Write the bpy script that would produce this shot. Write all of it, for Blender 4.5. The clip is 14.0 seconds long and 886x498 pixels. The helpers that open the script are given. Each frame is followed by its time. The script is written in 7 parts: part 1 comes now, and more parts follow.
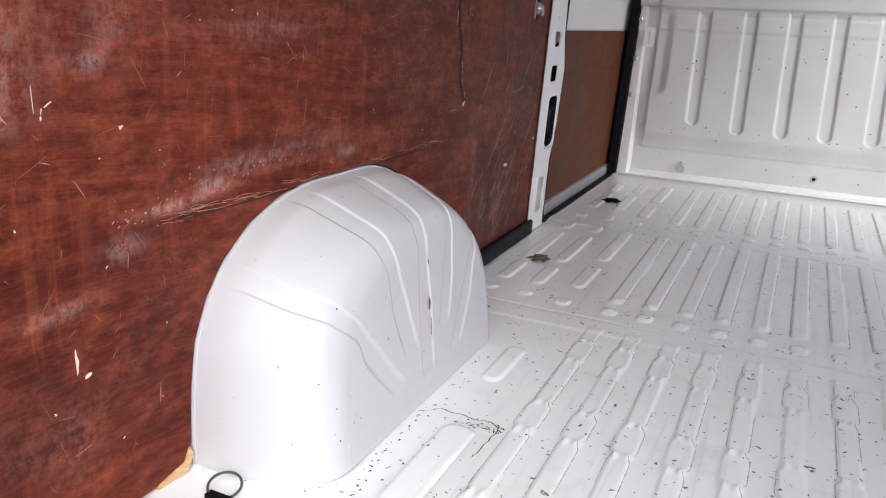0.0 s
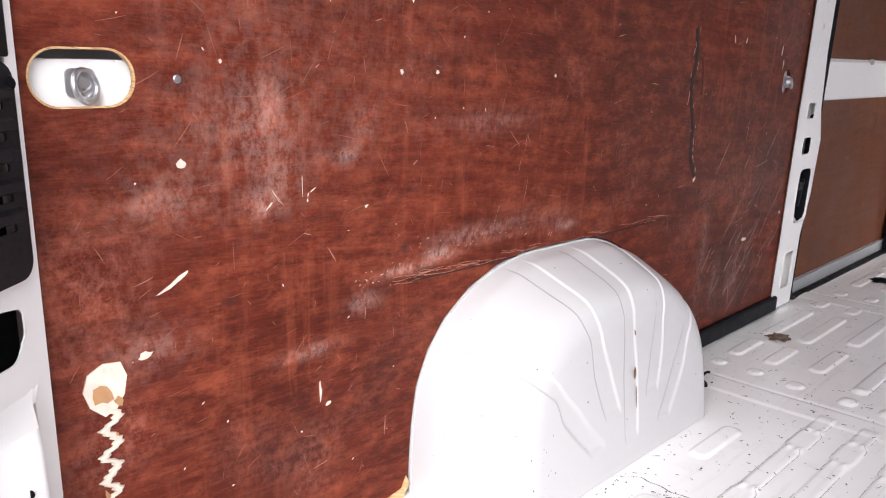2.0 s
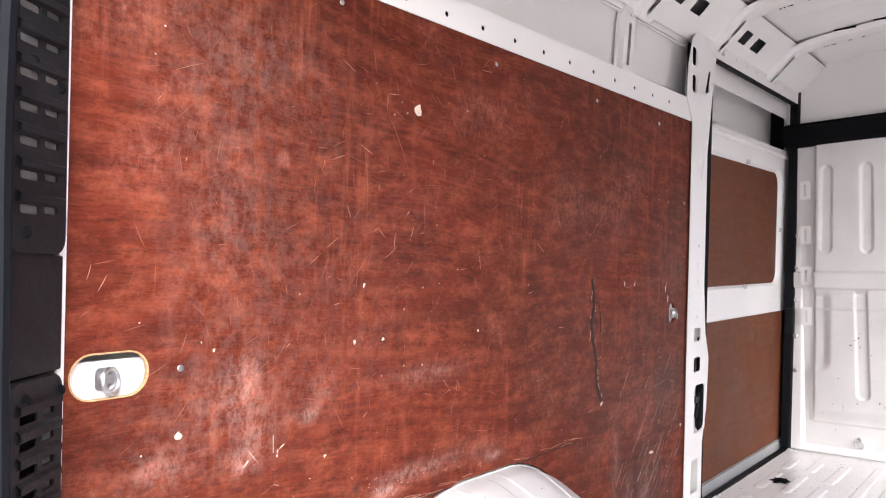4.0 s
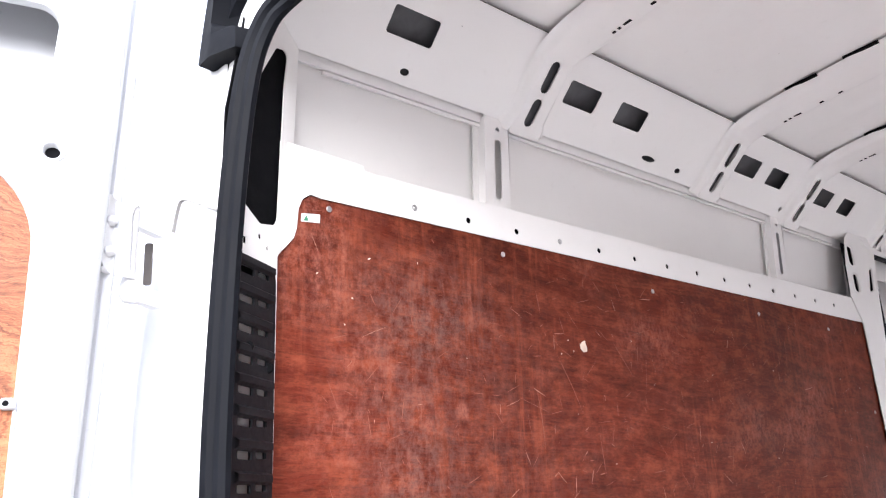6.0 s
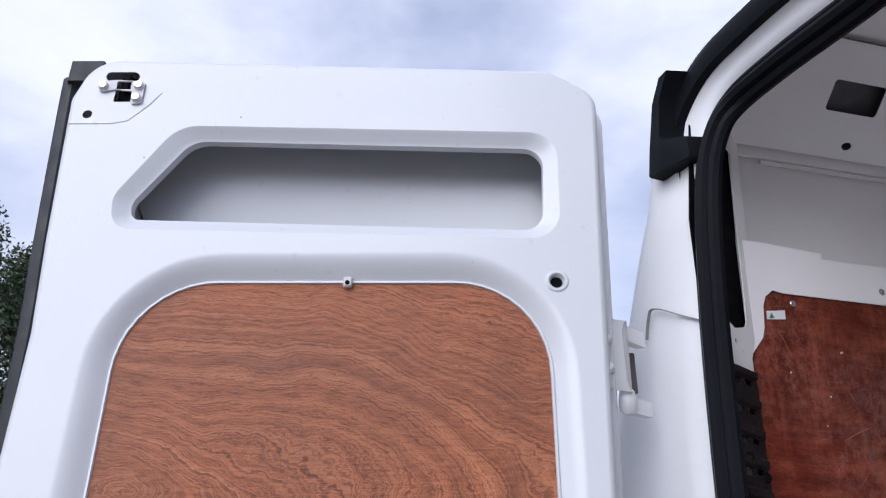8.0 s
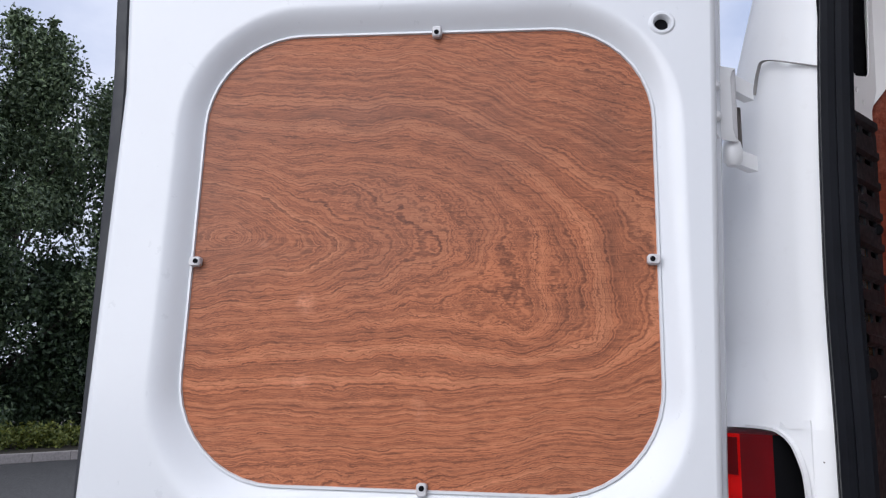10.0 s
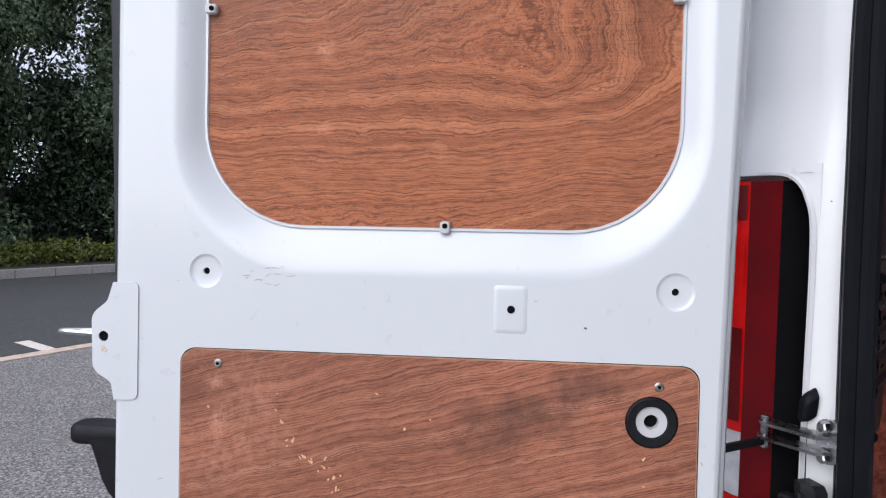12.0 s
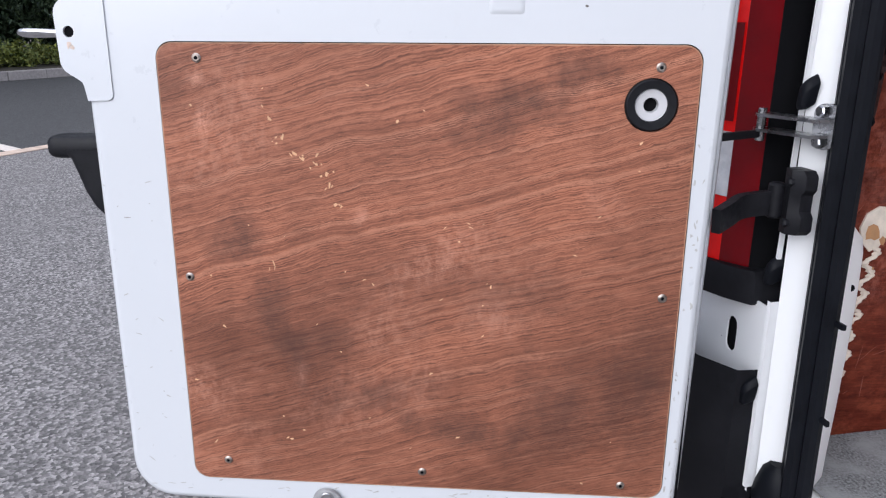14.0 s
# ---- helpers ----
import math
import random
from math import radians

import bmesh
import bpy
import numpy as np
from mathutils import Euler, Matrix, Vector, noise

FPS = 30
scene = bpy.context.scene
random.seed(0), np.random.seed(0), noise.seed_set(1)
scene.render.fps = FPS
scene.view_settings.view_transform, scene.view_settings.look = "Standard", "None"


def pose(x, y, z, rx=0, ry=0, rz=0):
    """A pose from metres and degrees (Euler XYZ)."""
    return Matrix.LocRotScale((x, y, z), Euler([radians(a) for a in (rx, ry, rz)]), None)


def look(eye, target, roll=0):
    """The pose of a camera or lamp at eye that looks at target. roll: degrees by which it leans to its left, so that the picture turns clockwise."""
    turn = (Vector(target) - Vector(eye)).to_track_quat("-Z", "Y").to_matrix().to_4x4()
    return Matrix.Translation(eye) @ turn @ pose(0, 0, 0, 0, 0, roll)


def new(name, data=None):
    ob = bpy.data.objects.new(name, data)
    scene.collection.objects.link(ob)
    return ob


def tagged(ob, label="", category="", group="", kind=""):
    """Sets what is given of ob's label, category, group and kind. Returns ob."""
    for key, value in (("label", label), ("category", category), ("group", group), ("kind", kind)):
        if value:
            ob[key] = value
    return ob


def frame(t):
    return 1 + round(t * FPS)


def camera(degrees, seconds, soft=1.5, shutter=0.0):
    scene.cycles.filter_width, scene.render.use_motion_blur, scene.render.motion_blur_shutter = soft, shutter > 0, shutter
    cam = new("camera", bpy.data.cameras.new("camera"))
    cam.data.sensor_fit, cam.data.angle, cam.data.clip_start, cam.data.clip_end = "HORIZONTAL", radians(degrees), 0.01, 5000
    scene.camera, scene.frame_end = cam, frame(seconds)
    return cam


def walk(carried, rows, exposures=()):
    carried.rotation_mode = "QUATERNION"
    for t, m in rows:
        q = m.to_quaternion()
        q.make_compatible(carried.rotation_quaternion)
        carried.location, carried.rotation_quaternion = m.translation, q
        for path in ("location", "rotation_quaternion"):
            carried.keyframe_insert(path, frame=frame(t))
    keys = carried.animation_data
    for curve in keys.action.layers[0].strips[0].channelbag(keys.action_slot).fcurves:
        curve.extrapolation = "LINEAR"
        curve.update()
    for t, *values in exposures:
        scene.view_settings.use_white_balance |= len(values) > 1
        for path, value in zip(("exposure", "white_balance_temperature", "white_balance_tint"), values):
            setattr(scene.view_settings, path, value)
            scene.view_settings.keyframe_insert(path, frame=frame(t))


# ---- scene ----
cam = camera(61.3, 14.0, soft=1.2)
PATH = [
    (0, (-0.117, -0.086, 1.261), (-0.931, 1.646, 0.682), 1.47),
    (0.5, (-0.073, 0.042, 1.247), (-1.190, 1.588, 0.644), 1.40),
    (1, (-0.044, 0.054, 1.260), (-1.343, 1.455, 0.669), 0.78),
    (1.5, (-0.016, -0.010, 1.275), (-1.400, 1.332, 0.740), 0.13),
    (2, (0.035, -0.133, 1.317), (-1.366, 1.225, 0.880), -0.35),
    (2.5, (0.107, -0.243, 1.345), (-1.278, 1.167, 1.043), -0.63),
    (3, (0.152, -0.282, 1.386), (-1.201, 1.181, 1.216), -0.49),
    (3.2, (0.163, -0.296, 1.404), (-1.176, 1.185, 1.291), -0.59),
    (5.5, (0.226, -0.379, 1.505), (-1.121, 1.028, 1.959), -3.20),
    (6, (0.157, -0.405, 1.505), (-1.273, 0.826, 2.167), -4.86),
    (6.5, (0.171, -0.489, 1.553), (-1.397, 0.516, 2.282), -3.63),
    (7, (0.162, -0.555, 1.570), (-1.499, 0.200, 2.389), -2.33),
    (7.5, (0.140, -0.603, 1.588), (-1.579, -0.048, 2.446), -0.83),
    (7.7, (0.133, -0.624, 1.586), (-1.603, -0.127, 2.448), -0.35),
    (10, (0.056, -0.644, 1.480), (-1.880, -0.337, 1.877), 1.38),
    (10.5, (0.055, -0.643, 1.450), (-1.902, -0.347, 1.733), 1.28),
    (11, (0.061, -0.651, 1.429), (-1.910, -0.357, 1.604), 1.12),
    (11.5, (0.059, -0.660, 1.410), (-1.917, -0.355, 1.453), 1.06),
    (12, (0.061, -0.664, 1.383), (-1.914, -0.355, 1.305), 1.03),
    (12.5, (0.062, -0.663, 1.336), (-1.903, -0.348, 1.138), 1.02),
    (13, (0.063, -0.662, 1.315), (-1.880, -0.338, 0.968), 0.84),
    (13.5, (0.064, -0.676, 1.281), (-1.849, -0.339, 0.807), 0.58),
    (14, (0.045, -0.687, 1.235), (-1.831, -0.316, 0.652), 0.24),
]
walk(cam, [(t, look(eye, target, roll)) for t, eye, target, roll in PATH],
     exposures=[(0, 2.25, 6200, 11), (1.5, 2.5, 6300, 11), (3.2, 3.05, 6450, 11), (5.5, 3.45, 6400, 11), (6.5, 2.48, 6050, 11), (7.0, 1.66, 5850, 13), (7.5, 1.32, 5850, 14), (10, 1.36, 6050, 11), (12, 1.42, 6050, 11), (14, 1.6, 6000, 11)])

# ---- world and sun ----
world = bpy.data.worlds.new("sky")
scene.world = world
world.use_nodes = True
wn, wl = world.node_tree.nodes, world.node_tree.links
wn.clear()
sky = wn.new("ShaderNodeTexSky")
sky.sky_type, sky.sun_disc = "NISHITA", False
sky.sun_elevation, sky.sun_rotation = radians(32), radians(137)
sky.air_density, sky.dust_density = 1.0, 2.5
skybg = wn.new("ShaderNodeBackground")
skybg.inputs["Strength"].default_value = 0.055
cloudbg = wn.new("ShaderNodeBackground")
cloudbg.inputs["Strength"].default_value = 0.42
wc = wn.new("ShaderNodeTexCoord")
wm = wn.new("ShaderNodeMapping")
wm.inputs["Scale"].default_value = (1.0, 1.0, 1.8)
cn = wn.new("ShaderNodeTexNoise")
cn.inputs["Scale"].default_value, cn.inputs["Detail"].default_value, cn.inputs["Roughness"].default_value = 2.6, 7, 0.52
cr = wn.new("ShaderNodeValToRGB")
cr.color_ramp.elements[0].position, cr.color_ramp.elements[0].color = 0.34, (0.60, 0.60, 0.60, 1)
cr.color_ramp.elements[1].position, cr.color_ramp.elements[1].color = 0.60, (1, 1, 1, 1)
cc = wn.new("ShaderNodeValToRGB")
cc.color_ramp.elements[0].position, cc.color_ramp.elements[0].color = 0.35, (0.68, 0.72, 0.88, 1)
cc.color_ramp.elements[1].position, cc.color_ramp.elements[1].color = 0.72, (0.96, 0.955, 1.0, 1)
mixw = wn.new("ShaderNodeMixShader")
wout = wn.new("ShaderNodeOutputWorld")
wl.new(wc.outputs["Generated"], wm.inputs["Vector"])
wl.new(wm.outputs[0], cn.inputs["Vector"])
wl.new(cn.outputs["Fac"], cr.inputs["Fac"])
wl.new(cn.outputs["Fac"], cc.inputs["Fac"])
wl.new(cc.outputs[0], cloudbg.inputs["Color"])
wl.new(sky.outputs[0], skybg.inputs["Color"])
wl.new(cr.outputs[0], mixw.inputs["Fac"])
wl.new(skybg.outputs[0], mixw.inputs[1])
wl.new(cloudbg.outputs[0], mixw.inputs[2])
wl.new(mixw.outputs[0], wout.inputs["Surface"])

sun = new("sun", bpy.data.lights.new("sun", "SUN"))
sun.data.energy, sun.data.angle, sun.data.color = 0.95, radians(60), (1.0, 0.98, 0.96)
sun.matrix_world = look((7.2, -7.6, 7.4), (0, 0, 1))


# ---- materials ----
def mat_base(name, color, rough=0.5, metal=0.0, coat=0.0, spec=0.5):
    m = bpy.data.materials.new(name)
    m.use_nodes = True
    b = m.node_tree.nodes["Principled BSDF"]
    b.inputs["Base Color"].default_value = (*color, 1)
    b.inputs["Roughness"].default_value = rough
    b.inputs["Metallic"].default_value = metal
    b.inputs["Coat Weight"].default_value = coat
    b.inputs["Coat Roughness"].default_value = 0.12
    b.inputs["Specular IOR Level"].default_value = spec
    return m


def nd(m, kind, **inputs):
    n = m.node_tree.nodes.new(kind)
    for key, value in inputs.items():
        n.inputs[key.replace("_", " ")].default_value = value
    return n


def ln(m, a, b):
    m.node_tree.links.new(a, b)


def coords(m, scale=(1, 1, 1), rot=(0, 0, 0), loc=(0, 0, 0)):
    c = nd(m, "ShaderNodeTexCoord")
    g = nd(m, "ShaderNodeMapping", Scale=scale, Rotation=rot, Location=loc)
    ln(m, c.outputs["Object"], g.inputs["Vector"])
    return g.outputs[0]


def noise_tex(m, vec, scale, detail=5.0, rough=0.55, dist=0.0):
    n = nd(m, "ShaderNodeTexNoise", Scale=scale, Detail=detail, Roughness=rough, Distortion=dist)
    ln(m, vec, n.inputs["Vector"])
    return n.outputs["Fac"]


def ramp(m, fac, stops):
    r = nd(m, "ShaderNodeValToRGB")
    e = r.color_ramp.elements
    while len(e) < len(stops):
        e.new(0.5)
    for k, (pos, col) in zip(e, stops):
        k.position = pos
        k.color = (*col, 1) if isinstance(col, tuple) else (col, col, col, 1)
    ln(m, fac, r.inputs["Fac"])
    return r.outputs["Color"]


def mix(m, fac, a, b, mode="MIX"):
    n = m.node_tree.nodes.new("ShaderNodeMix")
    n.data_type, n.blend_type = "RGBA", mode
    for sock, value in ((n.inputs["Factor"], fac), (n.inputs["A"], a), (n.inputs["B"], b)):
        sock = [s for s in n.inputs if s.name == sock.name and s.type == ("VALUE" if sock.name == "Factor" else "RGBA")][0]
        if isinstance(value, (int, float)):
            sock.default_value = value
        elif isinstance(value, tuple):
            sock.default_value = (*value, 1)
        else:
            ln(m, value, sock)
    return [s for s in n.outputs if s.type == "RGBA"][0]


def calc(m, op, a, b=0.0):
    n = m.node_tree.nodes.new("ShaderNodeMath")
    n.operation = op
    for k, v in enumerate((a, b)):
        if isinstance(v, (int, float)):
            n.inputs[k].default_value = v
        else:
            ln(m, v, n.inputs[k])
    return n.outputs[0]


def bump(m, height, strength=0.3, distance=0.002):
    n = nd(m, "ShaderNodeBump", Strength=strength, Distance=distance)
    ln(m, height, n.inputs["Height"])
    ln(m, n.outputs[0], m.node_tree.nodes["Principled BSDF"].inputs["Normal"])


def to(m, sock, out):
    ln(m, out, m.node_tree.nodes["Principled BSDF"].inputs[sock])


def paint(name, color, rough, specks, dirt, coat=0.3):
    """White vehicle paint with a little dust, small chips and faint waviness."""
    m = mat_base(name, color, rough, coat=coat)
    v = coords(m)
    big = noise_tex(m, v, 2.2, 4)
    col = ramp(m, big, [(0.3, tuple(c * (1 - dirt) for c in color)), (0.7, color)])
    fine = noise_tex(m, v, 38, 6, 0.65)
    col = mix(m, ramp(m, fine, [(0.60, 0.0), (0.78, dirt * 2.0)]), col, (0.42, 0.39, 0.35))
    vo = nd(m, "ShaderNodeTexVoronoi", Scale=26.0, Randomness=1.0)
    ln(m, noise_warp(m, v), vo.inputs["Vector"])
    near = ramp(m, vo.outputs["Distance"], [(0.0, 1.0), (0.028, 1.0), (0.045, 0.0)])
    keep = nd(m, "ShaderNodeSeparateColor")
    ln(m, vo.outputs["Color"], keep.inputs[0])
    pick = calc(m, "LESS_THAN", keep.outputs[0], specks)
    col = mix(m, calc(m, "MULTIPLY", near, pick), col, (0.08, 0.06, 0.05))
    to(m, "Base Color", col)
    to(m, "Roughness", ramp(m, fine, [(0.3, rough * 0.8), (0.75, rough * 1.5)]))
    bump(m, noise_tex(m, v, 5.0, 2), 0.06, 0.01)
    return m


def noise_warp(m, v, amount=0.02, scale=30.0):
    n = nd(m, "ShaderNodeTexNoise", Scale=scale, Detail=3.0)
    ln(m, v, n.inputs["Vector"])
    a = m.node_tree.nodes.new("ShaderNodeVectorMath")
    a.operation = "MULTIPLY_ADD"
    ln(m, n.outputs["Color"], a.inputs[0])
    a.inputs[1].default_value = (amount, amount, amount)
    ln(m, v, a.inputs[2])
    return a.outputs[0]


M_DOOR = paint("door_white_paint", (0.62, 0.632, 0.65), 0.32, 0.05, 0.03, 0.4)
M_BODY = paint("body_white_paint", (0.80, 0.80, 0.80), 0.35, 0.06, 0.05, 0.4)
M_IN = paint("inner_white_paint", (0.89, 0.87, 0.85), 0.45, 0.05, 0.04, 0.1)
M_BULK = paint("bulkhead_white_paint", (0.77, 0.75, 0.735), 0.38, 0.30, 0.18, 0.25)
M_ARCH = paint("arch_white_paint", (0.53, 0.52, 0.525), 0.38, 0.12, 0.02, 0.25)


def floor_paint():
    m = mat_base("worn_floor_paint", (0.82, 0.80, 0.79), 0.33, coat=0.6)
    v = coords(m)
    big = noise_tex(m, v, 1.7, 5)
    col = ramp(m, big, [(0.3, (0.85, 0.835, 0.82)), (0.65, (0.90, 0.885, 0.875))])
    grime = noise_tex(m, v, 9, 8, 0.68)
    col = mix(m, ramp(m, grime, [(0.56, 0.0), (0.80, 0.35)]), col, (0.50, 0.46, 0.42))
    streak = noise_tex(m, coords(m, (60, 3, 60)), 1.0, 4)
    col = mix(m, ramp(m, streak, [(0.58, 0.0), (0.75, 0.25)]), col, (0.5, 0.47, 0.44))
    for scale, keep_below, size in ((16.0, 0.30, 0.07), (34.0, 0.40, 0.10), (60.0, 0.3, 0.12)):
        vo = nd(m, "ShaderNodeTexVoronoi", Scale=scale, Randomness=1.0)
        ln(m, noise_warp(m, v, 0.05, 40.0), vo.inputs["Vector"])
        sep = nd(m, "ShaderNodeSeparateColor")
        ln(m, vo.outputs["Color"], sep.inputs[0])
        hit = calc(m, "MULTIPLY", ramp(m, vo.outputs["Distance"], [(0.0, 1.0), (size, 1.0), (size * 1.4, 0.0)]), calc(m, "LESS_THAN", sep.outputs[0], keep_below))
        hit = calc(m, "MULTIPLY", hit, ramp(m, noise_tex(m, v, 3.0, 3), [(0.34, 0.0), (0.46, 1.0)]))
        col = mix(m, hit, col, (0.10, 0.075, 0.06))
    to(m, "Base Color", col)
    to(m, "Roughness", ramp(m, grime, [(0.3, 0.26), (0.7, 0.5)]))
    bump(m, noise_tex(m, v, 60, 3), 0.05, 0.002)
    return m


M_FLOOR = floor_paint()


def line_noise(m, w, detail, rough, lo, hi):
    n = nd(m, "ShaderNodeTexNoise", Scale=1.0, Detail=detail, Roughness=rough)
    n.noise_dimensions = "1D"
    ln(m, w, n.inputs["W"])
    return ramp(m, n.outputs["Fac"], [(lo, 0.0), (hi, 1.0)])


def gauss(m, y, z, ry, rz):
    d = nd(m, "ShaderNodeVectorMath")
    d.operation = "LENGTH"
    ln(m, coords(m, (0.0, 1 / ry, 1 / rz), loc=(0.0, -y / ry, -z / rz)), d.inputs[0])
    return calc(m, "POWER", 0.3679, calc(m, "MULTIPLY", d.outputs["Value"], d.outputs["Value"]))


def figure(m, along, up, low_amp, low_scale, tilt, lobe=None, swirls=(), ragged=0.014):
    """Height across the grain, in metres: slow waves bend it, quick noise makes it ragged. lobe: the middle and half axes of a nest of ovals cut out of the log."""
    v = coords(m)
    sep = nd(m, "ShaderNodeSeparateXYZ")
    ln(m, v, sep.inputs[0])
    if lobe:
        y, z, ry, rz = lobe
        d = nd(m, "ShaderNodeVectorMath")
        d.operation = "LENGTH"
        ln(m, coords(m, (0.0, rz / ry, 1.0), loc=(0.0, -y * rz / ry, -z)), d.inputs[0])
        rise = d.outputs["Value"]
    else:
        rise = calc(m, "ADD", sep.outputs[up], calc(m, "MULTIPLY", sep.outputs[along], tilt))
    for y, z, ry, rz, amp in swirls:
        rise = calc(m, "ADD", rise, calc(m, "MULTIPLY", gauss(m, y, z, ry, rz), amp))
    low = noise_tex(m, v, low_scale, 2, 0.45)
    mid = noise_tex(m, v, low_scale * 5, 3, 0.5)
    jag = noise_tex(m, grain(m, (85, 85, 230), tilt), 1.0, 4, 0.65)
    rise = calc(m, "ADD", rise, calc(m, "MULTIPLY", low, low_amp))
    return calc(m, "ADD", rise, calc(m, "ADD", calc(m, "MULTIPLY", mid, 0.02 + low_amp * 0.05), calc(m, "MULTIPLY", jag, ragged)))


def grain(m, scale, tilt):
    """Coordinates turned into the grain's direction, then stretched along it."""
    c = nd(m, "ShaderNodeTexCoord")
    r = nd(m, "ShaderNodeMapping", Rotation=(math.atan(tilt), 0.0, 0.0))
    g = nd(m, "ShaderNodeMapping", Scale=scale)
    ln(m, c.outputs["Object"], r.inputs["Vector"])
    ln(m, r.outputs[0], g.inputs["Vector"])
    return g.outputs[0]


def stain_mask(m, y, z, ry, rz, ragged):
    """A cloud with a soft, broken edge round (y, z)."""
    d = nd(m, "ShaderNodeVectorMath")
    d.operation = "LENGTH"
    ln(m, coords(m, (0.0, 1 / ry, 1 / rz), loc=(0.0, -y / ry, -z / rz)), d.inputs[0])
    return ramp(m, calc(m, "ADD", d.outputs["Value"], ragged), [(0.15, 1.0), (1.6, 0.0)])


def ply(name, dark, mid, light, gloss=0.35, period=0.013, low_amp=0.35, low_scale=2.0, tilt=0.0, contrast=0.8, scuff=0.3, streak=0.0, blotch=0.4, stains=(), smudges=(), dash=1.0, whole=0.15, spec=0.3, lobe=None, swirls=(), broad=1.8, hazes=(), dust=(0.50, 0.33, 0.29)):
    """Plywood: ragged wavy figure, fine pores, tone patches, scratches, pale scuffs and smudges."""
    m = mat_base(name, mid, gloss, spec=spec)
    rise = figure(m, 1, 2, low_amp, low_scale, tilt, lobe, swirls, min(0.014, period * 1.3))
    bands = line_noise(m, calc(m, "DIVIDE", rise, period * broad), 3, 0.6, 0.34, 0.66)
    half = tuple(0.35 * a + 0.65 * b for a, b in zip(dark, mid))
    col = mix(m, 0.55 * contrast, mid, ramp(m, bands, [(0.0, half), (0.5, mid), (1.0, light)]))
    broken = ramp(m, noise_tex(m, grain(m, (45, 45, 150), tilt), 1.0, 3, 0.6), [(0.38, whole), (0.58, 1.0)])
    for step, lo, hi, strength in ((0.62, 0.50, 0.62, 0.72), (0.27, 0.48, 0.59, 0.72)):
        fine = line_noise(m, calc(m, "DIVIDE", rise, period * step), 2, 0.65, lo, hi)
        col = mix(m, calc(m, "MULTIPLY", calc(m, "MULTIPLY", fine, broken), strength * contrast), col, dark)
    tone = noise_tex(m, coords(m, (1.6, 1.6, 2.6)), 1.0, 6, 0.62)
    col = mix(m, ramp(m, tone, [(0.36, blotch), (0.62, 0.0)]), col, tuple(c * 0.8 for c in dark))
    pores = noise_tex(m, grain(m, (30, 30, 460), tilt), 1.0, 4, 0.7)
    col = mix(m, ramp(m, pores, [(0.50, 0.0), (0.64, 0.7 * dash)]), col, tuple(c * 0.45 for c in dark))
    fibre = noise_tex(m, grain(m, (20, 20, 300), tilt), 1.0, 4, 0.7)
    col = mix(m, ramp(m, fibre, [(0.53, 0.0), (0.70, 0.55 * dash)]), col, light)
    pale = tuple(min(1.0, c * 1.5 + 0.11) for c in light)
    if streak:
        down = noise_tex(m, coords(m, (38, 38, 2.2)), 1.0, 5, 0.7)
        gate = ramp(m, noise_tex(m, coords(m, (3, 3, 2)), 1.0, 3), [(0.42, 0.0), (0.62, 1.0)])
        col = mix(m, calc(m, "MULTIPLY", ramp(m, down, [(0.52, 0.0), (0.72, streak)]), gate), col, light)
        mott = noise_tex(m, coords(m, (14, 14, 26)), 1.0, 8, 0.78)
        col = mix(m, ramp(m, mott, [(0.47, 0.0), (0.70, streak)]), col, light)
        deep = noise_tex(m, coords(m, (6, 6, 18)), 1.0, 7, 0.75)
        col = mix(m, ramp(m, deep, [(0.50, 0.0), (0.70, streak)]), col, tuple(c * 0.7 for c in dark))
    speck = noise_tex(m, coords(m, (70, 70, 52)), 1.0, 8, 0.82)
    if scuff:
        cloud = calc(m, "MULTIPLY", ramp(m, noise_tex(m, coords(m, (3.2, 3.2, 4.5)), 1.0, 2), [(0.54, 0.0), (0.72, 1.0)]), ramp(m, speck, [(0.44, 0.0), (0.68, 1.0)]))
        col = mix(m, calc(m, "MULTIPLY", cloud, 0.5 * scuff), col, pale)
    if stains or smudges:
        ragged = calc(m, "SUBTRACT", calc(m, "MULTIPLY", noise_tex(m, coords(m, (14, 14, 10)), 1.0, 6, 0.7), 2.4), 1.0)
        grit = ramp(m, speck, [(0.42, 0.12), (0.66, 1.0)])
        for y, z, ry, rz, strength in stains:
            col = mix(m, calc(m, "MULTIPLY", calc(m, "MULTIPLY", stain_mask(m, y, z, ry, rz, ragged), grit), strength), col, pale)
        for y, z, ry, rz, strength in smudges:
            col = mix(m, calc(m, "MULTIPLY", stain_mask(m, y, z, ry, rz, ragged), strength), col, tuple(0.5 * c + 0.012 for c in dark))
    # The dust tint also colours the broad hazes that stand for light.
    if hazes:
        film = ramp(m, noise_tex(m, coords(m, (48, 48, 34)), 1.0, 9, 0.85), [(0.44, 0.04), (0.56, 0.75), (0.66, 1.0)])
        for y, z, ry, rz, strength in hazes:
            col = mix(m, calc(m, "MULTIPLY", calc(m, "MULTIPLY", gauss(m, y, z, ry, rz), film), strength), col, dust)
    to(m, "Base Color", col)
    to(m, "Roughness", ramp(m, tone, [(0.3, gloss * 0.85), (0.7, min(1.0, gloss * 1.4))]))
    bump(m, pores, 0.2, 0.001)
    return m


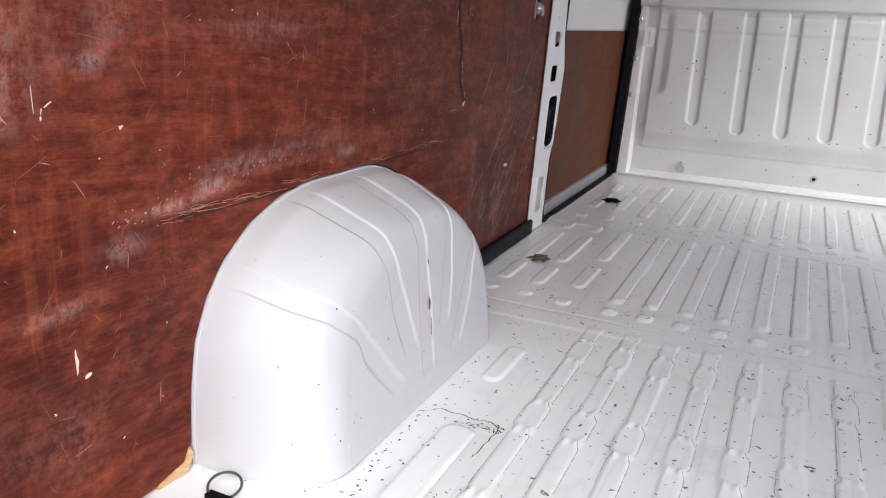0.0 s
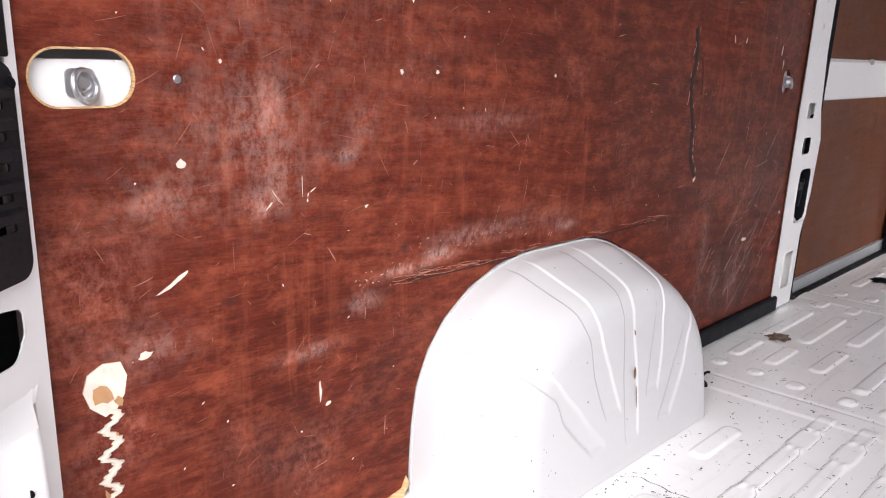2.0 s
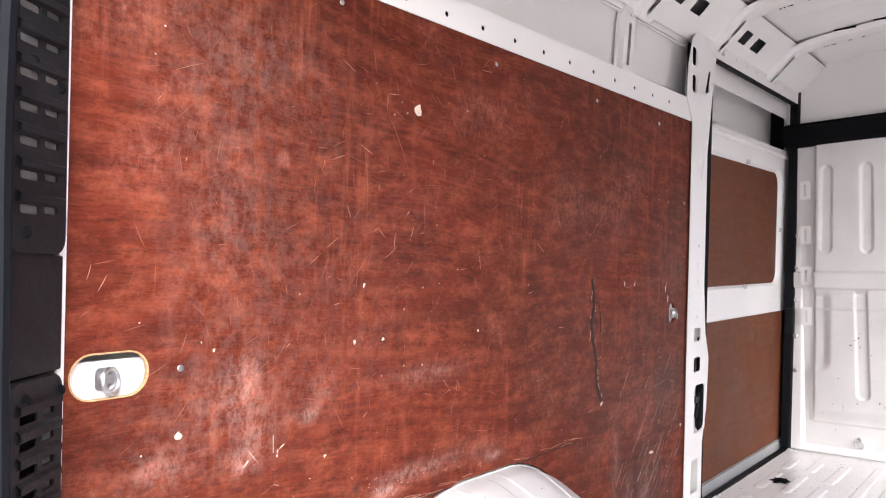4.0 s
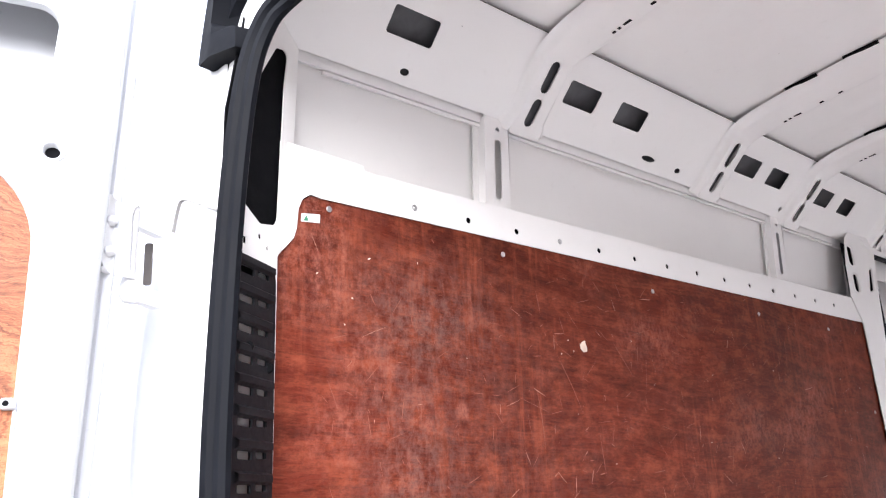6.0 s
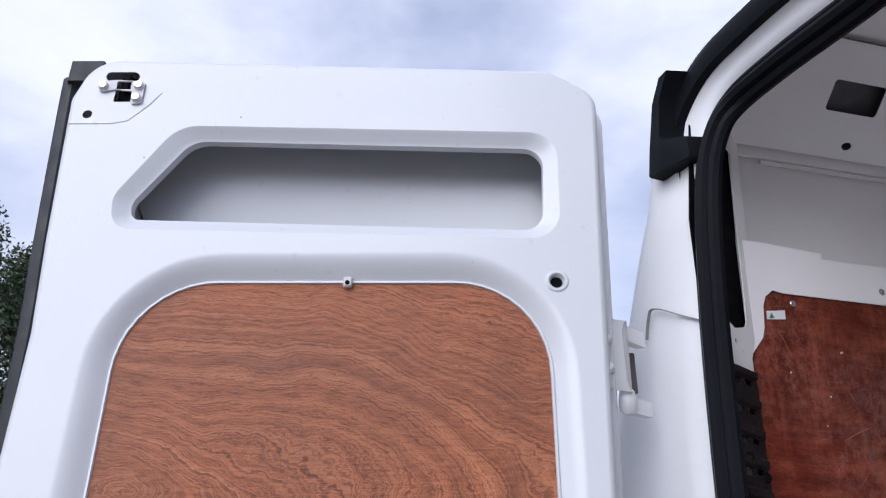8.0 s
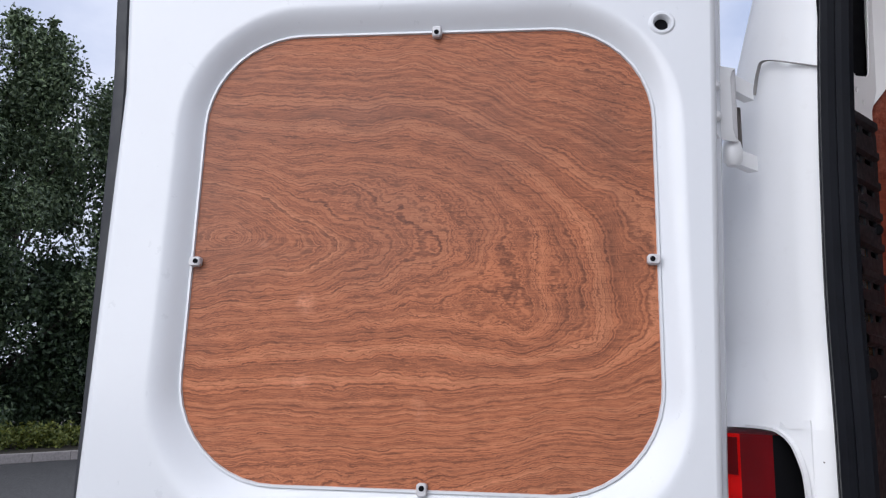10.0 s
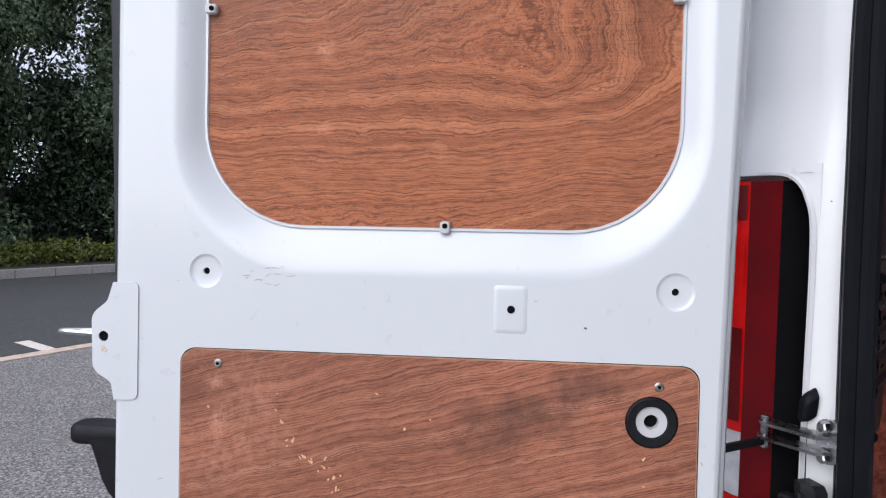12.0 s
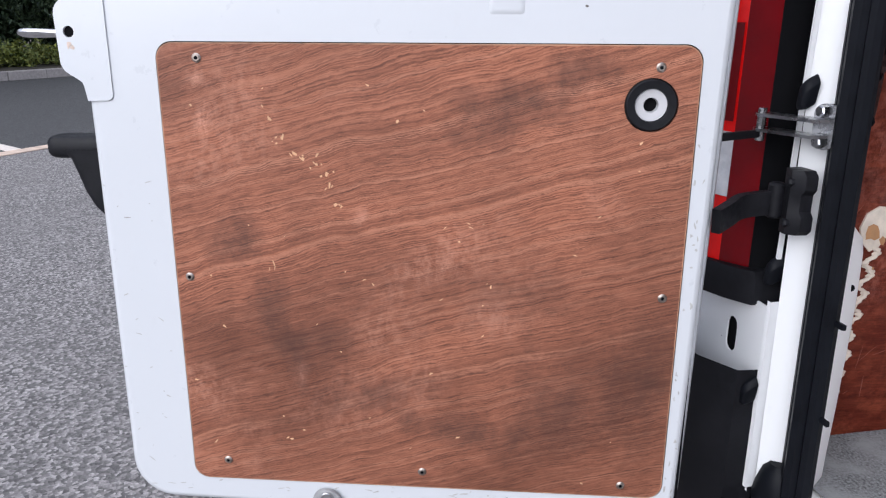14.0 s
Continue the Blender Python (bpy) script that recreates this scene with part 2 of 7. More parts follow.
WALL_SCUFFS = [(0.431, 1.284, 0.030, 0.055, 0.75), (0.421, 1.142, 0.035, 0.025, 0.6), (0.576, 1.223, 0.022, 0.022, 0.55), (0.252, 1.168, 0.045, 0.028, 0.5), (0.242, 1.92, 0.010, 0.07, 0.3),
               (0.195, 1.87, 0.010, 0.06, 0.25), (0.526, 1.87, 0.008, 0.12, 0.25), (0.426, 1.844, 0.016, 0.026, 0.4), (0.493, 1.676, 0.020, 0.020, 0.4), (0.412, 1.644, 0.016, 0.030, 0.35),
               (0.79, 1.006, 0.08, 0.016, 0.9), (0.69, 0.998, 0.05, 0.020, 0.85), (0.637, 0.995, 0.04, 0.02, 0.5), (0.95, 1.02, 0.16, 0.014, 0.45), (1.158, 1.015, 0.05, 0.018, 0.4),
               (2.05, 0.90, 0.10, 0.18, 0.22), (1.99, 0.715, 0.05, 0.05, 0.5), (1.815, 0.84, 0.03, 0.09, 0.35), (0.371, 1.587, 0.010, 0.05, 0.4), (0.397, 1.538, 0.010, 0.05, 0.3), (0.241, 0.977, 0.05, 0.018, 0.5),
               (0.458, 0.894, 0.035, 0.010, 0.55), (0.521, 1.207, 0.03, 0.02, 0.3), (0.95, 1.25, 0.16, 0.010, 0.35), (0.28, 1.40, 0.02, 0.10, 0.2), (0.33, 1.28, 0.02, 0.12, 0.2), (0.31, 1.80, 0.012, 0.10, 0.22)]
# Small hazes are dusty scuffs; broad faint ones put stronger rear light into colour.
WALL_HAZES = [(0.42, 1.26, 0.05, 0.06, 0.26), (0.36, 1.24, 0.16, 0.10, 0.11), (0.452, 1.185, 0.03, 0.03, 0.30), (0.422, 1.149, 0.030, 0.022, 0.5), (0.566, 1.207, 0.022, 0.012, 0.5),
              (0.60, 1.25, 0.03, 0.03, 0.2), (0.90, 1.245, 0.11, 0.022, 0.25), (0.775, 1.016, 0.035, 0.009, 0.85), (0.70, 1.000, 0.05, 0.007, 0.7), (0.86, 1.038, 0.09, 0.016, 0.45),
              (1.143, 1.018, 0.04, 0.012, 0.5), (1.02, 1.045, 0.12, 0.016, 0.22), (0.60, 0.960, 0.03, 0.018, 0.4), (0.37, 1.60, 0.10, 0.22, 0.12), (0.43, 1.84, 0.18, 0.10, 0.15),
              (0.24, 0.97, 0.06, 0.03, 0.25), (0.27, 1.165, 0.06, 0.03, 0.25), (1.80, 0.83, 0.02, 0.14, 0.35), (1.90, 0.74, 0.03, 0.07, 0.35), (2.02, 0.74, 0.04, 0.09, 0.35),
              (0.55, 1.45, 0.30, 0.30, 0.08), (0.50, 0.90, 0.05, 0.012, 0.4)]
# Broad smudges put the dimmer low and front parts into colour; small ones are dirt.
M_PLYWALL = ply("red_brown_film_plywood", (0.034, 0.0058, 0.0036), (0.132, 0.0205, 0.0100), (0.31, 0.076, 0.037), 0.42, 0.017, 0.26, 1.1, 0.06, 0.42, 0.7, 0.62, 0.5, WALL_SCUFFS,
                [(0.64, 0.97, 0.06, 0.04, 0.5), (1.95, 0.78, 0.34, 0.28, 0.65), (2.15, 1.05, 0.18, 0.35, 0.45), (1.60, 0.95, 0.20, 0.14, 0.3), (0.66, 0.82, 0.08, 0.14, 0.35), (0.42, 0.72, 0.22, 0.16, 0.4), (0.363, 1.012, 0.022, 0.014, 0.6), (0.585, 0.965, 0.02, 0.012, 0.7), (0.69, 1.04, 0.014, 0.016, 0.7)], dash=0.4, spec=0.12,
                hazes=WALL_HAZES)
M_PLYDOOR = ply("orange_brown_plywood", (0.112, 0.035, 0.017), (0.46, 0.157, 0.070), (0.60, 0.235, 0.113), 0.5, 0.0048, 0.09, 3.4, 0.0, 1.0, 0.1, 0.0, 0.4,
                [(-0.67, 1.60, 0.02, 0.02, 0.45), (-0.675, 1.50, 0.03, 0.015, 0.45), (-0.52, 1.465, 0.018, 0.035, 0.4), (-0.73, 1.68, 0.02, 0.015, 0.35)],
                [(-0.28, 1.76, 0.05, 0.22, 0.35), (-0.30, 1.62, 0.10, 0.10, 0.3)], dash=0.5, whole=0.5, broad=3.5,
                lobe=(-0.767, 1.688, 0.435, 0.165), swirls=((-0.348, 1.545, 0.12, 0.075, -0.055), (-0.60, 1.72, 0.10, 0.03, 0.02), (-0.55, 1.40, 0.25, 0.05, 0.03)))
M_PLYLOW = ply("brown_plywood", (0.095, 0.034, 0.021), (0.425, 0.160, 0.090), (0.57, 0.250, 0.152), 0.5, 0.0038, 0.05, 2.4, -0.30, 1.0, 0.7, 0.0, 0.8,
               [(-0.808, 1.165, 0.03, 0.035, 0.8), (-0.80, 1.115, 0.02, 0.04, 0.55), (-0.61, 0.995, 0.02, 0.02, 0.4), (-0.752, 0.776, 0.025, 0.02, 0.4), (-0.70, 0.775, 0.02, 0.03, 0.35), (-0.45, 0.86, 0.06, 0.05, 0.2), (-0.32, 1.02, 0.04, 0.04, 0.2)],
               [(-0.775, 0.96, 0.06, 0.06, 0.7), (-0.735, 0.865, 0.045, 0.10, 0.75), (-0.70, 0.80, 0.03, 0.07, 0.5), (-0.66, 0.82, 0.05, 0.07, 0.45), (-0.60, 0.745, 0.11, 0.05, 0.7), (-0.50, 0.70, 0.10, 0.045, 0.65), (-0.41, 1.14, 0.12, 0.045, 0.7), (-0.33, 1.180, 0.08, 0.04, 0.7), (-0.49, 1.10, 0.10, 0.03, 0.45), (-0.25, 0.82, 0.07, 0.12, 0.45), (-0.34, 0.74, 0.17, 0.13, 0.55), (-0.42, 0.90, 0.10, 0.06, 0.3)], dash=0.45, whole=0.5, broad=3.5)
M_PLYSLIDE = ply("dull_brown_plywood", (0.085, 0.024, 0.010), (0.158, 0.049, 0.020), (0.22, 0.074, 0.031), 0.6, 0.02, 0.2, 1.5, 0.0, 0.4, 0.4, 0.3, 0.6, [(3.0, 1.02, 0.03, 0.01, 0.5), (3.3, 0.8, 0.02, 0.02, 0.3)], [(3.25, 1.13, 0.05, 0.10, 0.4), (3.5, 1.0, 0.06, 0.12, 0.4), (2.75, 0.70, 0.20, 0.05, 0.35)], dash=0.5)
M_RAWWOOD = ply("raw_wood_edge", (0.42, 0.24, 0.11), (0.60, 0.38, 0.19), (0.72, 0.52, 0.30), 0.7, 0.008, 0.1, 3.0, 0.3, 0.7, 0.0)


def simple(name, color, rough, metal=0.0, vary=0.25, scale=30.0, relief=0.1, spec=0.5):
    m = mat_base(name, color, rough, metal, spec=spec)
    v = coords(m)
    n = noise_tex(m, v, scale, 6, 0.6)
    b = noise_tex(m, v, scale * 0.08, 3)
    col = ramp(m, n, [(0.3, tuple(c * (1 - vary) for c in color)), (0.7, tuple(min(1.0, c * (1 + vary)) for c in color))])
    col = mix(m, ramp(m, b, [(0.4, 0.0), (0.7, vary)]), col, tuple(min(1.0, c * 1.6 + 0.01) for c in color))
    to(m, "Base Color", col)
    to(m, "Roughness", ramp(m, n, [(0.3, max(0.03, rough * 0.8)), (0.7, min(1.0, rough * 1.25))]))
    bump(m, n, relief, 0.001)
    return m


M_RUBBER = simple("black_rubber", (0.0032, 0.0038, 0.006), 0.5, vary=0.35, spec=0.12)
M_PLASTIC = simple("black_plastic", (0.007, 0.007, 0.009), 0.5, vary=0.4, scale=120, spec=0.2)
# Near-black for dark parts, and for shade painted into holes and voids.
M_DARK = simple("dark_parts_and_voids", (0.004, 0.004, 0.005), 0.8, spec=0.08)
M_STEEL = simple("zinc_steel", (0.55, 0.55, 0.56), 0.32, 1.0, 0.15, 60)
M_GREYRUB = simple("grey_weatherstrip", (0.012, 0.013, 0.016), 0.6, vary=0.4)
M_RED = simple("red_lamp_lens", (0.80, 0.005, 0.004), 0.12, 0.0, 0.25, 14, 0.05, 0.25)
M_DKRED = simple("dark_red_lamp_lens", (0.13, 0.001, 0.003), 0.15, 0.0, 0.25, 14, 0.05, 0.25)
M_CLEAR = simple("clear_lamp_lens", (0.85, 0.86, 0.88), 0.15, 0.3, 0.2, 50)
M_PUTTY = simple("old_cream_filler", (0.70, 0.60, 0.50), 0.7, vary=0.15, scale=60, relief=0.5)
M_TAPE = simple("white_label_paper", (0.75, 0.75, 0.73), 0.6, vary=0.05)
M_GREEN = simple("green_print", (0.05, 0.22, 0.12), 0.6, vary=0.1)
M_MAT = simple("grey_speckled_mat", (0.20, 0.205, 0.21), 0.7, vary=0.95, scale=230, relief=0.9)
M_FLECK = simple("pale_chips", (0.62, 0.50, 0.42), 0.75, vary=0.2)
M_RUST = simple("rust_stain", (0.16, 0.075, 0.03), 0.8, vary=0.5, scale=90)
M_GREYKICK = simple("grey_step_trim", (0.34, 0.34, 0.34), 0.55, vary=0.15, scale=50)


def asphalt(name, a, b):
    m = mat_base(name, a, 0.85)
    v = coords(m)
    n = noise_tex(m, v, 75, 7, 0.75)
    vo = nd(m, "ShaderNodeTexVoronoi", Scale=85.0)
    ln(m, v, vo.inputs["Vector"])
    sep = nd(m, "ShaderNodeSeparateColor")
    ln(m, vo.outputs["Color"], sep.inputs[0])
    col = ramp(m, sep.outputs[0], [(0.05, tuple(c * 0.3 for c in a)), (0.55, a), (1.0, b)])
    col = mix(m, ramp(m, n, [(0.40, 0.55), (0.62, 0.0)]), col, tuple(c * 0.35 for c in a))
    big = noise_tex(m, v, 0.5, 5)
    col = mix(m, ramp(m, big, [(0.35, 0.35), (0.65, 0.0)]), col, tuple(c * 0.6 for c in a))
    to(m, "Base Color", col)
    bump(m, calc(m, "ADD", vo.outputs["Distance"], n), 0.7, 0.006)
    return m


M_ASPH = asphalt("grey_asphalt", (0.25, 0.232, 0.224), (0.60, 0.555, 0.53))
M_ROAD = asphalt("dark_asphalt", (0.082, 0.080, 0.080), (0.15, 0.145, 0.145))
M_KERB = simple("concrete_kerb", (0.30, 0.27, 0.25), 0.85, vary=0.25, scale=20, relief=0.4)
M_LINE = simple("white_road_paint", (0.72, 0.64, 0.57), 0.7, vary=0.15, scale=20)
M_EDGE = simple("brown_concrete_edging", (0.56, 0.43, 0.34), 0.8, vary=0.3, scale=14, relief=0.4)
M_SOIL = simple("verge_soil", (0.05, 0.042, 0.03), 0.95, vary=0.5, scale=12, relief=0.8)
M_BARK = simple("bark", (0.06, 0.048, 0.038), 0.9, vary=0.4, scale=25, relief=0.8)


def leaf_mat(name, a, b):
    m = mat_base(name, a, 0.55)
    g = nd(m, "ShaderNodeNewGeometry")
    to(m, "Base Color", ramp(m, g.outputs["Random Per Island"], [(0.0, a), (0.85, b), (1.0, tuple(c * 1.5 for c in b))]))
    return m


# Light put into leaf colour: crowns lighter above, hedge darker below.
M_LEAF = leaf_mat("tree_leaves", (0.016, 0.036, 0.016), (0.125, 0.170, 0.080))
M_HEDGE = leaf_mat("shaded_hedge_leaves", (0.010, 0.022, 0.010), (0.045, 0.075, 0.030))
M_SHRUB = leaf_mat("shrub_leaves", (0.05, 0.085, 0.015), (0.17, 0.18, 0.03))

# ---- geometry helpers ----
IDENT = lambda a, b, c: Vector((a, b, c))


def rpoly(pts, n=6):
    """A polygon with rounded corners: points (x, y, radius)."""
    out, count = [], len(pts)
    for i, (x, y, r) in enumerate(pts):
        p = Vector((x, y))
        a, b = Vector(pts[i - 1][:2]) - p, Vector(pts[(i + 1) % count][:2]) - p
        if r <= 0:
            out.append((x, y))
            continue
        ang = a.angle(b)
        d = min(r / math.tan(ang / 2), a.length * 0.49, b.length * 0.49)
        p0, p1 = p + a.normalized() * d, p + b.normalized() * d
        w = math.sin(ang / 2)
        for k in range(n + 1):
            t = k / n
            q = (p0 * (1 - t) ** 2 + p * (2 * w * t * (1 - t)) + p1 * t ** 2) / ((1 - t) ** 2 + 2 * w * t * (1 - t) + t ** 2)
            out.append((q.x, q.y))
    return out


def rrect(x0, x1, y0, y1, r, n=6):
    return rpoly([(x0, y0, r), (x1, y0, r), (x1, y1, r), (x0, y1, r)], n)


def circ(x, y, r, n=14, ry=None):
    return [(x + r * math.cos(2 * math.pi * k / n), y + (ry or r) * math.sin(2 * math.pi * k / n)) for k in range(n)]


def slot(x0, y0, x1, y1, r, n=6):
    """A long round-ended hole from (x0, y0) to (x1, y1)."""
    d = (Vector((x1, y1)) - Vector((x0, y0))).normalized()
    base = math.atan2(d.y, d.x)
    out = []
    for (x, y), start in (((x1, y1), base - math.pi / 2), ((x0, y0), base + math.pi / 2)):
        out += [(x + r * math.cos(start + math.pi * k / n), y + r * math.sin(start + math.pi * k / n)) for k in range(n + 1)]
    return out


def g_plate(outer, holes=(), thick=0.002, mp=IDENT, base=0.0):
    """A flat sheet with holes; its face at c = base, its back thick below."""
    bm = bmesh.new()
    edges = []
    for loop in (outer, *holes):
        vs = [bm.verts.new((x, y, 0)) for x, y in loop]
        edges += [bm.edges.new((vs[k - 1], vs[k])) for k in range(len(vs))]
    bm.verts.index_update()
    bmesh.ops.triangle_fill(bm, use_beauty=True, use_dissolve=False, edges=edges, normal=(0, 0, 1))
    bm.verts.index_update()
    top = [tuple(v.co) for v in bm.verts]
    tris = [[v.index for v in f.verts] for f in bm.faces]
    bm.free()
    n = len(top)
    V = [mp(x, y, base) for x, y, _ in top] + [mp(x, y, base - thick) for x, y, _ in top]
    F = tris + [[n + k for k in reversed(t)] for t in tris]
    start = 0
    for loop in (outer, *holes):
        m = len(loop)
        F += [[start + k, start + (k + 1) % m, n + start + (k + 1) % m, n + start + k] for k in range(m)]
        start += m
    return V, F


def g_loft(rings, closed=True, cap0=False, cap1=False, mp=None):
    V = [Vector(p) if mp is None else mp(*p) for ring in rings for p in ring]
    m = len(rings[0])
    F = []
    for i in range(len(rings) - 1):
        for k in range(m if closed else m - 1):
            a, b = i * m + k, i * m + (k + 1) % m
            F.append([a, b, b + m, a + m])
    if cap0:
        F.append(list(range(m))[::-1])
    if cap1:
        F.append([(len(rings) - 1) * m + k for k in range(m)])
    return V, F


def g_box(x0, x1, y0, y1, z0, z1, bev=0.002, mp=IDENT):
    """A box with chamfered edges."""
    def ring(z, i):
        return [(x0 + i, y0, z), (x1 - i, y0, z), (x1, y0 + i, z), (x1, y1 - i, z), (x1 - i, y1, z), (x0 + i, y1, z), (x0, y1 - i, z), (x0, y0 + i, z)]

    def inset(z, i):
        return [(min(max(x, x0 + i), x1 - i), min(max(y, y0 + i), y1 - i), z) for x, y, _ in ring(z, i)]
    b = min(bev, (x1 - x0) * 0.3, (y1 - y0) * 0.3, (z1 - z0) * 0.3)
    return g_loft([inset(z0, b), ring(z0 + b, b), ring(z1 - b, b), inset(z1, b)], True, True, True, mp)


def g_cyl(p0, p1, r, n=14, r1=None, bev=0.0, mp=None):
    p0, p1 = Vector(p0), Vector(p1)
    d = (p1 - p0).normalized()
    s = d.orthogonal().normalized()
    t = d.cross(s)
    r1 = r if r1 is None else r1

    def ring(p, rad):
        return [p + (s * math.cos(2 * math.pi * k / n) + t * math.sin(2 * math.pi * k / n)) * rad for k in range(n)]
    rings = [ring(p0, r - bev)] + ([ring(p0 + d * bev, r), ring(p1 - d * bev, r1)] if bev else [ring(p0, r)]) + [ring(p1, r1 - bev)]
    return g_loft(rings, True, True, True, None if mp is None else mp)


def g_sweep(path, profile, side, closed=False, caps=True):
    """A profile (across, out) carried along a path. side: the direction that 'out' keeps to."""
    rings, n = [], len(path)
    path = [Vector(p) for p in path]
    for i, p in enumerate(path):
        a = path[i - 1] if (i > 0 or closed) else p
        b = path[(i + 1) % n] if (i < n - 1 or closed) else p
        d = (b - a).normalized()
        o = side(p) if callable(side) else Vector(side)
        o = (o - d * o.dot(d)).normalized()
        s = d.cross(o)
        rings.append([p + s * u + o * w for u, w in profile])
    if closed:
        rings.append(rings[0])
    return g_loft(rings, True, caps and not closed, caps and not closed)


def g_torus(center, axis, R, r, n=24, m=8, a0=0.0, a1=2 * math.pi):
    axis = Vector(axis).normalized()
    s = axis.orthogonal().normalized()
    t = axis.cross(s)
    c = Vector(center)
    full = a1 - a0 > 6.28
    path = [c + (s * math.cos(a0 + (a1 - a0) * k / n) + t * math.sin(a0 + (a1 - a0) * k / n)) * R for k in range(n if full else n + 1)]
    prof = [(r * math.cos(2 * math.pi * k / m), r * math.sin(2 * math.pi * k / m)) for k in range(m)]
    return g_sweep(path, prof, axis, full)


def smooth_path(pts, n=6):
    """A smooth line through points."""
    pts = [Vector(p) for p in pts]
    out = []
    for i in range(len(pts) - 1):
        p0, p1, p2, p3 = pts[max(i - 1, 0)], pts[i], pts[i + 1], pts[min(i + 2, len(pts) - 1)]
        for k in range(n):
            t = k / n
            out.append(0.5 * (2 * p1 + (p2 - p0) * t + (2 * p0 - 5 * p1 + 4 * p2 - p3) * t * t + (3 * p1 - p0 - 3 * p2 + p3) * t ** 3))
    return out + [pts[-1]]


def g_join(*gs):
    V, F = [], []
    for v, f in gs:
        n = len(V)
        V += list(v)
        F += [[k + n for k in face] for face in f]
    return V, F


def holder(name, at, label="", category="", group="", kind=""):
    ob = new(name)
    ob.location = at
    ob.empty_display_size = 0.05
    return tagged(ob, label, category, group, kind)


def part(name, g, material, parent=None, label="", sharp=35):
    V, F = g
    me = bpy.data.meshes.new(name)
    me.from_pydata([tuple(v) for v in V], [], [tuple(f) for f in F])
    me.materials.append(material)
    me.polygons.foreach_set("use_smooth", [True] * len(me.polygons))
    me.set_sharp_from_angle(angle=radians(sharp))
    ob = new(name, me)
    if parent is not None:
        ob.parent = parent
        ob.matrix_parent_inverse = Matrix.Translation(-parent.location) if parent.data is None else Matrix()
    if label:
        ob["label"] = label
    return ob


def thing(name, g, material, label, category, group="", kind="", sharp=35):
    return tagged(part(name, g, material, None, "", sharp), label, category, group, kind)


# ---- frames of reference ----
FLOOR = 0.55
LEAN_T = math.tan(radians(3.53))


def wall_x(z, off=0.0):
    return -0.9 + LEAN_T * (z - 1.2) + off


def on_wall(y, z, c):
    return Vector((wall_x(z, c), y, z))


DA, DT = radians(15.42), radians(-1.066)
D_N = Vector((1, -math.tan(DA), -math.tan(DT))).normalized()
D_U = Vector((-math.sin(DA), -math.cos(DA), 0))
D_V = D_N.cross(D_U)
D_V = D_V if D_V.z > 0 else -D_V
D_O = Vector((-0.8613 + math.tan(DA) * 0.37 - math.tan(DT) * 1.3, -0.13, 0))


def on_door(u, v, w):
    return D_O + D_U * u + D_V * v + D_N * w


TR_A, TR_B = Vector((-0.775, 0.0)), Vector((-0.885, 0.115))
TR_D = (TR_B - TR_A).normalized()
TR_N = Vector((-TR_D.y, TR_D.x)) * -1
TR_L = (TR_B - TR_A).length


def on_trim(a, z, c):
    """The slanting inner face of the rear pillar; a runs from the door opening (0) to the plywood (about 0.16)."""
    p = TR_A + TR_D * a + TR_N * c
    return Vector((p.x + LEAN_T * (z - 1.2) * min(max(a / TR_L, 0), 1.2), p.y, z))


CV_A, CV_B = Vector((-0.85, 2.303)), Vector((-0.697, 2.44))
CV_D = (CV_B - CV_A).normalized()
CV_N = Vector((CV_D.y, -CV_D.x))
CV_L = (CV_B - CV_A).length


def on_cove(y, b, c):
    """The sloping panel between side and roof; b runs up it, c into the room."""
    p = CV_A + CV_D * b + CV_N * c
    return Vector((p.x, y, p.y))

# ---- the load space ----
def sstep(a, b, x):
    t = np.clip((x - a) / (b - a), 0, 1)
    return t * t * (3 - 2 * t)


def g_height(a0, a1, na, b0, b1, nb, fn, mp):
    A, B = np.meshgrid(np.linspace(a0, a1, na), np.linspace(b0, b1, nb))
    H = fn(A, B)
    V = [mp(a, b, h) for a, b, h in zip(A.ravel().tolist(), B.ravel().tolist(), H.ravel().tolist())]
    F = [[j * na + i, j * na + i + 1, (j + 1) * na + i + 1, (j + 1) * na + i] for j in range(nb - 1) for i in range(na - 1)]
    return V, F


def bar(X, Y, xc, y0, y1, half, soft=0.0035):
    """A raised bar with round ends."""
    dy = np.maximum(np.maximum(y0 + half - Y, Y - (y1 - half)), 0)
    d = np.hypot(X - xc, dy)
    return 1 - sstep(half - soft, half + soft, d)


TILT = -0.019


def tilt(x):
    """The van stands a little lower on one side: drop of the floor across its width."""
    return TILT * (x + 0.83)


PAIRS = (0.090, 0.205)


def near_half(Y):
    """Half width of the ribs nearest the doors: two waists close together, a wide link between them."""
    phase = np.mod(Y, 0.335)
    waist = sum(np.exp(-((phase - p) / 0.011) ** 2) for p in PAIRS)
    link = sstep(PAIRS[0], PAIRS[0] + 0.02, phase) * (1 - sstep(PAIRS[1] - 0.02, PAIRS[1], phase))
    return 0.0175 + 0.0045 * link - 0.0065 * waist


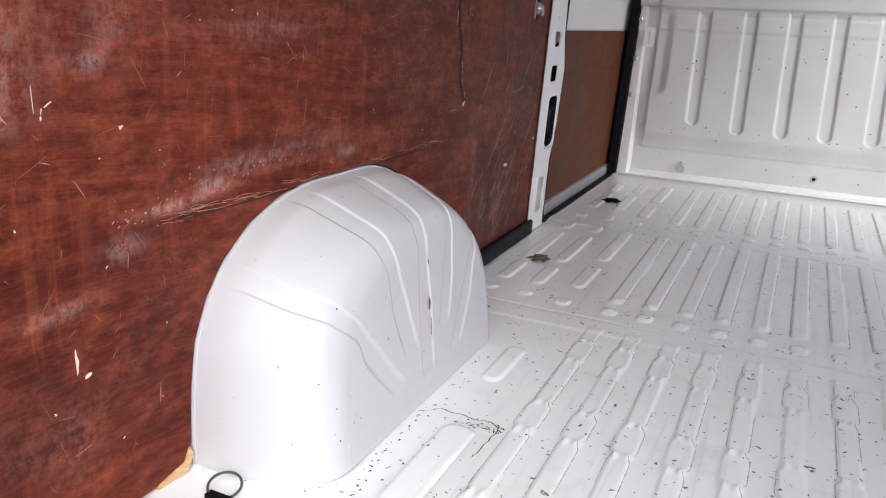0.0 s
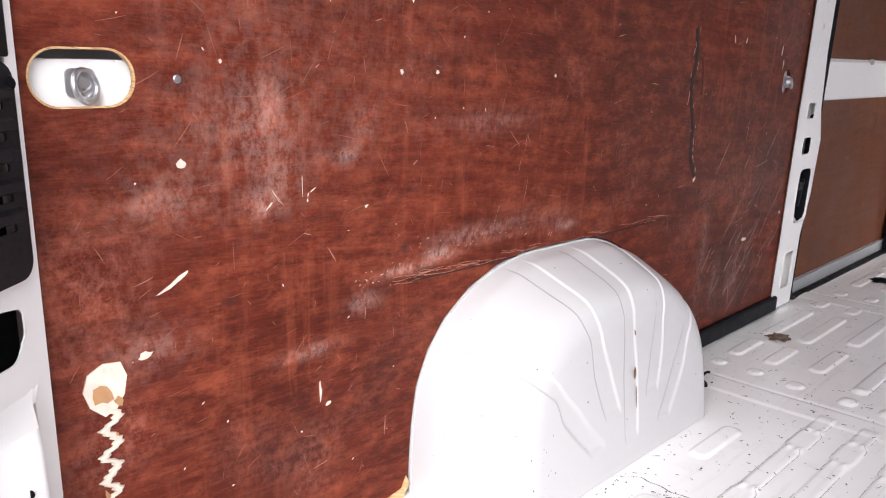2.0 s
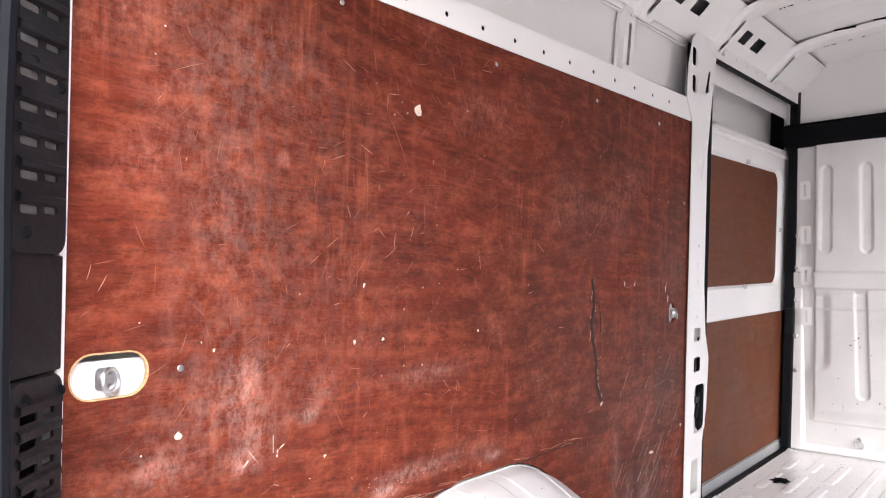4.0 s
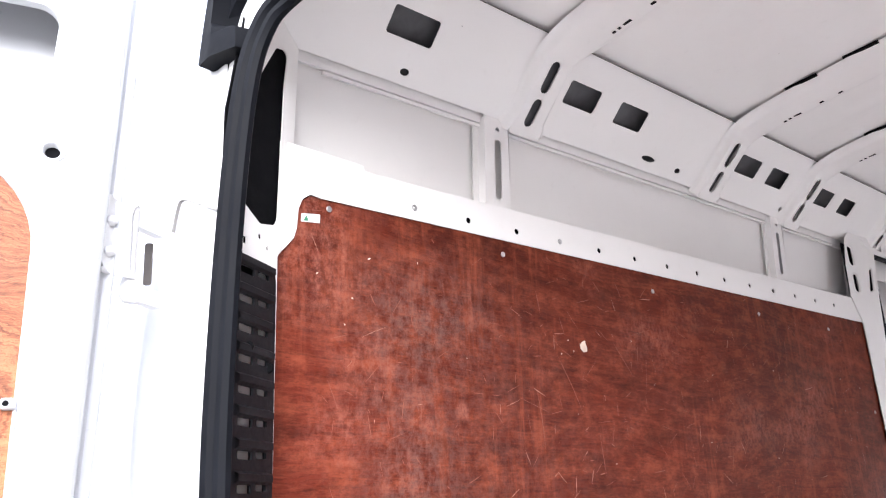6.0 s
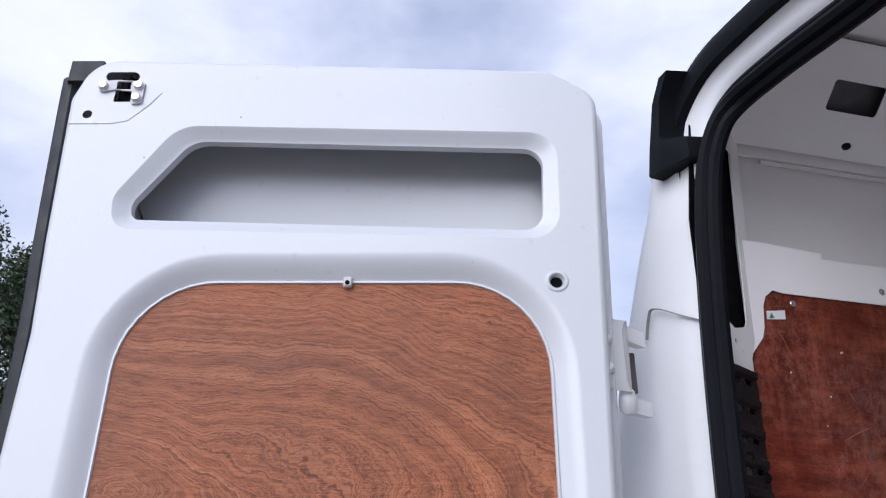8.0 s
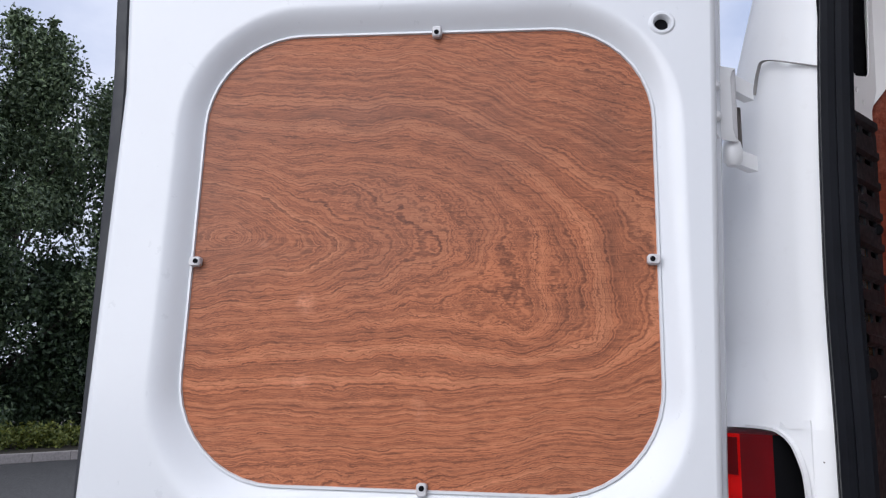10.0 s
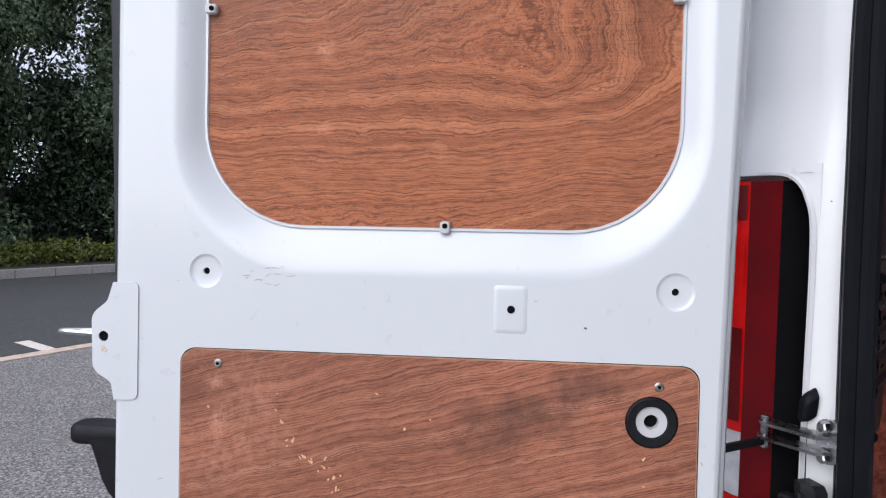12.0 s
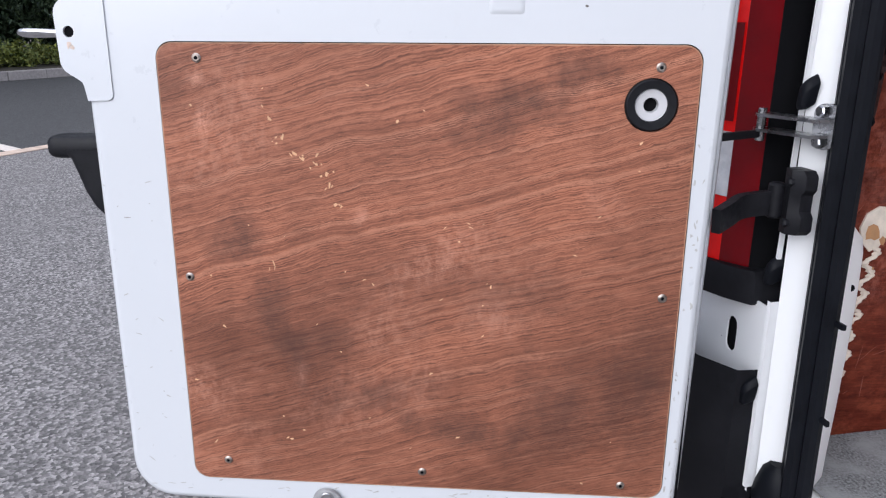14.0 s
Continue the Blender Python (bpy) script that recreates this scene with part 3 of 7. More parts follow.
def floor_height(X, Y):
    H = np.zeros_like(X)
    k = np.round((X + 0.043) / 0.0915)
    xc = -0.043 + 0.0915 * k
    inner = ((xc > -0.52) & (xc < 0.56)).astype(float)
    half = near_half(Y)
    ends = sstep(0.10, 0.12, Y) * (1 - sstep(1.625, 1.645, Y))
    H += 0.0027 * (1 - sstep(half - 0.0030, half + 0.0030, np.abs(X - xc))) * ends * inner
    phase = np.mod(Y, 0.335)
    for p in PAIRS:
        H += 0.0055 * np.exp(-((phase - p) / 0.010) ** 2 - ((np.abs(X - xc) - 0.0125) / 0.007) ** 2) * ends * inner
    mid = ((xc > -0.56) & (xc < 0.56)).astype(float)
    for y0, y1 in ((1.745, 1.795), (1.845, 2.60), (2.705, 2.75), (2.80, 3.52)):
        H += 0.0044 * mid * bar(X, Y, xc, y0, y1, 0.019, 0.0028)
        for ye in ((y0 + 0.015,) if y1 - y0 > 0.1 else (0.5 * (y0 + y1),)):
            H += 0.0040 * mid * np.exp(-((Y - ye) / 0.013) ** 2 - ((X - xc) / 0.012) ** 2)
    for x in (-0.63, 0.63):
        for y0, y1 in ((1.25, 1.43), (1.755, 1.80), (1.91, 2.12), (2.2, 2.58), (2.71, 2.76), (2.84, 3.05), (3.12, 3.48)):
            H += 0.0048 * bar(X, Y, x, y0, y1, 0.020, 0.003)
    for x in (-0.742, -0.845, 0.742, 0.845):
        for y0, y1 in ((1.775, 1.815), (1.88, 2.05), (2.12, 2.45), (2.52, 2.60), (2.72, 2.78), (2.9, 3.2), (3.28, 3.47)):
            H += 0.0048 * bar(X, Y, x, y0, y1, 0.019, 0.003)
    for y in (1.695, 2.685):
        H += 0.0022 * (1 - sstep(y - 0.004, y + 0.002, Y)) * sstep(y - 0.09, y - 0.085, Y)
        H -= 0.003 * np.exp(-((Y - y - 0.003) / 0.005) ** 2)
    H += 0.0010 * np.sin(X * 5.3 + 1) * np.sin(Y * 3.1) + 0.0006 * np.sin(X * 17 + Y * 4) * np.sin(Y * 11 + 2 * X)
    H += 0.012 * sstep(3.62, 3.69, Y)
    return H + tilt(X)


def rib_dirt(rnd):
    """Thin broken lines of dirt lying along the feet of the ribs."""
    V, F = [], []

    def strip(xs, ys, half):
        for i in range(len(ys)):
            n = len(V)
            w = half * rnd.uniform(0.4, 1.3)
            z = float(floor_height(np.array([[xs[i]]]), np.array([[ys[i]]]))[0, 0]) + FLOOR - 0.0018
            V.extend([Vector((xs[i] - w, ys[i], z)), Vector((xs[i] + w, ys[i], z))])
            if i:
                F.append([n - 2, n - 1, n + 1, n])
    for k in range(-5, 7):
        xc = -0.043 + 0.0915 * k
        if not -0.52 < xc < 0.52:
            continue
        for side, keep in ((-1, 0.8), (1, 0.65)):
            y = 0.11
            while y < 1.60:
                run = rnd.uniform(0.05, 0.22)
                if rnd.random() < keep:
                    ys = [v for v in np.arange(y, min(y + run, 1.605), 0.006)]
                    strip([xc + side * (float(near_half(np.array(v))) + 0.0025) for v in ys], ys, 0.0008)
                y += run
    for k in range(-6, 7):
        xc = -0.043 + 0.0915 * k
        if not -0.56 < xc < 0.56:
            continue
        for y0, y1 in ((1.85, 2.57), (2.82, 3.49)):
            for side in (-1, 1):
                y = y0
                while y < y1:
                    run = rnd.uniform(0.08, 0.3)
                    if rnd.random() < 0.6:
                        ys = [v for v in np.arange(y, min(y + run, y1), 0.012)]
                        strip([xc + side * 0.0215] * len(ys), ys, 0.0011)
                    y += run
    return V, F


load_floor = thing("floor", g_height(-0.955, 0.955, 640, 0.0, 3.70, 580, floor_height, lambda x, y, h: Vector((x, y, FLOOR + h - 0.003))), M_FLOOR,
                   "worn white-painted ribbed steel load floor of a van", "floor", kind="structure", sharp=180)
tagged(part("rib_dirt", rib_dirt(random.Random(31)), simple("grey_dirt", (0.40, 0.38, 0.36), 0.8, vary=0.6, scale=90), load_floor, "thin lines of dirt along the floor ribs"), kind="stuff")
part("floor_underside", g_box(-0.955, 0.955, 0.0, 3.7, FLOOR - 0.06, FLOOR - 0.03, 0.004), M_DARK, load_floor)
part("rear_sill", g_box(-0.80, 0.80, -0.06, -0.002, FLOOR - 0.05, FLOOR - 0.004, 0.008), M_BODY, load_floor)

# Wheel arch: a hump against the wall, its side face fanned with pressed ribs.
HUMP = [(0.722, 0.545), (0.720, 0.62), (0.723, 0.69), (0.733, 0.765), (0.759, 0.829), (0.798, 0.882), (0.862, 0.930), (0.94, 0.961), (1.02, 0.974), (1.12, 0.974), (1.22, 0.973), (1.27, 0.966),
        (1.32, 0.950), (1.37, 0.928), (1.43, 0.889), (1.485, 0.835), (1.522, 0.765), (1.538, 0.67), (1.545, 0.545)]
# How the cover shrinks away from the wall: x, inset at the rear, drop at the top, inset at the front.
ARCH_STEPS = [(-0.945, 0, 0, 0), (-0.92, 0.0, 0.001, 0.004), (-0.89, 0.001, 0.004, 0.011), (-0.862, 0.003, 0.008, 0.020), (-0.83, 0.009, 0.021, 0.033), (-0.795, 0.019, 0.037, 0.047),
              (-0.768, 0.033, 0.050, 0.060), (-0.750, 0.048, 0.062, 0.072), (-0.739, 0.062, 0.075, 0.083), (-0.732, 0.078, 0.093, 0.094), (-0.728, 0.095, 0.110, 0.105), (-0.727, 0.112, 0.128, 0.117)]
# Pressed channels: place along the top, then the line down the side to its end (y, z), half width.
CHANNELS = [(0.787, 1.006, 0.618, 0.020), (0.966, 1.060, 0.675, 0.025), (1.125, 1.127, 0.605, 0.024), (1.285, 1.205, 0.680, 0.022), (1.440, 1.252, 0.610, 0.021)]


def arch_geo():
    line = smooth_path([(y, z, 0) for y, z in HUMP], 38)
    n, yc, hh = len(line), 1.12, 0.424
    rows, keys = [], smooth_path([(x, f, d) for x, f, d, r in ARCH_STEPS], 4)
    rears = smooth_path([(r, 0, 0) for x, f, d, r in ARCH_STEPS], 4)

    def at(p, x, f, d, r):
        half = yc - 0.72 if p.x < yc else 1.545 - yc
        return Vector((x, yc + (p.x - yc) * (half - (f if p.x < yc else r)) / half, FLOOR + (p.y - FLOOR) * (hh - d) / hh))
    length = [0.0]
    for a, b in zip(line, line[1:]):
        length.append(length[-1] + (b - a).length)
    bands = []
    for yw, ye, ze, h in CHANNELS:
        i = min(range(n), key=lambda i: abs(line[i].x - yw) if line[i].y > 0.75 else 9)
        top = at(line[i], *ARCH_STEPS[-1])
        run = at(line[min(i + 6, n - 1)], *ARCH_STEPS[-1]) - at(line[max(i - 6, 0)], *ARCH_STEPS[-1])
        bands.append((length[i], top, ye, ze, h, (length[min(i + 6, n - 1)] - length[max(i - 6, 0)]) / abs(run.y)))

    def press(d, h):
        return float(sstep(h + 0.003, h - 0.003, d)) if d > h - 0.004 else 1.0
    for k, r in zip(keys, rears):
        amount = min(max((k.x + 0.905) / 0.05, 0.0), 1.0)
        row = []
        near = min(max((k.x + 0.80) / 0.073, 0.0), 1.0) ** 2
        for i, p in enumerate(line):
            v = at(p, k.x, k.y, k.z, r.x)
            v.x += near * 0.020 * (1 - (v.z - FLOOR) / 0.30)
            dip = sum(press(abs(length[i] - c), h) for c, top, ye, ze, h, stretch in bands) * amount
            side = min(max(k.z / 0.11, 0.0), 1.0)
            lean = (p.x - yc) / 0.45
            row.append(v - Vector((side, lean * (1 - side), 1 - 0.9 * side)).normalized() * 0.0030 * dip)
        rows.append(row)
    last = [at(p, *ARCH_STEPS[-1]) for p in line]
    for q in range(1, 49):
        keep = 1 - q / 48
        row = []
        for i, p in enumerate(last):
            z = FLOOR - 0.004 + (p.z - FLOOR + 0.004) * keep
            dip = 0.0
            for c, top, ye, ze, h, stretch in bands:
                t = (top.z - z - (top.z - p.z) * keep ** 3) / (top.z - ze)
                if t > 1.08:
                    continue
                ease = t - 0.10 * math.sin(math.pi * min(max(t, 0.0), 1.0))
                y = top.y + (ye - top.y) * ease
                cosine = (top.z - ze) / math.hypot(top.z - ze, ye - top.y)
                part_way = float(sstep(0.0, 0.5, np.array(t)))
                dip += press(abs(p.y - y) * (stretch + (cosine - stretch) * part_way), h) * float(1 - sstep(0.97, 1.04, np.array(t)))
            row.append(Vector((-0.727 + 0.020 * (1 - (z - FLOOR) / 0.30) - 0.0030 * min(dip, 1.0), p.y, z)))
        rows.append(row)
    return g_loft(rows, closed=False)


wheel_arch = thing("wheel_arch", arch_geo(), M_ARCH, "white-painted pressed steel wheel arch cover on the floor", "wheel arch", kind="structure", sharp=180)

arch_pts, arch_cols = arch_geo()[0], 38 * (len(HUMP) - 1) + 1
ra = random.Random(18)
arch_chips = []
for k in range(46):
    s, i = ra.randrange(8, 80), ra.randrange(40, 600) if ra.random() < 0.4 else ra.randrange(40, 260)
    p, pa, pb = (arch_pts[s * arch_cols + i], arch_pts[s * arch_cols + i + 1], arch_pts[(s + 1) * arch_cols + i])
    da, db = (pa - p).normalized(), (pb - p).normalized()
    nn = da.cross(db).normalized()
    nn = nn if nn.dot(Vector((1, -0.6, 0.5))) > 0 else -nn
    size, turn = ra.uniform(0.0008, 0.0028), ra.uniform(0, 3)
    ring = [(size * ra.uniform(0.4, 1.2) * math.cos(q), size * ra.uniform(0.3, 0.8) * math.sin(q)) for q in np.linspace(0, 2 * math.pi, 8)[:-1]]
    arch_chips.append(([p + nn * 0.0008 + da * (x * math.cos(turn) - y * math.sin(turn)) + db * (x * math.sin(turn) + y * math.cos(turn)) for x, y in ring], [list(range(7))]))
M_CHIP = simple("dark_paint_chip", (0.055, 0.048, 0.045), 0.8, vary=0.5, scale=120)
lip_line = [on_wall(y, z, 0.001) for y, z, _ in smooth_path([(y, z, 0) for y, z in HUMP], 6)]
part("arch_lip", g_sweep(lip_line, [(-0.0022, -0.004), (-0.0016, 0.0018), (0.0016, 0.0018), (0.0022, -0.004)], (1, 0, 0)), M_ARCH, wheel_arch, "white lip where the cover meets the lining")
tagged(part("arch_chipping", g_join(*arch_chips), M_CHIP, wheel_arch, "dark chips in the arch paint"), kind="stuff")

# Plywood lining of the side.
ARCH_CUT = [(1.12 + (y - 1.12) * 1.016, z + 0.006 if z > 0.62 else 0.60) for y, z in HUMP[1:-1] if z > 0.60]
PANEL = ([(0.118, 0.558), (0.60, 0.556), (0.688, 0.558), (0.708, 0.580)] + ARCH_CUT + [(1.57, 0.60), (1.93, 0.60), (2.345, 0.60), (2.335, 1.2), (2.325, 2.005)]
         + [(0.20, 2.022)] + [(0.178, 2.019), (0.163, 2.008), (0.156, 1.99), (0.153, 1.955), (0.148, 1.938), (0.118, 1.905)])
oval = rrect(0.128, 0.246, 1.290, 1.357, 0.032, 8)
sock_hole = rrect(2.178, 2.222, 1.275, 1.345, 0.018, 5)
lining = thing("plywood_panel", g_plate(PANEL, [oval, sock_hole], 0.009, on_wall, 0.0), M_PLYWALL,
               "scratched red-brown film-faced plywood lining on the van's side", "wall panel")
part("panel_edge", g_plate([(0.112, 0.56), (0.1178, 0.56), (0.1178, 1.905), (0.112, 1.905)], (), 0.010, on_wall, 0.001), M_RAWWOOD, lining, "pale bare edge of the plywood")
edge_rim = [on_wall(y, z, 0.0005) for y, z in oval]
part("hole_rim", g_sweep(edge_rim, [(-0.0012, -0.006), (0.0012, -0.006), (0.0012, 0.0006), (-0.0012, 0.0006)], (1, 0, 0), True), M_RAWWOOD, lining, "pale sawn edge of the hole")
rng = random.Random(4)
for y, z in ((0.215, 2.003), (0.62, 1.985), (1.12, 1.968), (1.62, 1.962), (2.05, 1.955), (0.30, 1.322), (2.28, 1.7), (2.30, 0.9)):
    p = on_wall(y, z, 0)
    part("screw", g_join(g_cyl(p, p + Vector((0.003, 0, 0)), 0.0055, 10, None, 0.001), g_box(-0.0007, 0.0007, -0.004, 0.004, 0, 0.0004, 0.0001, lambda a, b, c: p + Vector((0.0031 + c, b, a)))), M_STEEL, lining)


def fleck_geo(spots, mp, rnd):
    gs = []
    for a, b, sa, sb, turn in spots:
        n = 9
        pts = []
        for k in range(n):
            t = 2 * math.pi * k / n
            r = rnd.uniform(0.55, 1.2)
            x, y = sa * r * math.cos(t), sb * r * math.sin(t)
            pts.append((a + x * math.cos(turn) - y * math.sin(turn), b + x * math.sin(turn) + y * math.cos(turn)))
        V = [mp(x, y, 0.0008) for x, y in pts] + [mp(a, b, 0.0014)]
        gs.append((V, [[k, (k + 1) % n, n] for k in range(n)]))
    return g_join(*gs)


spots = [(0.606, 1.122, 0.004, 0.003, 0.3), (0.515, 0.826, 0.003, 0.020, 0.05), (0.697, 1.444, 0.003, 0.007, -0.5), (0.676, 1.332, 0.004, 0.005, 0.4), (0.755, 1.332, 0.004, 0.004, 0.0),
         (1.076, 1.328, 0.004, 0.004, 0.2), (2.06, 0.847, 0.018, 0.005, -0.1), (1.698, 1.066, 0.007, 0.010, 0.2), (0.844, 1.813, 0.016, 0.012, 0.6), (0.36, 1.345, 0.003, 0.003, 0),
         (0.53, 0.80, 0.006, 0.004, 0.4), (0.440, 1.156, 0.014, 0.0004, 2.15), (0.446, 1.150, 0.013, 0.0004, 2.2), (0.428, 1.143, 0.007, 0.0014, 0.8), (0.504, 1.160, 0.007, 0.0014, 0.55), (0.495, 1.153, 0.005, 0.0013, 1.3), (0.494, 1.145, 0.003, 0.0016, 1.6),
         (0.485, 1.165, 0.0006, 0.022, 0.03), (0.30, 1.215, 0.007, 0.006, 0.3), (0.285, 1.06, 0.022, 0.003, 0.5), (0.27, 1.05, 0.018, 0.003, 0.45), (0.235, 0.965, 0.010, 0.005, 0.2),
         (1.83, 1.42, 0.003, 0.012, 0.4), (1.90, 1.42, 0.003, 0.012, -0.4), (2.14, 1.40, 0.004, 0.02, -0.2), (2.16, 1.36, 0.004, 0.014, -0.1)]
for k in range(90):
    spots.append((rng.uniform(0.15, 2.3), 0.62 + 1.35 * rng.random() ** 1.2, rng.uniform(0.0008, 0.0032), rng.uniform(0.0006, 0.0016), rng.uniform(-1.4, 1.4)))
for k in range(46):
    t = rng.random() ** 1.3
    spots.append((0.57 + 0.55 * t + rng.uniform(-0.02, 0.02), 0.985 + 0.05 * math.sin(t * 3) + rng.gauss(0, 0.010), rng.uniform(0.0006, 0.0035), rng.uniform(0.0002, 0.0006), rng.uniform(-0.3, 1.2)))
spots = [s for s in spots if not (0.70 < s[0] < 1.56 and s[1] < 1.0)]
tagged(part("chipping", fleck_geo(spots, on_wall, rng), M_FLECK, lining, "pale chips and scrapes in the film"), kind="stuff")


def scratch_geo(count, area, mp, rnd, steep, lmax, width):
    """Fine scratches: thin tapered strokes, a little bent."""
    gs = []
    for k in range(count):
        a0, a1, b0, b1 = area
        a, b = rnd.uniform(a0, a1), rnd.uniform(b0, b1)
        turn = rnd.choice((rnd.gauss(1.57, 0.18), rnd.gauss(0.9, 0.5), rnd.gauss(2.2, 0.4), rnd.gauss(0.25, 0.3))) if rnd.random() < steep else rnd.uniform(0, 3.14)
        L = lmax * rnd.random() ** 2.2 + 0.008
        w = width * rnd.uniform(0.5, 1.4)
        bend = rnd.uniform(-0.05, 0.05)
        pts = []
        for j in range(6):
            s = j / 5 - 0.5
            x, y = s * L, bend * L * (s * s * 4 - 1) * 0.5
            pts.append((a + x * math.cos(turn) - y * math.sin(turn), b + x * math.sin(turn) + y * math.cos(turn), w * math.sin(math.pi * (j + 0.4) / 5.8)))
        if any(not (a0 < p[0] < a1 and b0 < p[1] < b1) or (0.69 < p[0] < 1.57 and p[1] < 1.0 and mp is on_wall) for p in pts):
            continue
        nx, ny = -math.sin(turn), math.cos(turn)
        V = []
        for x, y, h in pts:
            V += [mp(x + nx * h, y + ny * h, 0.0005), mp(x - nx * h, y - ny * h, 0.0005)]
        gs.append((V, [[2 * j, 2 * j + 1, 2 * j + 3, 2 * j + 2] for j in range(5)]))
    return g_join(*gs)


M_SCR = simple("scratched_film", (0.21, 0.062, 0.036), 0.6, vary=0.3, scale=80)
M_SCRP = simple("pale_scratch", (0.40, 0.20, 0.15), 0.65, vary=0.3, scale=80)
tagged(part("scuffing", scratch_geo(800, (0.13, 2.32, 0.62, 2.0), on_wall, rng, 0.8, 0.045, 0.0005), M_SCR, lining, "fine scratches in the film"), kind="stuff")
tagged(part("scuffing", scratch_geo(150, (0.13, 2.32, 0.62, 2.0), on_wall, rng, 0.8, 0.05, 0.0005), M_SCRP, lining, "pale scratches in the film"), kind="stuff")
tagged(part("scuffing", scratch_geo(26, (0.2, 1.1, 1.25, 1.9), on_wall, rng, 0.95, 0.13, 0.0006), M_SCR, lining, "long scratches in the film"), kind="stuff")
tagged(part("scuffing", scratch_geo(40, (1.9, 2.3, 0.62, 1.25), on_wall, rng, 1.0, 0.10, 0.0007), M_SCRP, lining, "pale scratches beside the pillar"), kind="stuff")
rs = random.Random(52)
strokes = []
for k in range(46):
    y, z = rs.choice(((rs.uniform(1.93, 2.12), rs.uniform(0.62, 0.80)), (rs.uniform(2.08, 2.28), rs.uniform(0.68, 0.95)), (rs.uniform(1.75, 2.2), rs.uniform(0.7, 1.1))))
    L, slope, w = rs.uniform(0.03, 0.16), rs.uniform(0.7, 1.6), rs.uniform(0.0005, 0.0014)
    pts = [(y + L * t / math.hypot(1, slope), min(z + L * slope * t / math.hypot(1, slope), 1.3)) for t in np.linspace(0, 1, 5)]
    if pts[-1][0] < 2.32:
        strokes.append(g_loft([[on_wall(a + w * s, b, 0.0006) for s in (-math.sin(math.pi * (t + 0.05) / 1.1), math.sin(math.pi * (t + 0.05) / 1.1))] for (a, b), t in zip(pts, np.linspace(0, 1, 5))], False))
tagged(part("scraping", g_join(*strokes), simple("grey_scrape", (0.36, 0.27, 0.24), 0.7, vary=0.4, scale=70), lining, "grey diagonal scrapes beside the pillar"), kind="stuff")

crack = smooth_path([on_wall(y, z, 0.0006) for y, z in ((1.622, 1.44), (1.632, 1.40), (1.636, 1.36), (1.628, 1.31), (1.632, 1.27), (1.655, 1.21), (1.660, 1.17), (1.668, 1.12), (1.700, 1.07))], 5)
side_crack = smooth_path([on_wall(y, z, 0.0006) for y, z in ((1.664, 1.37), (1.678, 1.33), (1.680, 1.28))], 4)
part("crack", g_join(g_sweep(crack, [(-0.0090, 0), (-0.003, 0.0012), (0.004, 0.0012), (0.0085, 0)], (1, 0, 0)), g_sweep(side_crack, [(-0.002, 0), (0, 0.001), (0.002, 0)], (1, 0, 0))), simple("split_wood", (0.022, 0.008, 0.006), 0.8, vary=0.5), lining, "dark split in the plywood")
rc = random.Random(63)
lips = [(crack[k].y + rc.choice((-1, 1)) * rc.uniform(0.006, 0.016), crack[k].z + rc.uniform(-0.01, 0.01), rc.uniform(0.0008, 0.0025), rc.uniform(0.004, 0.014), rc.uniform(-0.4, 0.3)) for k in range(2, len(crack), 2)]
tagged(part("crack_chipping", fleck_geo(lips, on_wall, rc), M_SCRP, lining, "pale torn film along the split"), kind="stuff")
rt = random.Random(21)
tear = []
for k in range(34):
    y0 = 0.665 + 0.86 * rt.random() ** 1.6
    z0 = 0.984 + rt.gauss(0, 0.0035)
    L = rt.uniform(0.02, 0.09)
    tear.append(g_sweep([on_wall(y0 + L * s, z0 - 0.002 * s + 0.0015 * math.sin(s * 5 + k), 0.0005) for s in np.linspace(0, 1, 6)], [(-0.0004, 0), (0, 0.0009), (0.0004, 0)], (1, 0, 0)))
tagged(part("splintering", g_join(*tear), simple("splintered_film", (0.36, 0.18, 0.13), 0.7, vary=0.6, scale=60), lining, "splintered line above the arch"), kind="stuff")
ridge = [on_wall(y, 0.976 - 0.004 * math.sin((y - 0.7) * 3.6), 0.0) for y in np.linspace(0.70, 1.56, 30)]
part("split_line", g_sweep(ridge, [(-0.0016, 0), (0, 0.0010), (0.0016, 0)], (1, 0, 0)), simple("dark_split", (0.02, 0.007, 0.005), 0.8, vary=0.5), lining, "dark split along the arch")
# Broken corner beside the arch, and the old filler bead low on the sheet.
part("broken_edge", g_loft([[(wall_x(z) + d, y, z) for y, z, d in ((0.64, 0.551, 0.003), (0.697, 0.553, 0.007), (0.713, 0.576, 0.006), (0.708, 0.592, 0.003), (0.697, 0.570, 0.003), (0.64, 0.558, 0.002))],
                            [(wall_x(z) - 0.006, y, z) for y, z in ((0.64, 0.551), (0.697, 0.553), (0.713, 0.576), (0.708, 0.592), (0.697, 0.570), (0.64, 0.558))]], True, True, True), M_RAWWOOD, lining, "splintered bare wood")
blob = [(0.160, 0.912), (0.153, 0.935), (0.160, 0.957), (0.180, 0.968), (0.202, 0.965), (0.209, 0.945), (0.204, 0.920), (0.193, 0.902), (0.178, 0.895)]
rnd = random.Random(8)
bead = smooth_path([on_wall(0.186 - 0.0006 * k + 0.0085 * math.sin(k * 1.5 + rnd.uniform(-0.5, 0.5)) + rnd.uniform(-0.002, 0.002), 0.902 - 0.0085 * k, 0.001) for k in range(36)], 4)
prof_b = [(0.0055 * math.cos(a), 0.004 * math.sin(a)) for a in (0, 0.8, 1.57, 2.35, 3.14)]
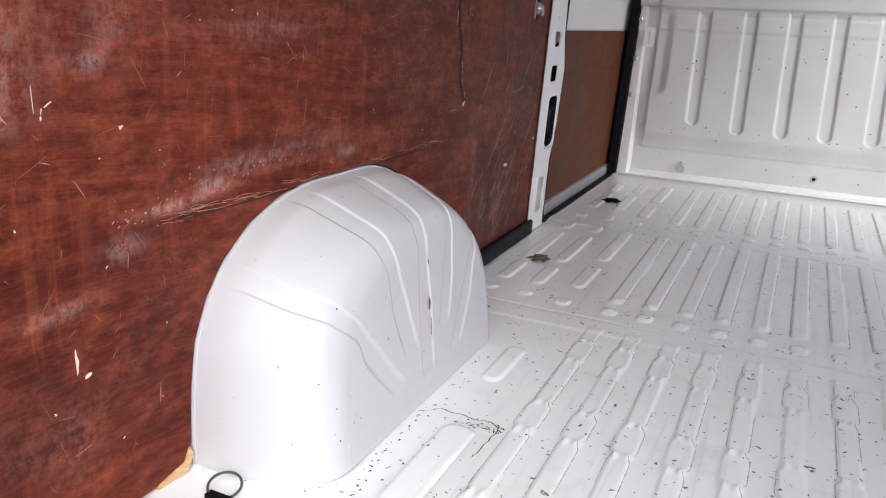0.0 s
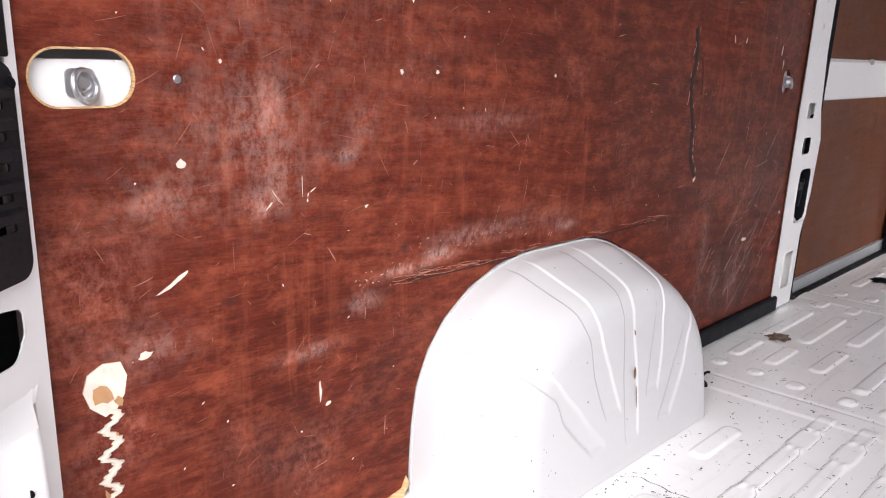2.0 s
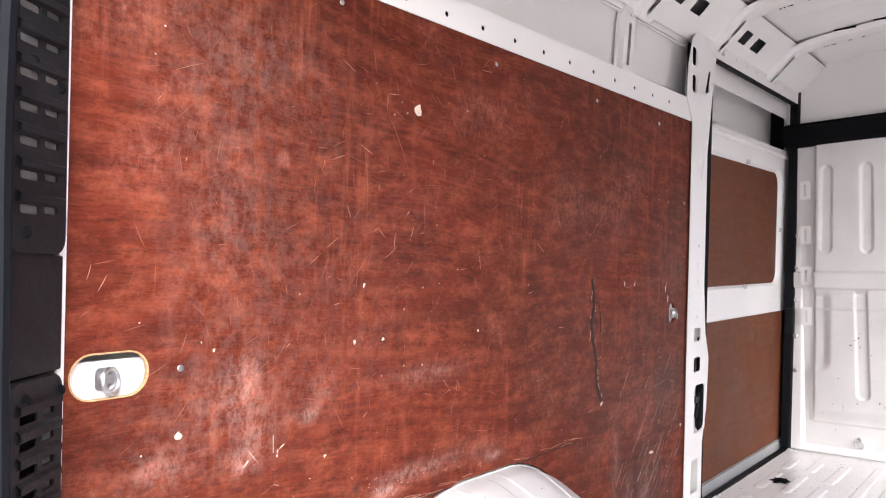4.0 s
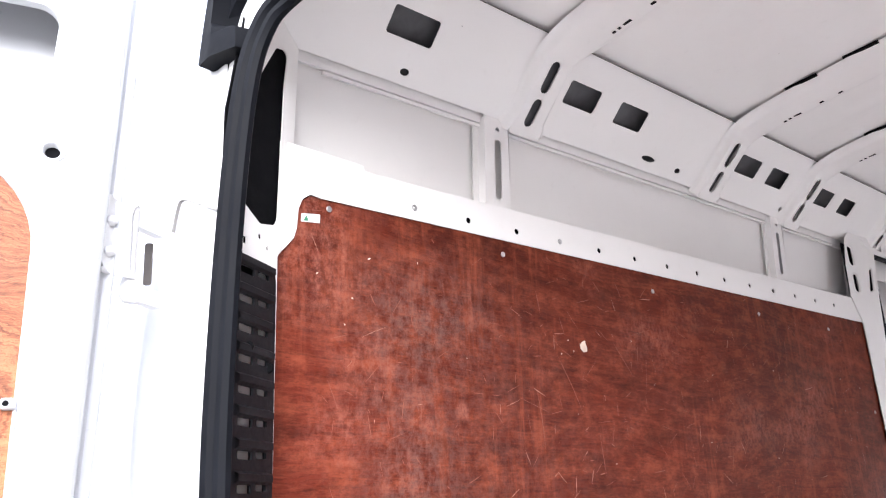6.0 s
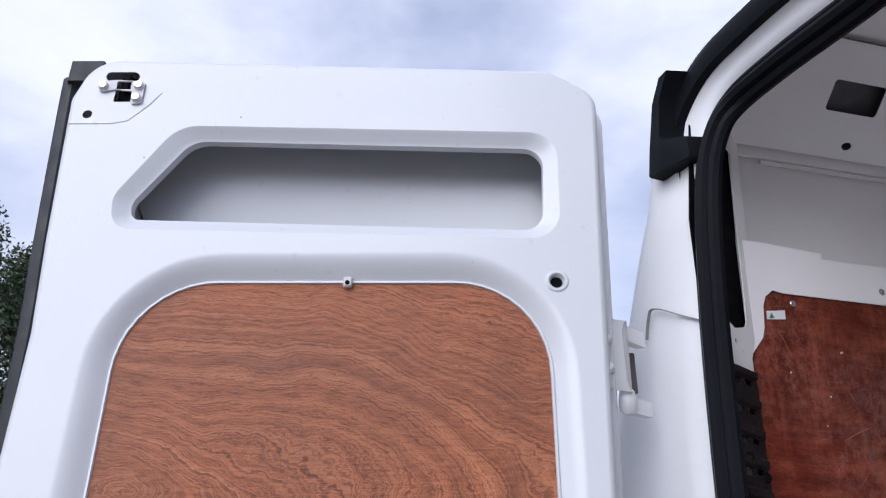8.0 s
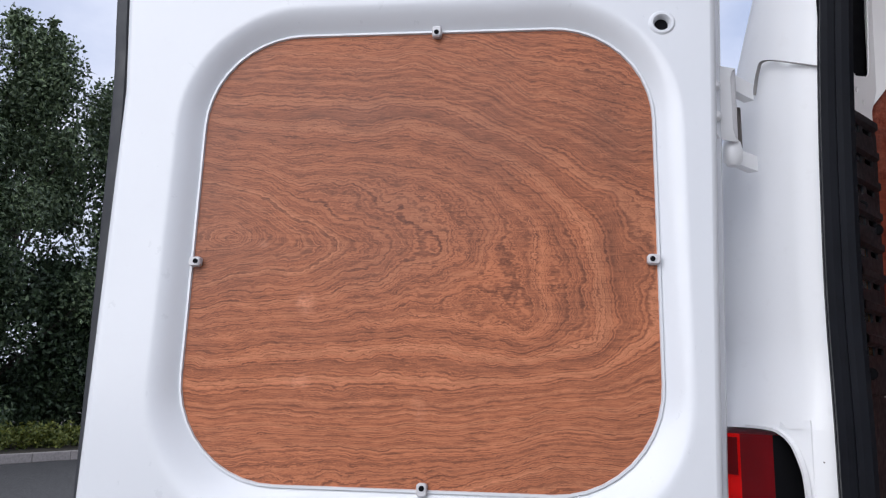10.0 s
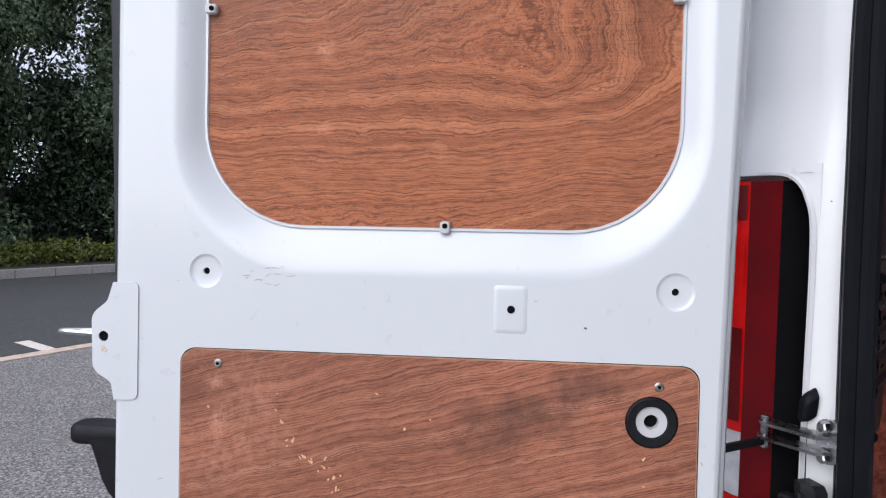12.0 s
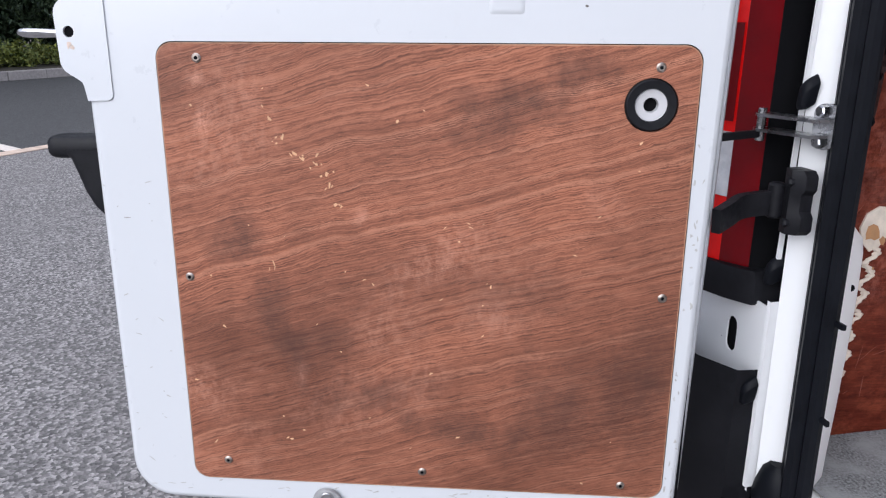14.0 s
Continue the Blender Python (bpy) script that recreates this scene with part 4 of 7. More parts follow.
part("filler_bead", g_join(g_plate(blob, (), 0.004, on_wall, 0.003), g_loft([[p + Vector((0.005 * math.sin(a), 0.0072 * (0.6 + 0.7 * math.sin(i * 0.9) ** 2) * math.cos(a), 0)) for a in (0, 0.8, 1.57, 2.35, 3.14)] for i, p in enumerate(bead)], False)), M_PUTTY, lining, "dried cream filler in a wavy bead")
part("filler_stain", fleck_geo([(0.176, 0.925, 0.012, 0.015, 0.3), (0.196, 0.912, 0.006, 0.010, 0.8), (0.190, 0.86, 0.004, 0.010, 0.2), (0.172, 0.78, 0.003, 0.012, 0.1)], lambda a, b, c: on_wall(a, b, 0.0035 + c), random.Random(5)), simple("filler_brown", (0.42, 0.22, 0.10), 0.7), lining, "brown stain in the filler")["kind"] = "stuff"
part("paper_label", g_plate([(0.162, 1.972), (0.197, 1.975), (0.198, 1.990), (0.163, 1.986)], (), 0.0006, on_wall, 0.0012), M_TAPE, lining, "small white paper label with green print")
part("label_print", g_plate([(0.166, 1.974), (0.176, 1.975), (0.172, 1.984)], (), 0.0003, on_wall, 0.0016), M_GREEN, lining)


# Lashing rings in the holes of the lining.
def lashing_ring(y, z, depth, label, R=0.019):
    at = on_wall(y, z, depth)
    h = holder("lashing_ring", at, label, "lashing ring", "lashing rings")
    part("base_plate", g_plate(rrect(y - 0.017, y + 0.017, z - 0.017, z + 0.017, 0.008), (), 0.003, on_wall, depth), M_STEEL, h)
    part("ring", g_torus(at + Vector((0.010, 0.002, -0.004)), (0.8, 0.5, 0.1), R, 0.0035), M_STEEL, h)
    part("bolt", g_cyl(at, at + Vector((0.012, 0, 0)), 0.011, 12, 0.009, 0.002), M_STEEL, h)


lashing_ring(0.188, 1.318, -0.012, "steel lashing ring bolted in an oval hole of the lining")
lashing_ring(2.20, 1.31, 0.004, "steel lashing ring in a small hole of the lining", 0.014)
part("hole_backing", g_plate(rrect(0.115, 0.262, 1.272, 1.345, 0.01), (), 0.002, on_wall, -0.016), M_IN, lining, "white steel behind the oval hole")
part("hole_backing", g_plate(rrect(2.165, 2.235, 1.262, 1.36, 0.01), (), 0.002, on_wall, -0.011), M_IN, lining)

# Side wall: beam with its row of holes, pillars, posts, skin.
wall_left = holder("wall_left", (-0.95, 1.8, FLOOR), "white-painted steel inner side of the van", "wall", kind="structure")
beam_holes = [circ(0.397 + 0.1325 * k, 2.040, 0.0065, 10) for k in range(14)]
BEAM = [(0.20, 2.018), (2.33, 2.001), (2.36, 2.007), (2.36, 2.082), (0.285, 2.086), (0.284, 2.097), (0.15, 2.104), (0.120, 2.104), (0.120, 1.906), (0.148, 1.940), (0.153, 1.957), (0.156, 1.992), (0.163, 2.010), (0.178, 2.021)]
part("beam", g_plate(BEAM, beam_holes, 0.002, on_wall, 0.004), M_IN, wall_left, "white rail with a row of round holes")
# Dark sheet: painted shade seen through the beam's holes.
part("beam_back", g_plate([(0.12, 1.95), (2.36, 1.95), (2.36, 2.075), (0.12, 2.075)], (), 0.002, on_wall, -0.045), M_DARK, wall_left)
part("beam_top", g_loft([[on_wall(y, 2.084, 0.003) for y in (0.12, 2.36)], [on_wall(y, 2.100, -0.05) for y in (0.12, 2.36)]], False), M_IN, wall_left)
for k in (0, 3):
    p = on_wall(0.397 + 0.1325 * k, 2.040, 0.003)
    part("rivet", g_cyl(p, p + Vector((0.003, 0, 0)), 0.006, 10, 0.004, 0.001), M_STEEL, wall_left)
skin_pts = [(-1.0, 0.25), (-1.02, 0.6), (-1.015, 1.0), (-0.985, 1.4), (-0.945, 1.8), (-0.905, 2.09), (-0.878, 2.318), (-0.83, 2.40), (-0.74, 2.47), (-0.68, 2.495)]
part("outer_skin", g_loft([[(x, y + (0.15 if y < 0.2 and z > 2.42 else 0.03 if y < 0.2 and z > 1.85 else 0.0), z) for x, z in skin_pts] for y in (0.10, 0.8, 1.6, 2.50)], False), M_IN, wall_left)
part("outer_skin", g_loft([[(x, y, z) for x, z in skin_pts[6:]] for y in (2.50, 3.2, 4.3)], False), M_IN, wall_left)
# Crease at the top of the skin.
part("crease_rail", g_sweep([(-0.866, 0.15, 2.300), (-0.866, 2.4, 2.300)], [(-0.010, -0.004), (0.010, -0.004), (0.010, 0.006), (-0.010, 0.006)], (1, 0, -0.3)), M_IN, wall_left)
part("crease_lip", g_sweep([(-0.868, 0.22, 2.283), (-0.868, 2.4, 2.283)], [(-0.003, -0.002), (0.003, -0.002), (0.003, 0.004), (-0.003, 0.004)], (1, 0, -0.3)), M_IN, wall_left)


def on_skin(y, z, c):
    return Vector((-0.905 + (z - 2.09) * 0.118 + c, y, z))


def post(y, z0=2.085, z1=2.33):
    outline = rpoly([(y - 0.034, z0, 0.0), (y + 0.040, z0, 0.0), (y + 0.034, z1 - 0.03, 0.01), (y + 0.050, z1, 0.008), (y - 0.046, z1, 0.01), (y - 0.034, z1 - 0.03, 0.01)], 3)
    holes = [slot(y + 0.004, z0 + 0.045, y + 0.004, z1 - 0.085, 0.0095), circ(y + 0.004, z1 - 0.052, 0.006, 10), circ(y + 0.004, z0 + 0.012, 0.006, 10)]
    ob = part("post", g_plate(outline, holes, 0.002, on_skin, 0.030), M_IN, wall_left)
    part("flange", g_plate([(y - 0.052, z0), (y - 0.036, z0), (y - 0.036, z1 - 0.02), (y - 0.052, z1 - 0.02)], (), 0.004, on_skin, 0.012), M_IN, ob)
    part("side_web", g_loft([[on_skin(y + s, z0, c), on_skin(y + s, z1 - 0.03, c)] for s, c in ((-0.038, 0.008), (-0.034, 0.030))], False), M_IN, ob)
    part("side_web", g_loft([[on_skin(y + s, z0, c), on_skin(y + s, z1 - 0.03, c)] for s, c in ((0.044, 0.004), (0.038, 0.030))], False), M_IN, ob)


post(0.645)
post(1.862)

# Middle pillar between the lining and the sliding door.
CP = [(2.335, 0.555), (2.50, 0.555), (2.495, 0.80), (2.53, 0.93), (2.54, 1.12), (2.50, 1.22), (2.475, 1.4), (2.47, 1.9), (2.50, 2.10), (2.53, 2.26), (2.56, 2.34), (2.36, 2.34), (2.30, 2.30), (2.27, 2.20), (2.26, 2.085), (2.318, 2.000), (2.327, 1.2)]
cp_holes = [rrect(2.385, 2.465, 0.62, 0.75, 0.014), rrect(2.40, 2.512, 0.845, 1.03, 0.024), rrect(2.385, 2.465, 1.075, 1.135, 0.014), rrect(2.382, 2.455, 1.19, 1.245, 0.014), circ(2.41, 1.285, 0.006, 8),
            rrect(2.40, 2.415, 1.40, 1.425, 0.002), rrect(2.40, 2.41, 1.47, 1.485, 0.002), circ(2.41, 1.55, 0.007, 8), rpoly([(2.415, 1.78, 0.004), (2.44, 1.86, 0.01), (2.435, 1.90, 0.008), (2.41, 1.84, 0.006)]),
            rpoly([(2.42, 2.11, 0.01), (2.47, 2.13, 0.01), (2.49, 2.23, 0.01), (2.45, 2.20, 0.01)]), rrect(2.295, 2.345, 2.20, 2.275, 0.02), rrect(2.30, 2.35, 2.105, 2.175, 0.02)]
part("pillar", g_plate(CP, cp_holes, 0.002, on_wall, 0.008), M_IN, wall_left, "white steel pillar with access holes")
for loop_pts in cp_holes:
    part("hole_lip", g_sweep([on_wall(y, z, 0.008) for y, z in loop_pts], [(-0.0035, -0.003), (-0.002, 0.0022), (0.001, 0.0022), (0.0025, -0.003)], (1, 0, 0), True), M_IN, wall_left)
# Grey sheet behind the pillar: the hollow's shade is put into its colour.
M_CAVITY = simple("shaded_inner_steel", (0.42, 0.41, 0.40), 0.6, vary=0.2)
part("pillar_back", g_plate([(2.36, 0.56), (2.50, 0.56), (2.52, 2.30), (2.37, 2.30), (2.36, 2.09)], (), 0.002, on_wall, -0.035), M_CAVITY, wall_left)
# Near-black sheet for the deeper shade behind the two oval holes.
part("pillar_back", g_plate(rrect(2.288, 2.360, 2.095, 2.285, 0.01), (), 0.002, on_wall, -0.004), M_DARK, wall_left)
part("pillar_side", g_loft([[on_wall(y, z, c) for y, z in ((2.495, 0.555), (2.49, 0.80), (2.528, 0.93), (2.538, 1.12), (2.497, 1.22), (2.473, 1.4), (2.468, 1.9), (2.498, 2.10), (2.53, 2.26))] for c in (0.007, -0.05)], False), M_IN, wall_left)
part("latch", g_join(g_box(-0.006, 0.006, -0.004, 0.004, 0, 0.09, 0.002, lambda a, b, c: on_wall(2.455 + b + 0.25 * c, 0.90 + c, a - 0.004)), g_box(-0.01, 0.0, -0.02, 0.02, 0, 0.025, 0.003, lambda a, b, c: on_wall(2.46 + b, 0.955 + c, a))), M_PLASTIC, wall_left, "black plastic latch")
part("sill_trim", g_box(-0.006, 0.020, 1.60, 2.36, 0.552, 0.606, 0.006, lambda a, b, c: Vector((wall_x(c) + a, b, c))), M_RUBBER, wall_left, "black rubber strip along the floor")

# Sliding door with two plywood panels, shut.
S_OFF = -0.048
slide = holder("sliding_door", (-0.99, 3.1, 0.5), "closed white sliding door lined with two brown plywood panels", "door")
up_hole = rrect(2.50, 3.62, 1.376, 1.945, 0.07, 8)
top_hole = rrect(2.52, 3.66, 2.05, 2.21, 0.04)
part("inner_frame", g_plate([(2.40, 0.46), (3.80, 0.46), (3.80, 2.36), (2.40, 2.36)], [up_hole, top_hole], 0.003, on_wall, S_OFF), M_IN, slide)


def funnel(rect, c0, c1, inset, mp):
    (x0, x1, y0, y1, r) = rect
    n = 8
    rings = []
    for t in (0.0, 0.15, 0.5, 0.85, 1.0):
        i = inset * t
        e = c0 + (c1 - c0) * (t * t * (3 - 2 * t))
        rings.append([(a, b, e) for a, b in rrect(x0 + i, x1 - i, y0 + i, y1 - i, max(r - i * 0.4, 0.01), n)])
    return g_loft(rings, True, mp=mp)


part("recess", funnel((2.50, 3.62, 1.376, 1.945, 0.07), S_OFF, S_OFF - 0.018, 0.012, on_wall), M_IN, slide)
part("upper_panel", g_plate(rrect(2.49, 3.63, 1.37, 1.95, 0.05), (), 0.006, on_wall, S_OFF - 0.018), M_PLYSLIDE, slide, "dull brown plywood panel")
part("lower_panel", g_plate(rrect(2.42, 3.74, 0.60, 1.245, 0.015), (), 0.006, on_wall, S_OFF + 0.007), M_PLYSLIDE, slide, "dull brown plywood panel")
part("kick_strip", g_box(-0.004, 0.012, 2.42, 3.76, 0.47, 0.595, 0.003, lambda a, b, c: on_wall(b, c, S_OFF + a + 0.004)), M_GREYKICK, slide, "grey metal strip")
part("outer_panel", g_plate([(2.38, 0.40), (3.82, 0.40), (3.82, 2.36), (2.38, 2.36)], (), 0.004, on_wall, S_OFF - 0.10), M_IN, slide)
for y, z in ((3.10, 1.380), (3.10, 1.940), (3.617, 1.65)):
    part("panel_clip", g_box(-0.006, 0.010, -0.008, 0.008, -0.010, 0.010, 0.003, lambda a, b, c: on_wall(y + b, z + c, S_OFF + a)), M_ARCH, slide)
part("door_rim", g_loft([[on_wall(y, z, c) for y, z in ((2.395, 0.455), (3.805, 0.455), (3.805, 2.362), (2.395, 2.362))] for c in (S_OFF - 0.001, S_OFF - 0.104)], True), M_IN, slide)
part("ledge", g_sweep([on_wall(y, 2.02, S_OFF + 0.004) for y in (2.42, 3.72)], [(-0.012, 0), (-0.006, 0.008), (0.006, 0.008), (0.012, 0)], (1, 0, 0)), M_IN, slide)
# Seal round the sliding door's opening, and the black front pillar strip.
loop = rrect(2.515, 3.70, 0.545, 2.285, 0.07)
part("slide_seal", g_sweep([on_wall(y, z, -0.012) for y, z in loop], [(0.013 * math.cos(a), 0.018 * math.sin(a)) for a in np.linspace(0, 2 * math.pi, 9)[:-1]], (1, 0, 0), True), M_RUBBER, wall_left, "black rubber door seal")
part("front_strip", g_sweep([on_wall(3.715, z, 0.006) for z in (0.56, 1.2, 1.8, 2.36)], [(-0.078, -0.03), (-0.075, 0.006), (-0.05, 0.014), (0.012, 0.018), (0.020, -0.02)], (1, 0, 0)), M_RUBBER, wall_left, "black trim strip on the front pillar")
part("strip_clamp", g_box(-0.02, 0.020, 3.63, 3.73, 1.13, 1.26, 0.005, lambda a, b, c: on_wall(b, c, a)), M_PLASTIC, wall_left, "black plastic block")
part("header_rail", g_plate([(2.50, 2.275), (4.0, 2.275), (4.0, 2.345), (2.40, 2.345)], [rrect(2.57 + 0.0, 2.615, 2.295, 2.325, 0.003)] + [circ(2.75 + 0.13 * k, 2.31, 0.006, 8) for k in range(8)], 0.002, on_wall, 0.010), M_IN, wall_left)

# Bulkhead between load space and cab.
BK = 3.69


BULK_RIBS = (-0.600, -0.394, -0.203, -0.017, 0.170, 0.357, 0.544, 0.731)


def bulk_height(X, Z):
    H = np.zeros_like(X)
    inside = sstep(-0.832, -0.812, X) * (1 - sstep(0.812, 0.832, X))
    H += 0.026 * sstep(0.705, 0.785, Z) * inside
    H += 0.007 * sstep(0.697, 0.705, Z) * inside + 0.006 * sstep(-0.845, -0.835, X) * (1 - sstep(0.80, 0.81, Z)) * (1 - sstep(-0.822, -0.812, X)) * sstep(0.70, 0.71, Z)
    for n, xc in enumerate(BULK_RIBS):
        foot = 0.832 if n == 0 else 0.806
        x = xc - 0.02 * (Z - 1.0)
        H -= 0.012 * bar(X, Z, x, foot, 1.42, 0.027, 0.0055) * (1 - sstep(1.335, 1.350, Z))
    H += 0.004 * sstep(1.250, 1.262, Z) * (1 - sstep(1.318, 1.328, Z)) * inside
    H += 0.020 * sstep(1.352, 1.362, Z) * (1 - sstep(1.43, 1.445, Z))
    H -= 0.016 * bar(X, Z, X * 0 - 0.795, 0.97, 1.35, 0.036, 0.024)
    for k in range(-4, 5):
        H -= 0.010 * bar(X, Z, -0.017 + 0.187 * k, 1.53, 1.95, 0.026, 0.008)
    return H + 0.003 * np.sin(X * 4.0) * np.sin(Z * 5)


wall_front = thing("wall_front", g_height(-0.935, 0.935, 480, FLOOR, 2.06, 360, bulk_height, lambda x, z, h: Vector((x * (1 - 0.06 * (z - 0.55)), BK - h - 0.03 * (z - 0.55), z + tilt(x)))), M_BULK,
                   "white pressed steel bulkhead with vertical ribs", "wall", kind="structure", sharp=180)
# Unseen sheet added behind the bulkhead to keep stray daylight out.
part("bulkhead_blind", g_box(-1.15, 1.15, BK + 0.05, BK + 0.06, 0.4, 2.54, 0.002), M_DARK, wall_front)
# Black box painting the darkness of the gap over the bulkhead.
part("bulkhead_gap", g_box(-0.90, 0.90, BK - 0.10, BK + 0.02, 2.055, 2.17, 0.02), M_DARK, wall_front, "dark box standing for the unlit gap above the bulkhead")
part("bulkhead_top", g_box(-0.90, 0.90, BK - 0.03, BK + 0.02, 2.17, 2.48, 0.01), M_IN, wall_front)
part("corner_flange", g_loft([[(x - 0.03 * (z - .55) * -1.2, y, z) for z in (0.56, 1.0, 1.5, 2.06)] for x, y in ((-0.93, 3.66), (-0.875, 3.655), (-0.86, 3.685))], False), M_IN, wall_front)
for z in (0.95, 1.12, 1.30, 1.46, 1.62, 1.80):
    p = Vector((-0.90 + 0.036 * (z - 0.55), 3.655, z))
    part("bolt", g_cyl(p, p + Vector((0, -0.006, 0)), 0.012, 12, 0.009, 0.002), M_STEEL, wall_front)
for z in (1.22, 1.42, 1.62, 1.84):
    part("bracket", g_plate(rrect(-0.865, -0.815, z - 0.045, z + 0.045, 0.01), [rrect(-0.847, -0.835, z - 0.03, z + 0.03, 0.003)], 0.004, lambda a, b, c: Vector((a + 0.03 * (b - 0.55), 3.655 - c - 0.02 * (b - .55), b)), 0.006), M_IN, wall_front)
rb = random.Random(41)
bulk_spots = []
for k in range(90):
    z = rb.choice((rb.uniform(0.60, 1.33), rb.gauss(0.80, 0.03), rb.gauss(1.2, 0.08)))
    bulk_spots.append((rb.uniform(-0.80, 0.60), z, rb.uniform(0.001, 0.006), rb.uniform(0.001, 0.004), rb.uniform(-1.5, 1.5)))
tagged(part("bulkhead_chipping", fleck_geo(bulk_spots, lambda x, z, c: Vector((x * (1 - 0.06 * (z - 0.55)), BK - float(bulk_height(np.array([[x]]), np.array([[z]]))[0, 0]) - 0.03 * (z - 0.55) - 0.001 - c, z + tilt(x))), rb), M_CHIP, wall_front, "dark chips and scuffs on the bulkhead"), kind="stuff")
part("floor_flange", g_loft([[(x, y, FLOOR + z + tilt(x)) for x in (-0.90, 0.0, 0.90)] for y, z in ((3.650, 0.008), (3.655, 0.014), (3.672, 0.018), (3.682, 0.034), (3.692, 0.036))], False), M_IN, wall_front, "white sealed joint between floor and bulkhead")
p = Vector((-0.617, BK - 0.006, 0.622))
lash2 = holder("lashing_ring", p, "small steel lashing ring low on the bulkhead", "lashing ring", "lashing rings")
part("ring", g_torus(p + Vector((0, -0.012, -0.012)), (0.1, 1, 0.3), 0.019, 0.0035), M_STEEL, lash2)
part("bolt", g_cyl(p + Vector((0, 0.01, 0.008)), p + Vector((0, -0.010, 0.008)), 0.013, 12, None, 0.002), M_STEEL, lash2)
p = Vector((-0.027, BK - 0.005, 0.617))
part("bolt", g_cyl(p + Vector((0, 0.012, 0)), p + Vector((0, -0.003, 0)), 0.016, 12, None, 0.002), M_STEEL, wall_front)
part("bolt_hole", g_cyl(p + Vector((0, 0.0, 0)), p + Vector((0, -0.0045, 0)), 0.008, 12), M_DARK, wall_front)

# Opposite side, unseen, its opening added to let daylight in; then the roof.
side_r = [(-x + 0.03, z) for x, z in skin_pts]
wall_right = thing("wall_right", g_join(g_loft([[(x, y, z) for x, z in side_r] for y in (0.05, 1.2, 2.36)], False), g_loft([[(x, y, z) for x, z in side_r[6:]] for y in (2.36, 3.0, 3.75)], False),
                                        g_loft([[(x, y, z) for x, z in side_r] for y in (3.2, 3.75)], False)), M_IN, "plain white-painted steel side of the van, unseen, with an opening added for light", "wall", kind="structure")


def roof_z(x):
    return 2.462 + 0.035 * (1 - (x / 0.70) ** 2)


BOWS = (0.722, 1.46, 1.94, 2.55, 3.20)


def roof_height(X, Y):
    H = np.zeros_like(X)
    for y in (0.30, 0.50, 0.95, 1.20, 1.72, 2.18, 2.40, 2.82, 3.04):
        H -= 0.004 * np.exp(-((Y - y) / 0.03) ** 2) * (np.abs(X) < 0.62)
    for x in (-0.42, -0.14, 0.14, 0.42):
        H += 0.003 * np.exp(-((X - x) / 0.006) ** 2)
    return H


ceiling = thing("ceiling", g_height(-0.73, 0.73, 150, 0.13, 3.75, 200, roof_height, lambda x, y, h: Vector((x, y, roof_z(x) - 0.009 + h))), M_IN,
                "bare white steel roof of the van with cross bows", "ceiling", kind="structure", sharp=180)


def on_roof(x, y, c):
    return Vector((x, y, roof_z(x) - 0.016 - c))


def cove_panel(y0, y1, squares, rounds=(), side=1):
    holes = [rrect(a, b, 0.085, 0.140, 0.006, 3) for a, b in squares] + [circ(a, b, r, 12, min(r, 0.010) * 0.75) for a, b, r in rounds]
    mp = (lambda a, b, c: on_cove(a, b, c)) if side > 0 else (lambda a, b, c: Vector((-on_cove(a, b, c).x, a, on_cove(a, b, c).z)))
    part("cove_panel", g_plate([(y0, 0.0), (y1, 0.0), (y1, CV_L + 0.002), (y0, CV_L + 0.002)], holes if side > 0 else (), 0.002, mp, 0.0), M_IN, ceiling)


cove_panel(0.10, 0.72, [(0.311, 0.419)], [(0.385, 0.026, 0.011)])
cove_panel(0.72, 1.46, [(0.799, 0.905), (0.979, 1.085)], [(0.771, 0.028, 0.010), (1.168, 0.033, 0.028), (1.30, 0.030, 0.012)])
cove_panel(1.46, 1.94, [(1.53, 1.64), (1.702, 1.80)], [(1.86, 0.03, 0.010)])
cove_panel(1.94, 2.55, [(2.01, 2.11), (2.18, 2.27)], [(2.35, 0.03, 0.012)])
cove_panel(2.55, 3.75, [(2.66, 2.74), (2.80, 2.90)], [])
cove_panel(0.10, 3.75, [], [], -1)
part("cove_seam", g_sweep([on_cove(0.25, CV_L + 0.003, 0.0022), on_cove(3.7, CV_L + 0.003, 0.0022)], [(-0.0011, -0.002), (0.0011, -0.002), (0.0011, 0.0004), (-0.0011, 0.0004)], (0.6, 0, -0.8)), simple("dark_seam", (0.12, 0.11, 0.10), 0.8), ceiling, "thin dark seam between roof and side")
COVE_SIDE = [(-0.060, 0.0), (-0.054, 0.0015), (-0.049, 0.005), (-0.045, 0.013), (-0.041, 0.0185), (-0.0365, 0.0202), (0.0, 0.0202), (0.0365, 0.0202), (0.041, 0.0185), (0.045, 0.013), (0.049, 0.005), (0.060, 0.0)]
ROOF_SIDE = [(-0.049, 0.0), (-0.044, 0.003), (-0.038, 0.005), (-0.032, 0.010), (-0.026, 0.016), (-0.018, 0.0195), (0.03, 0.022), (0.072, 0.021), (0.082, 0.017), (0.090, 0.010), (0.100, 0.004), (0.116, 0.0)]


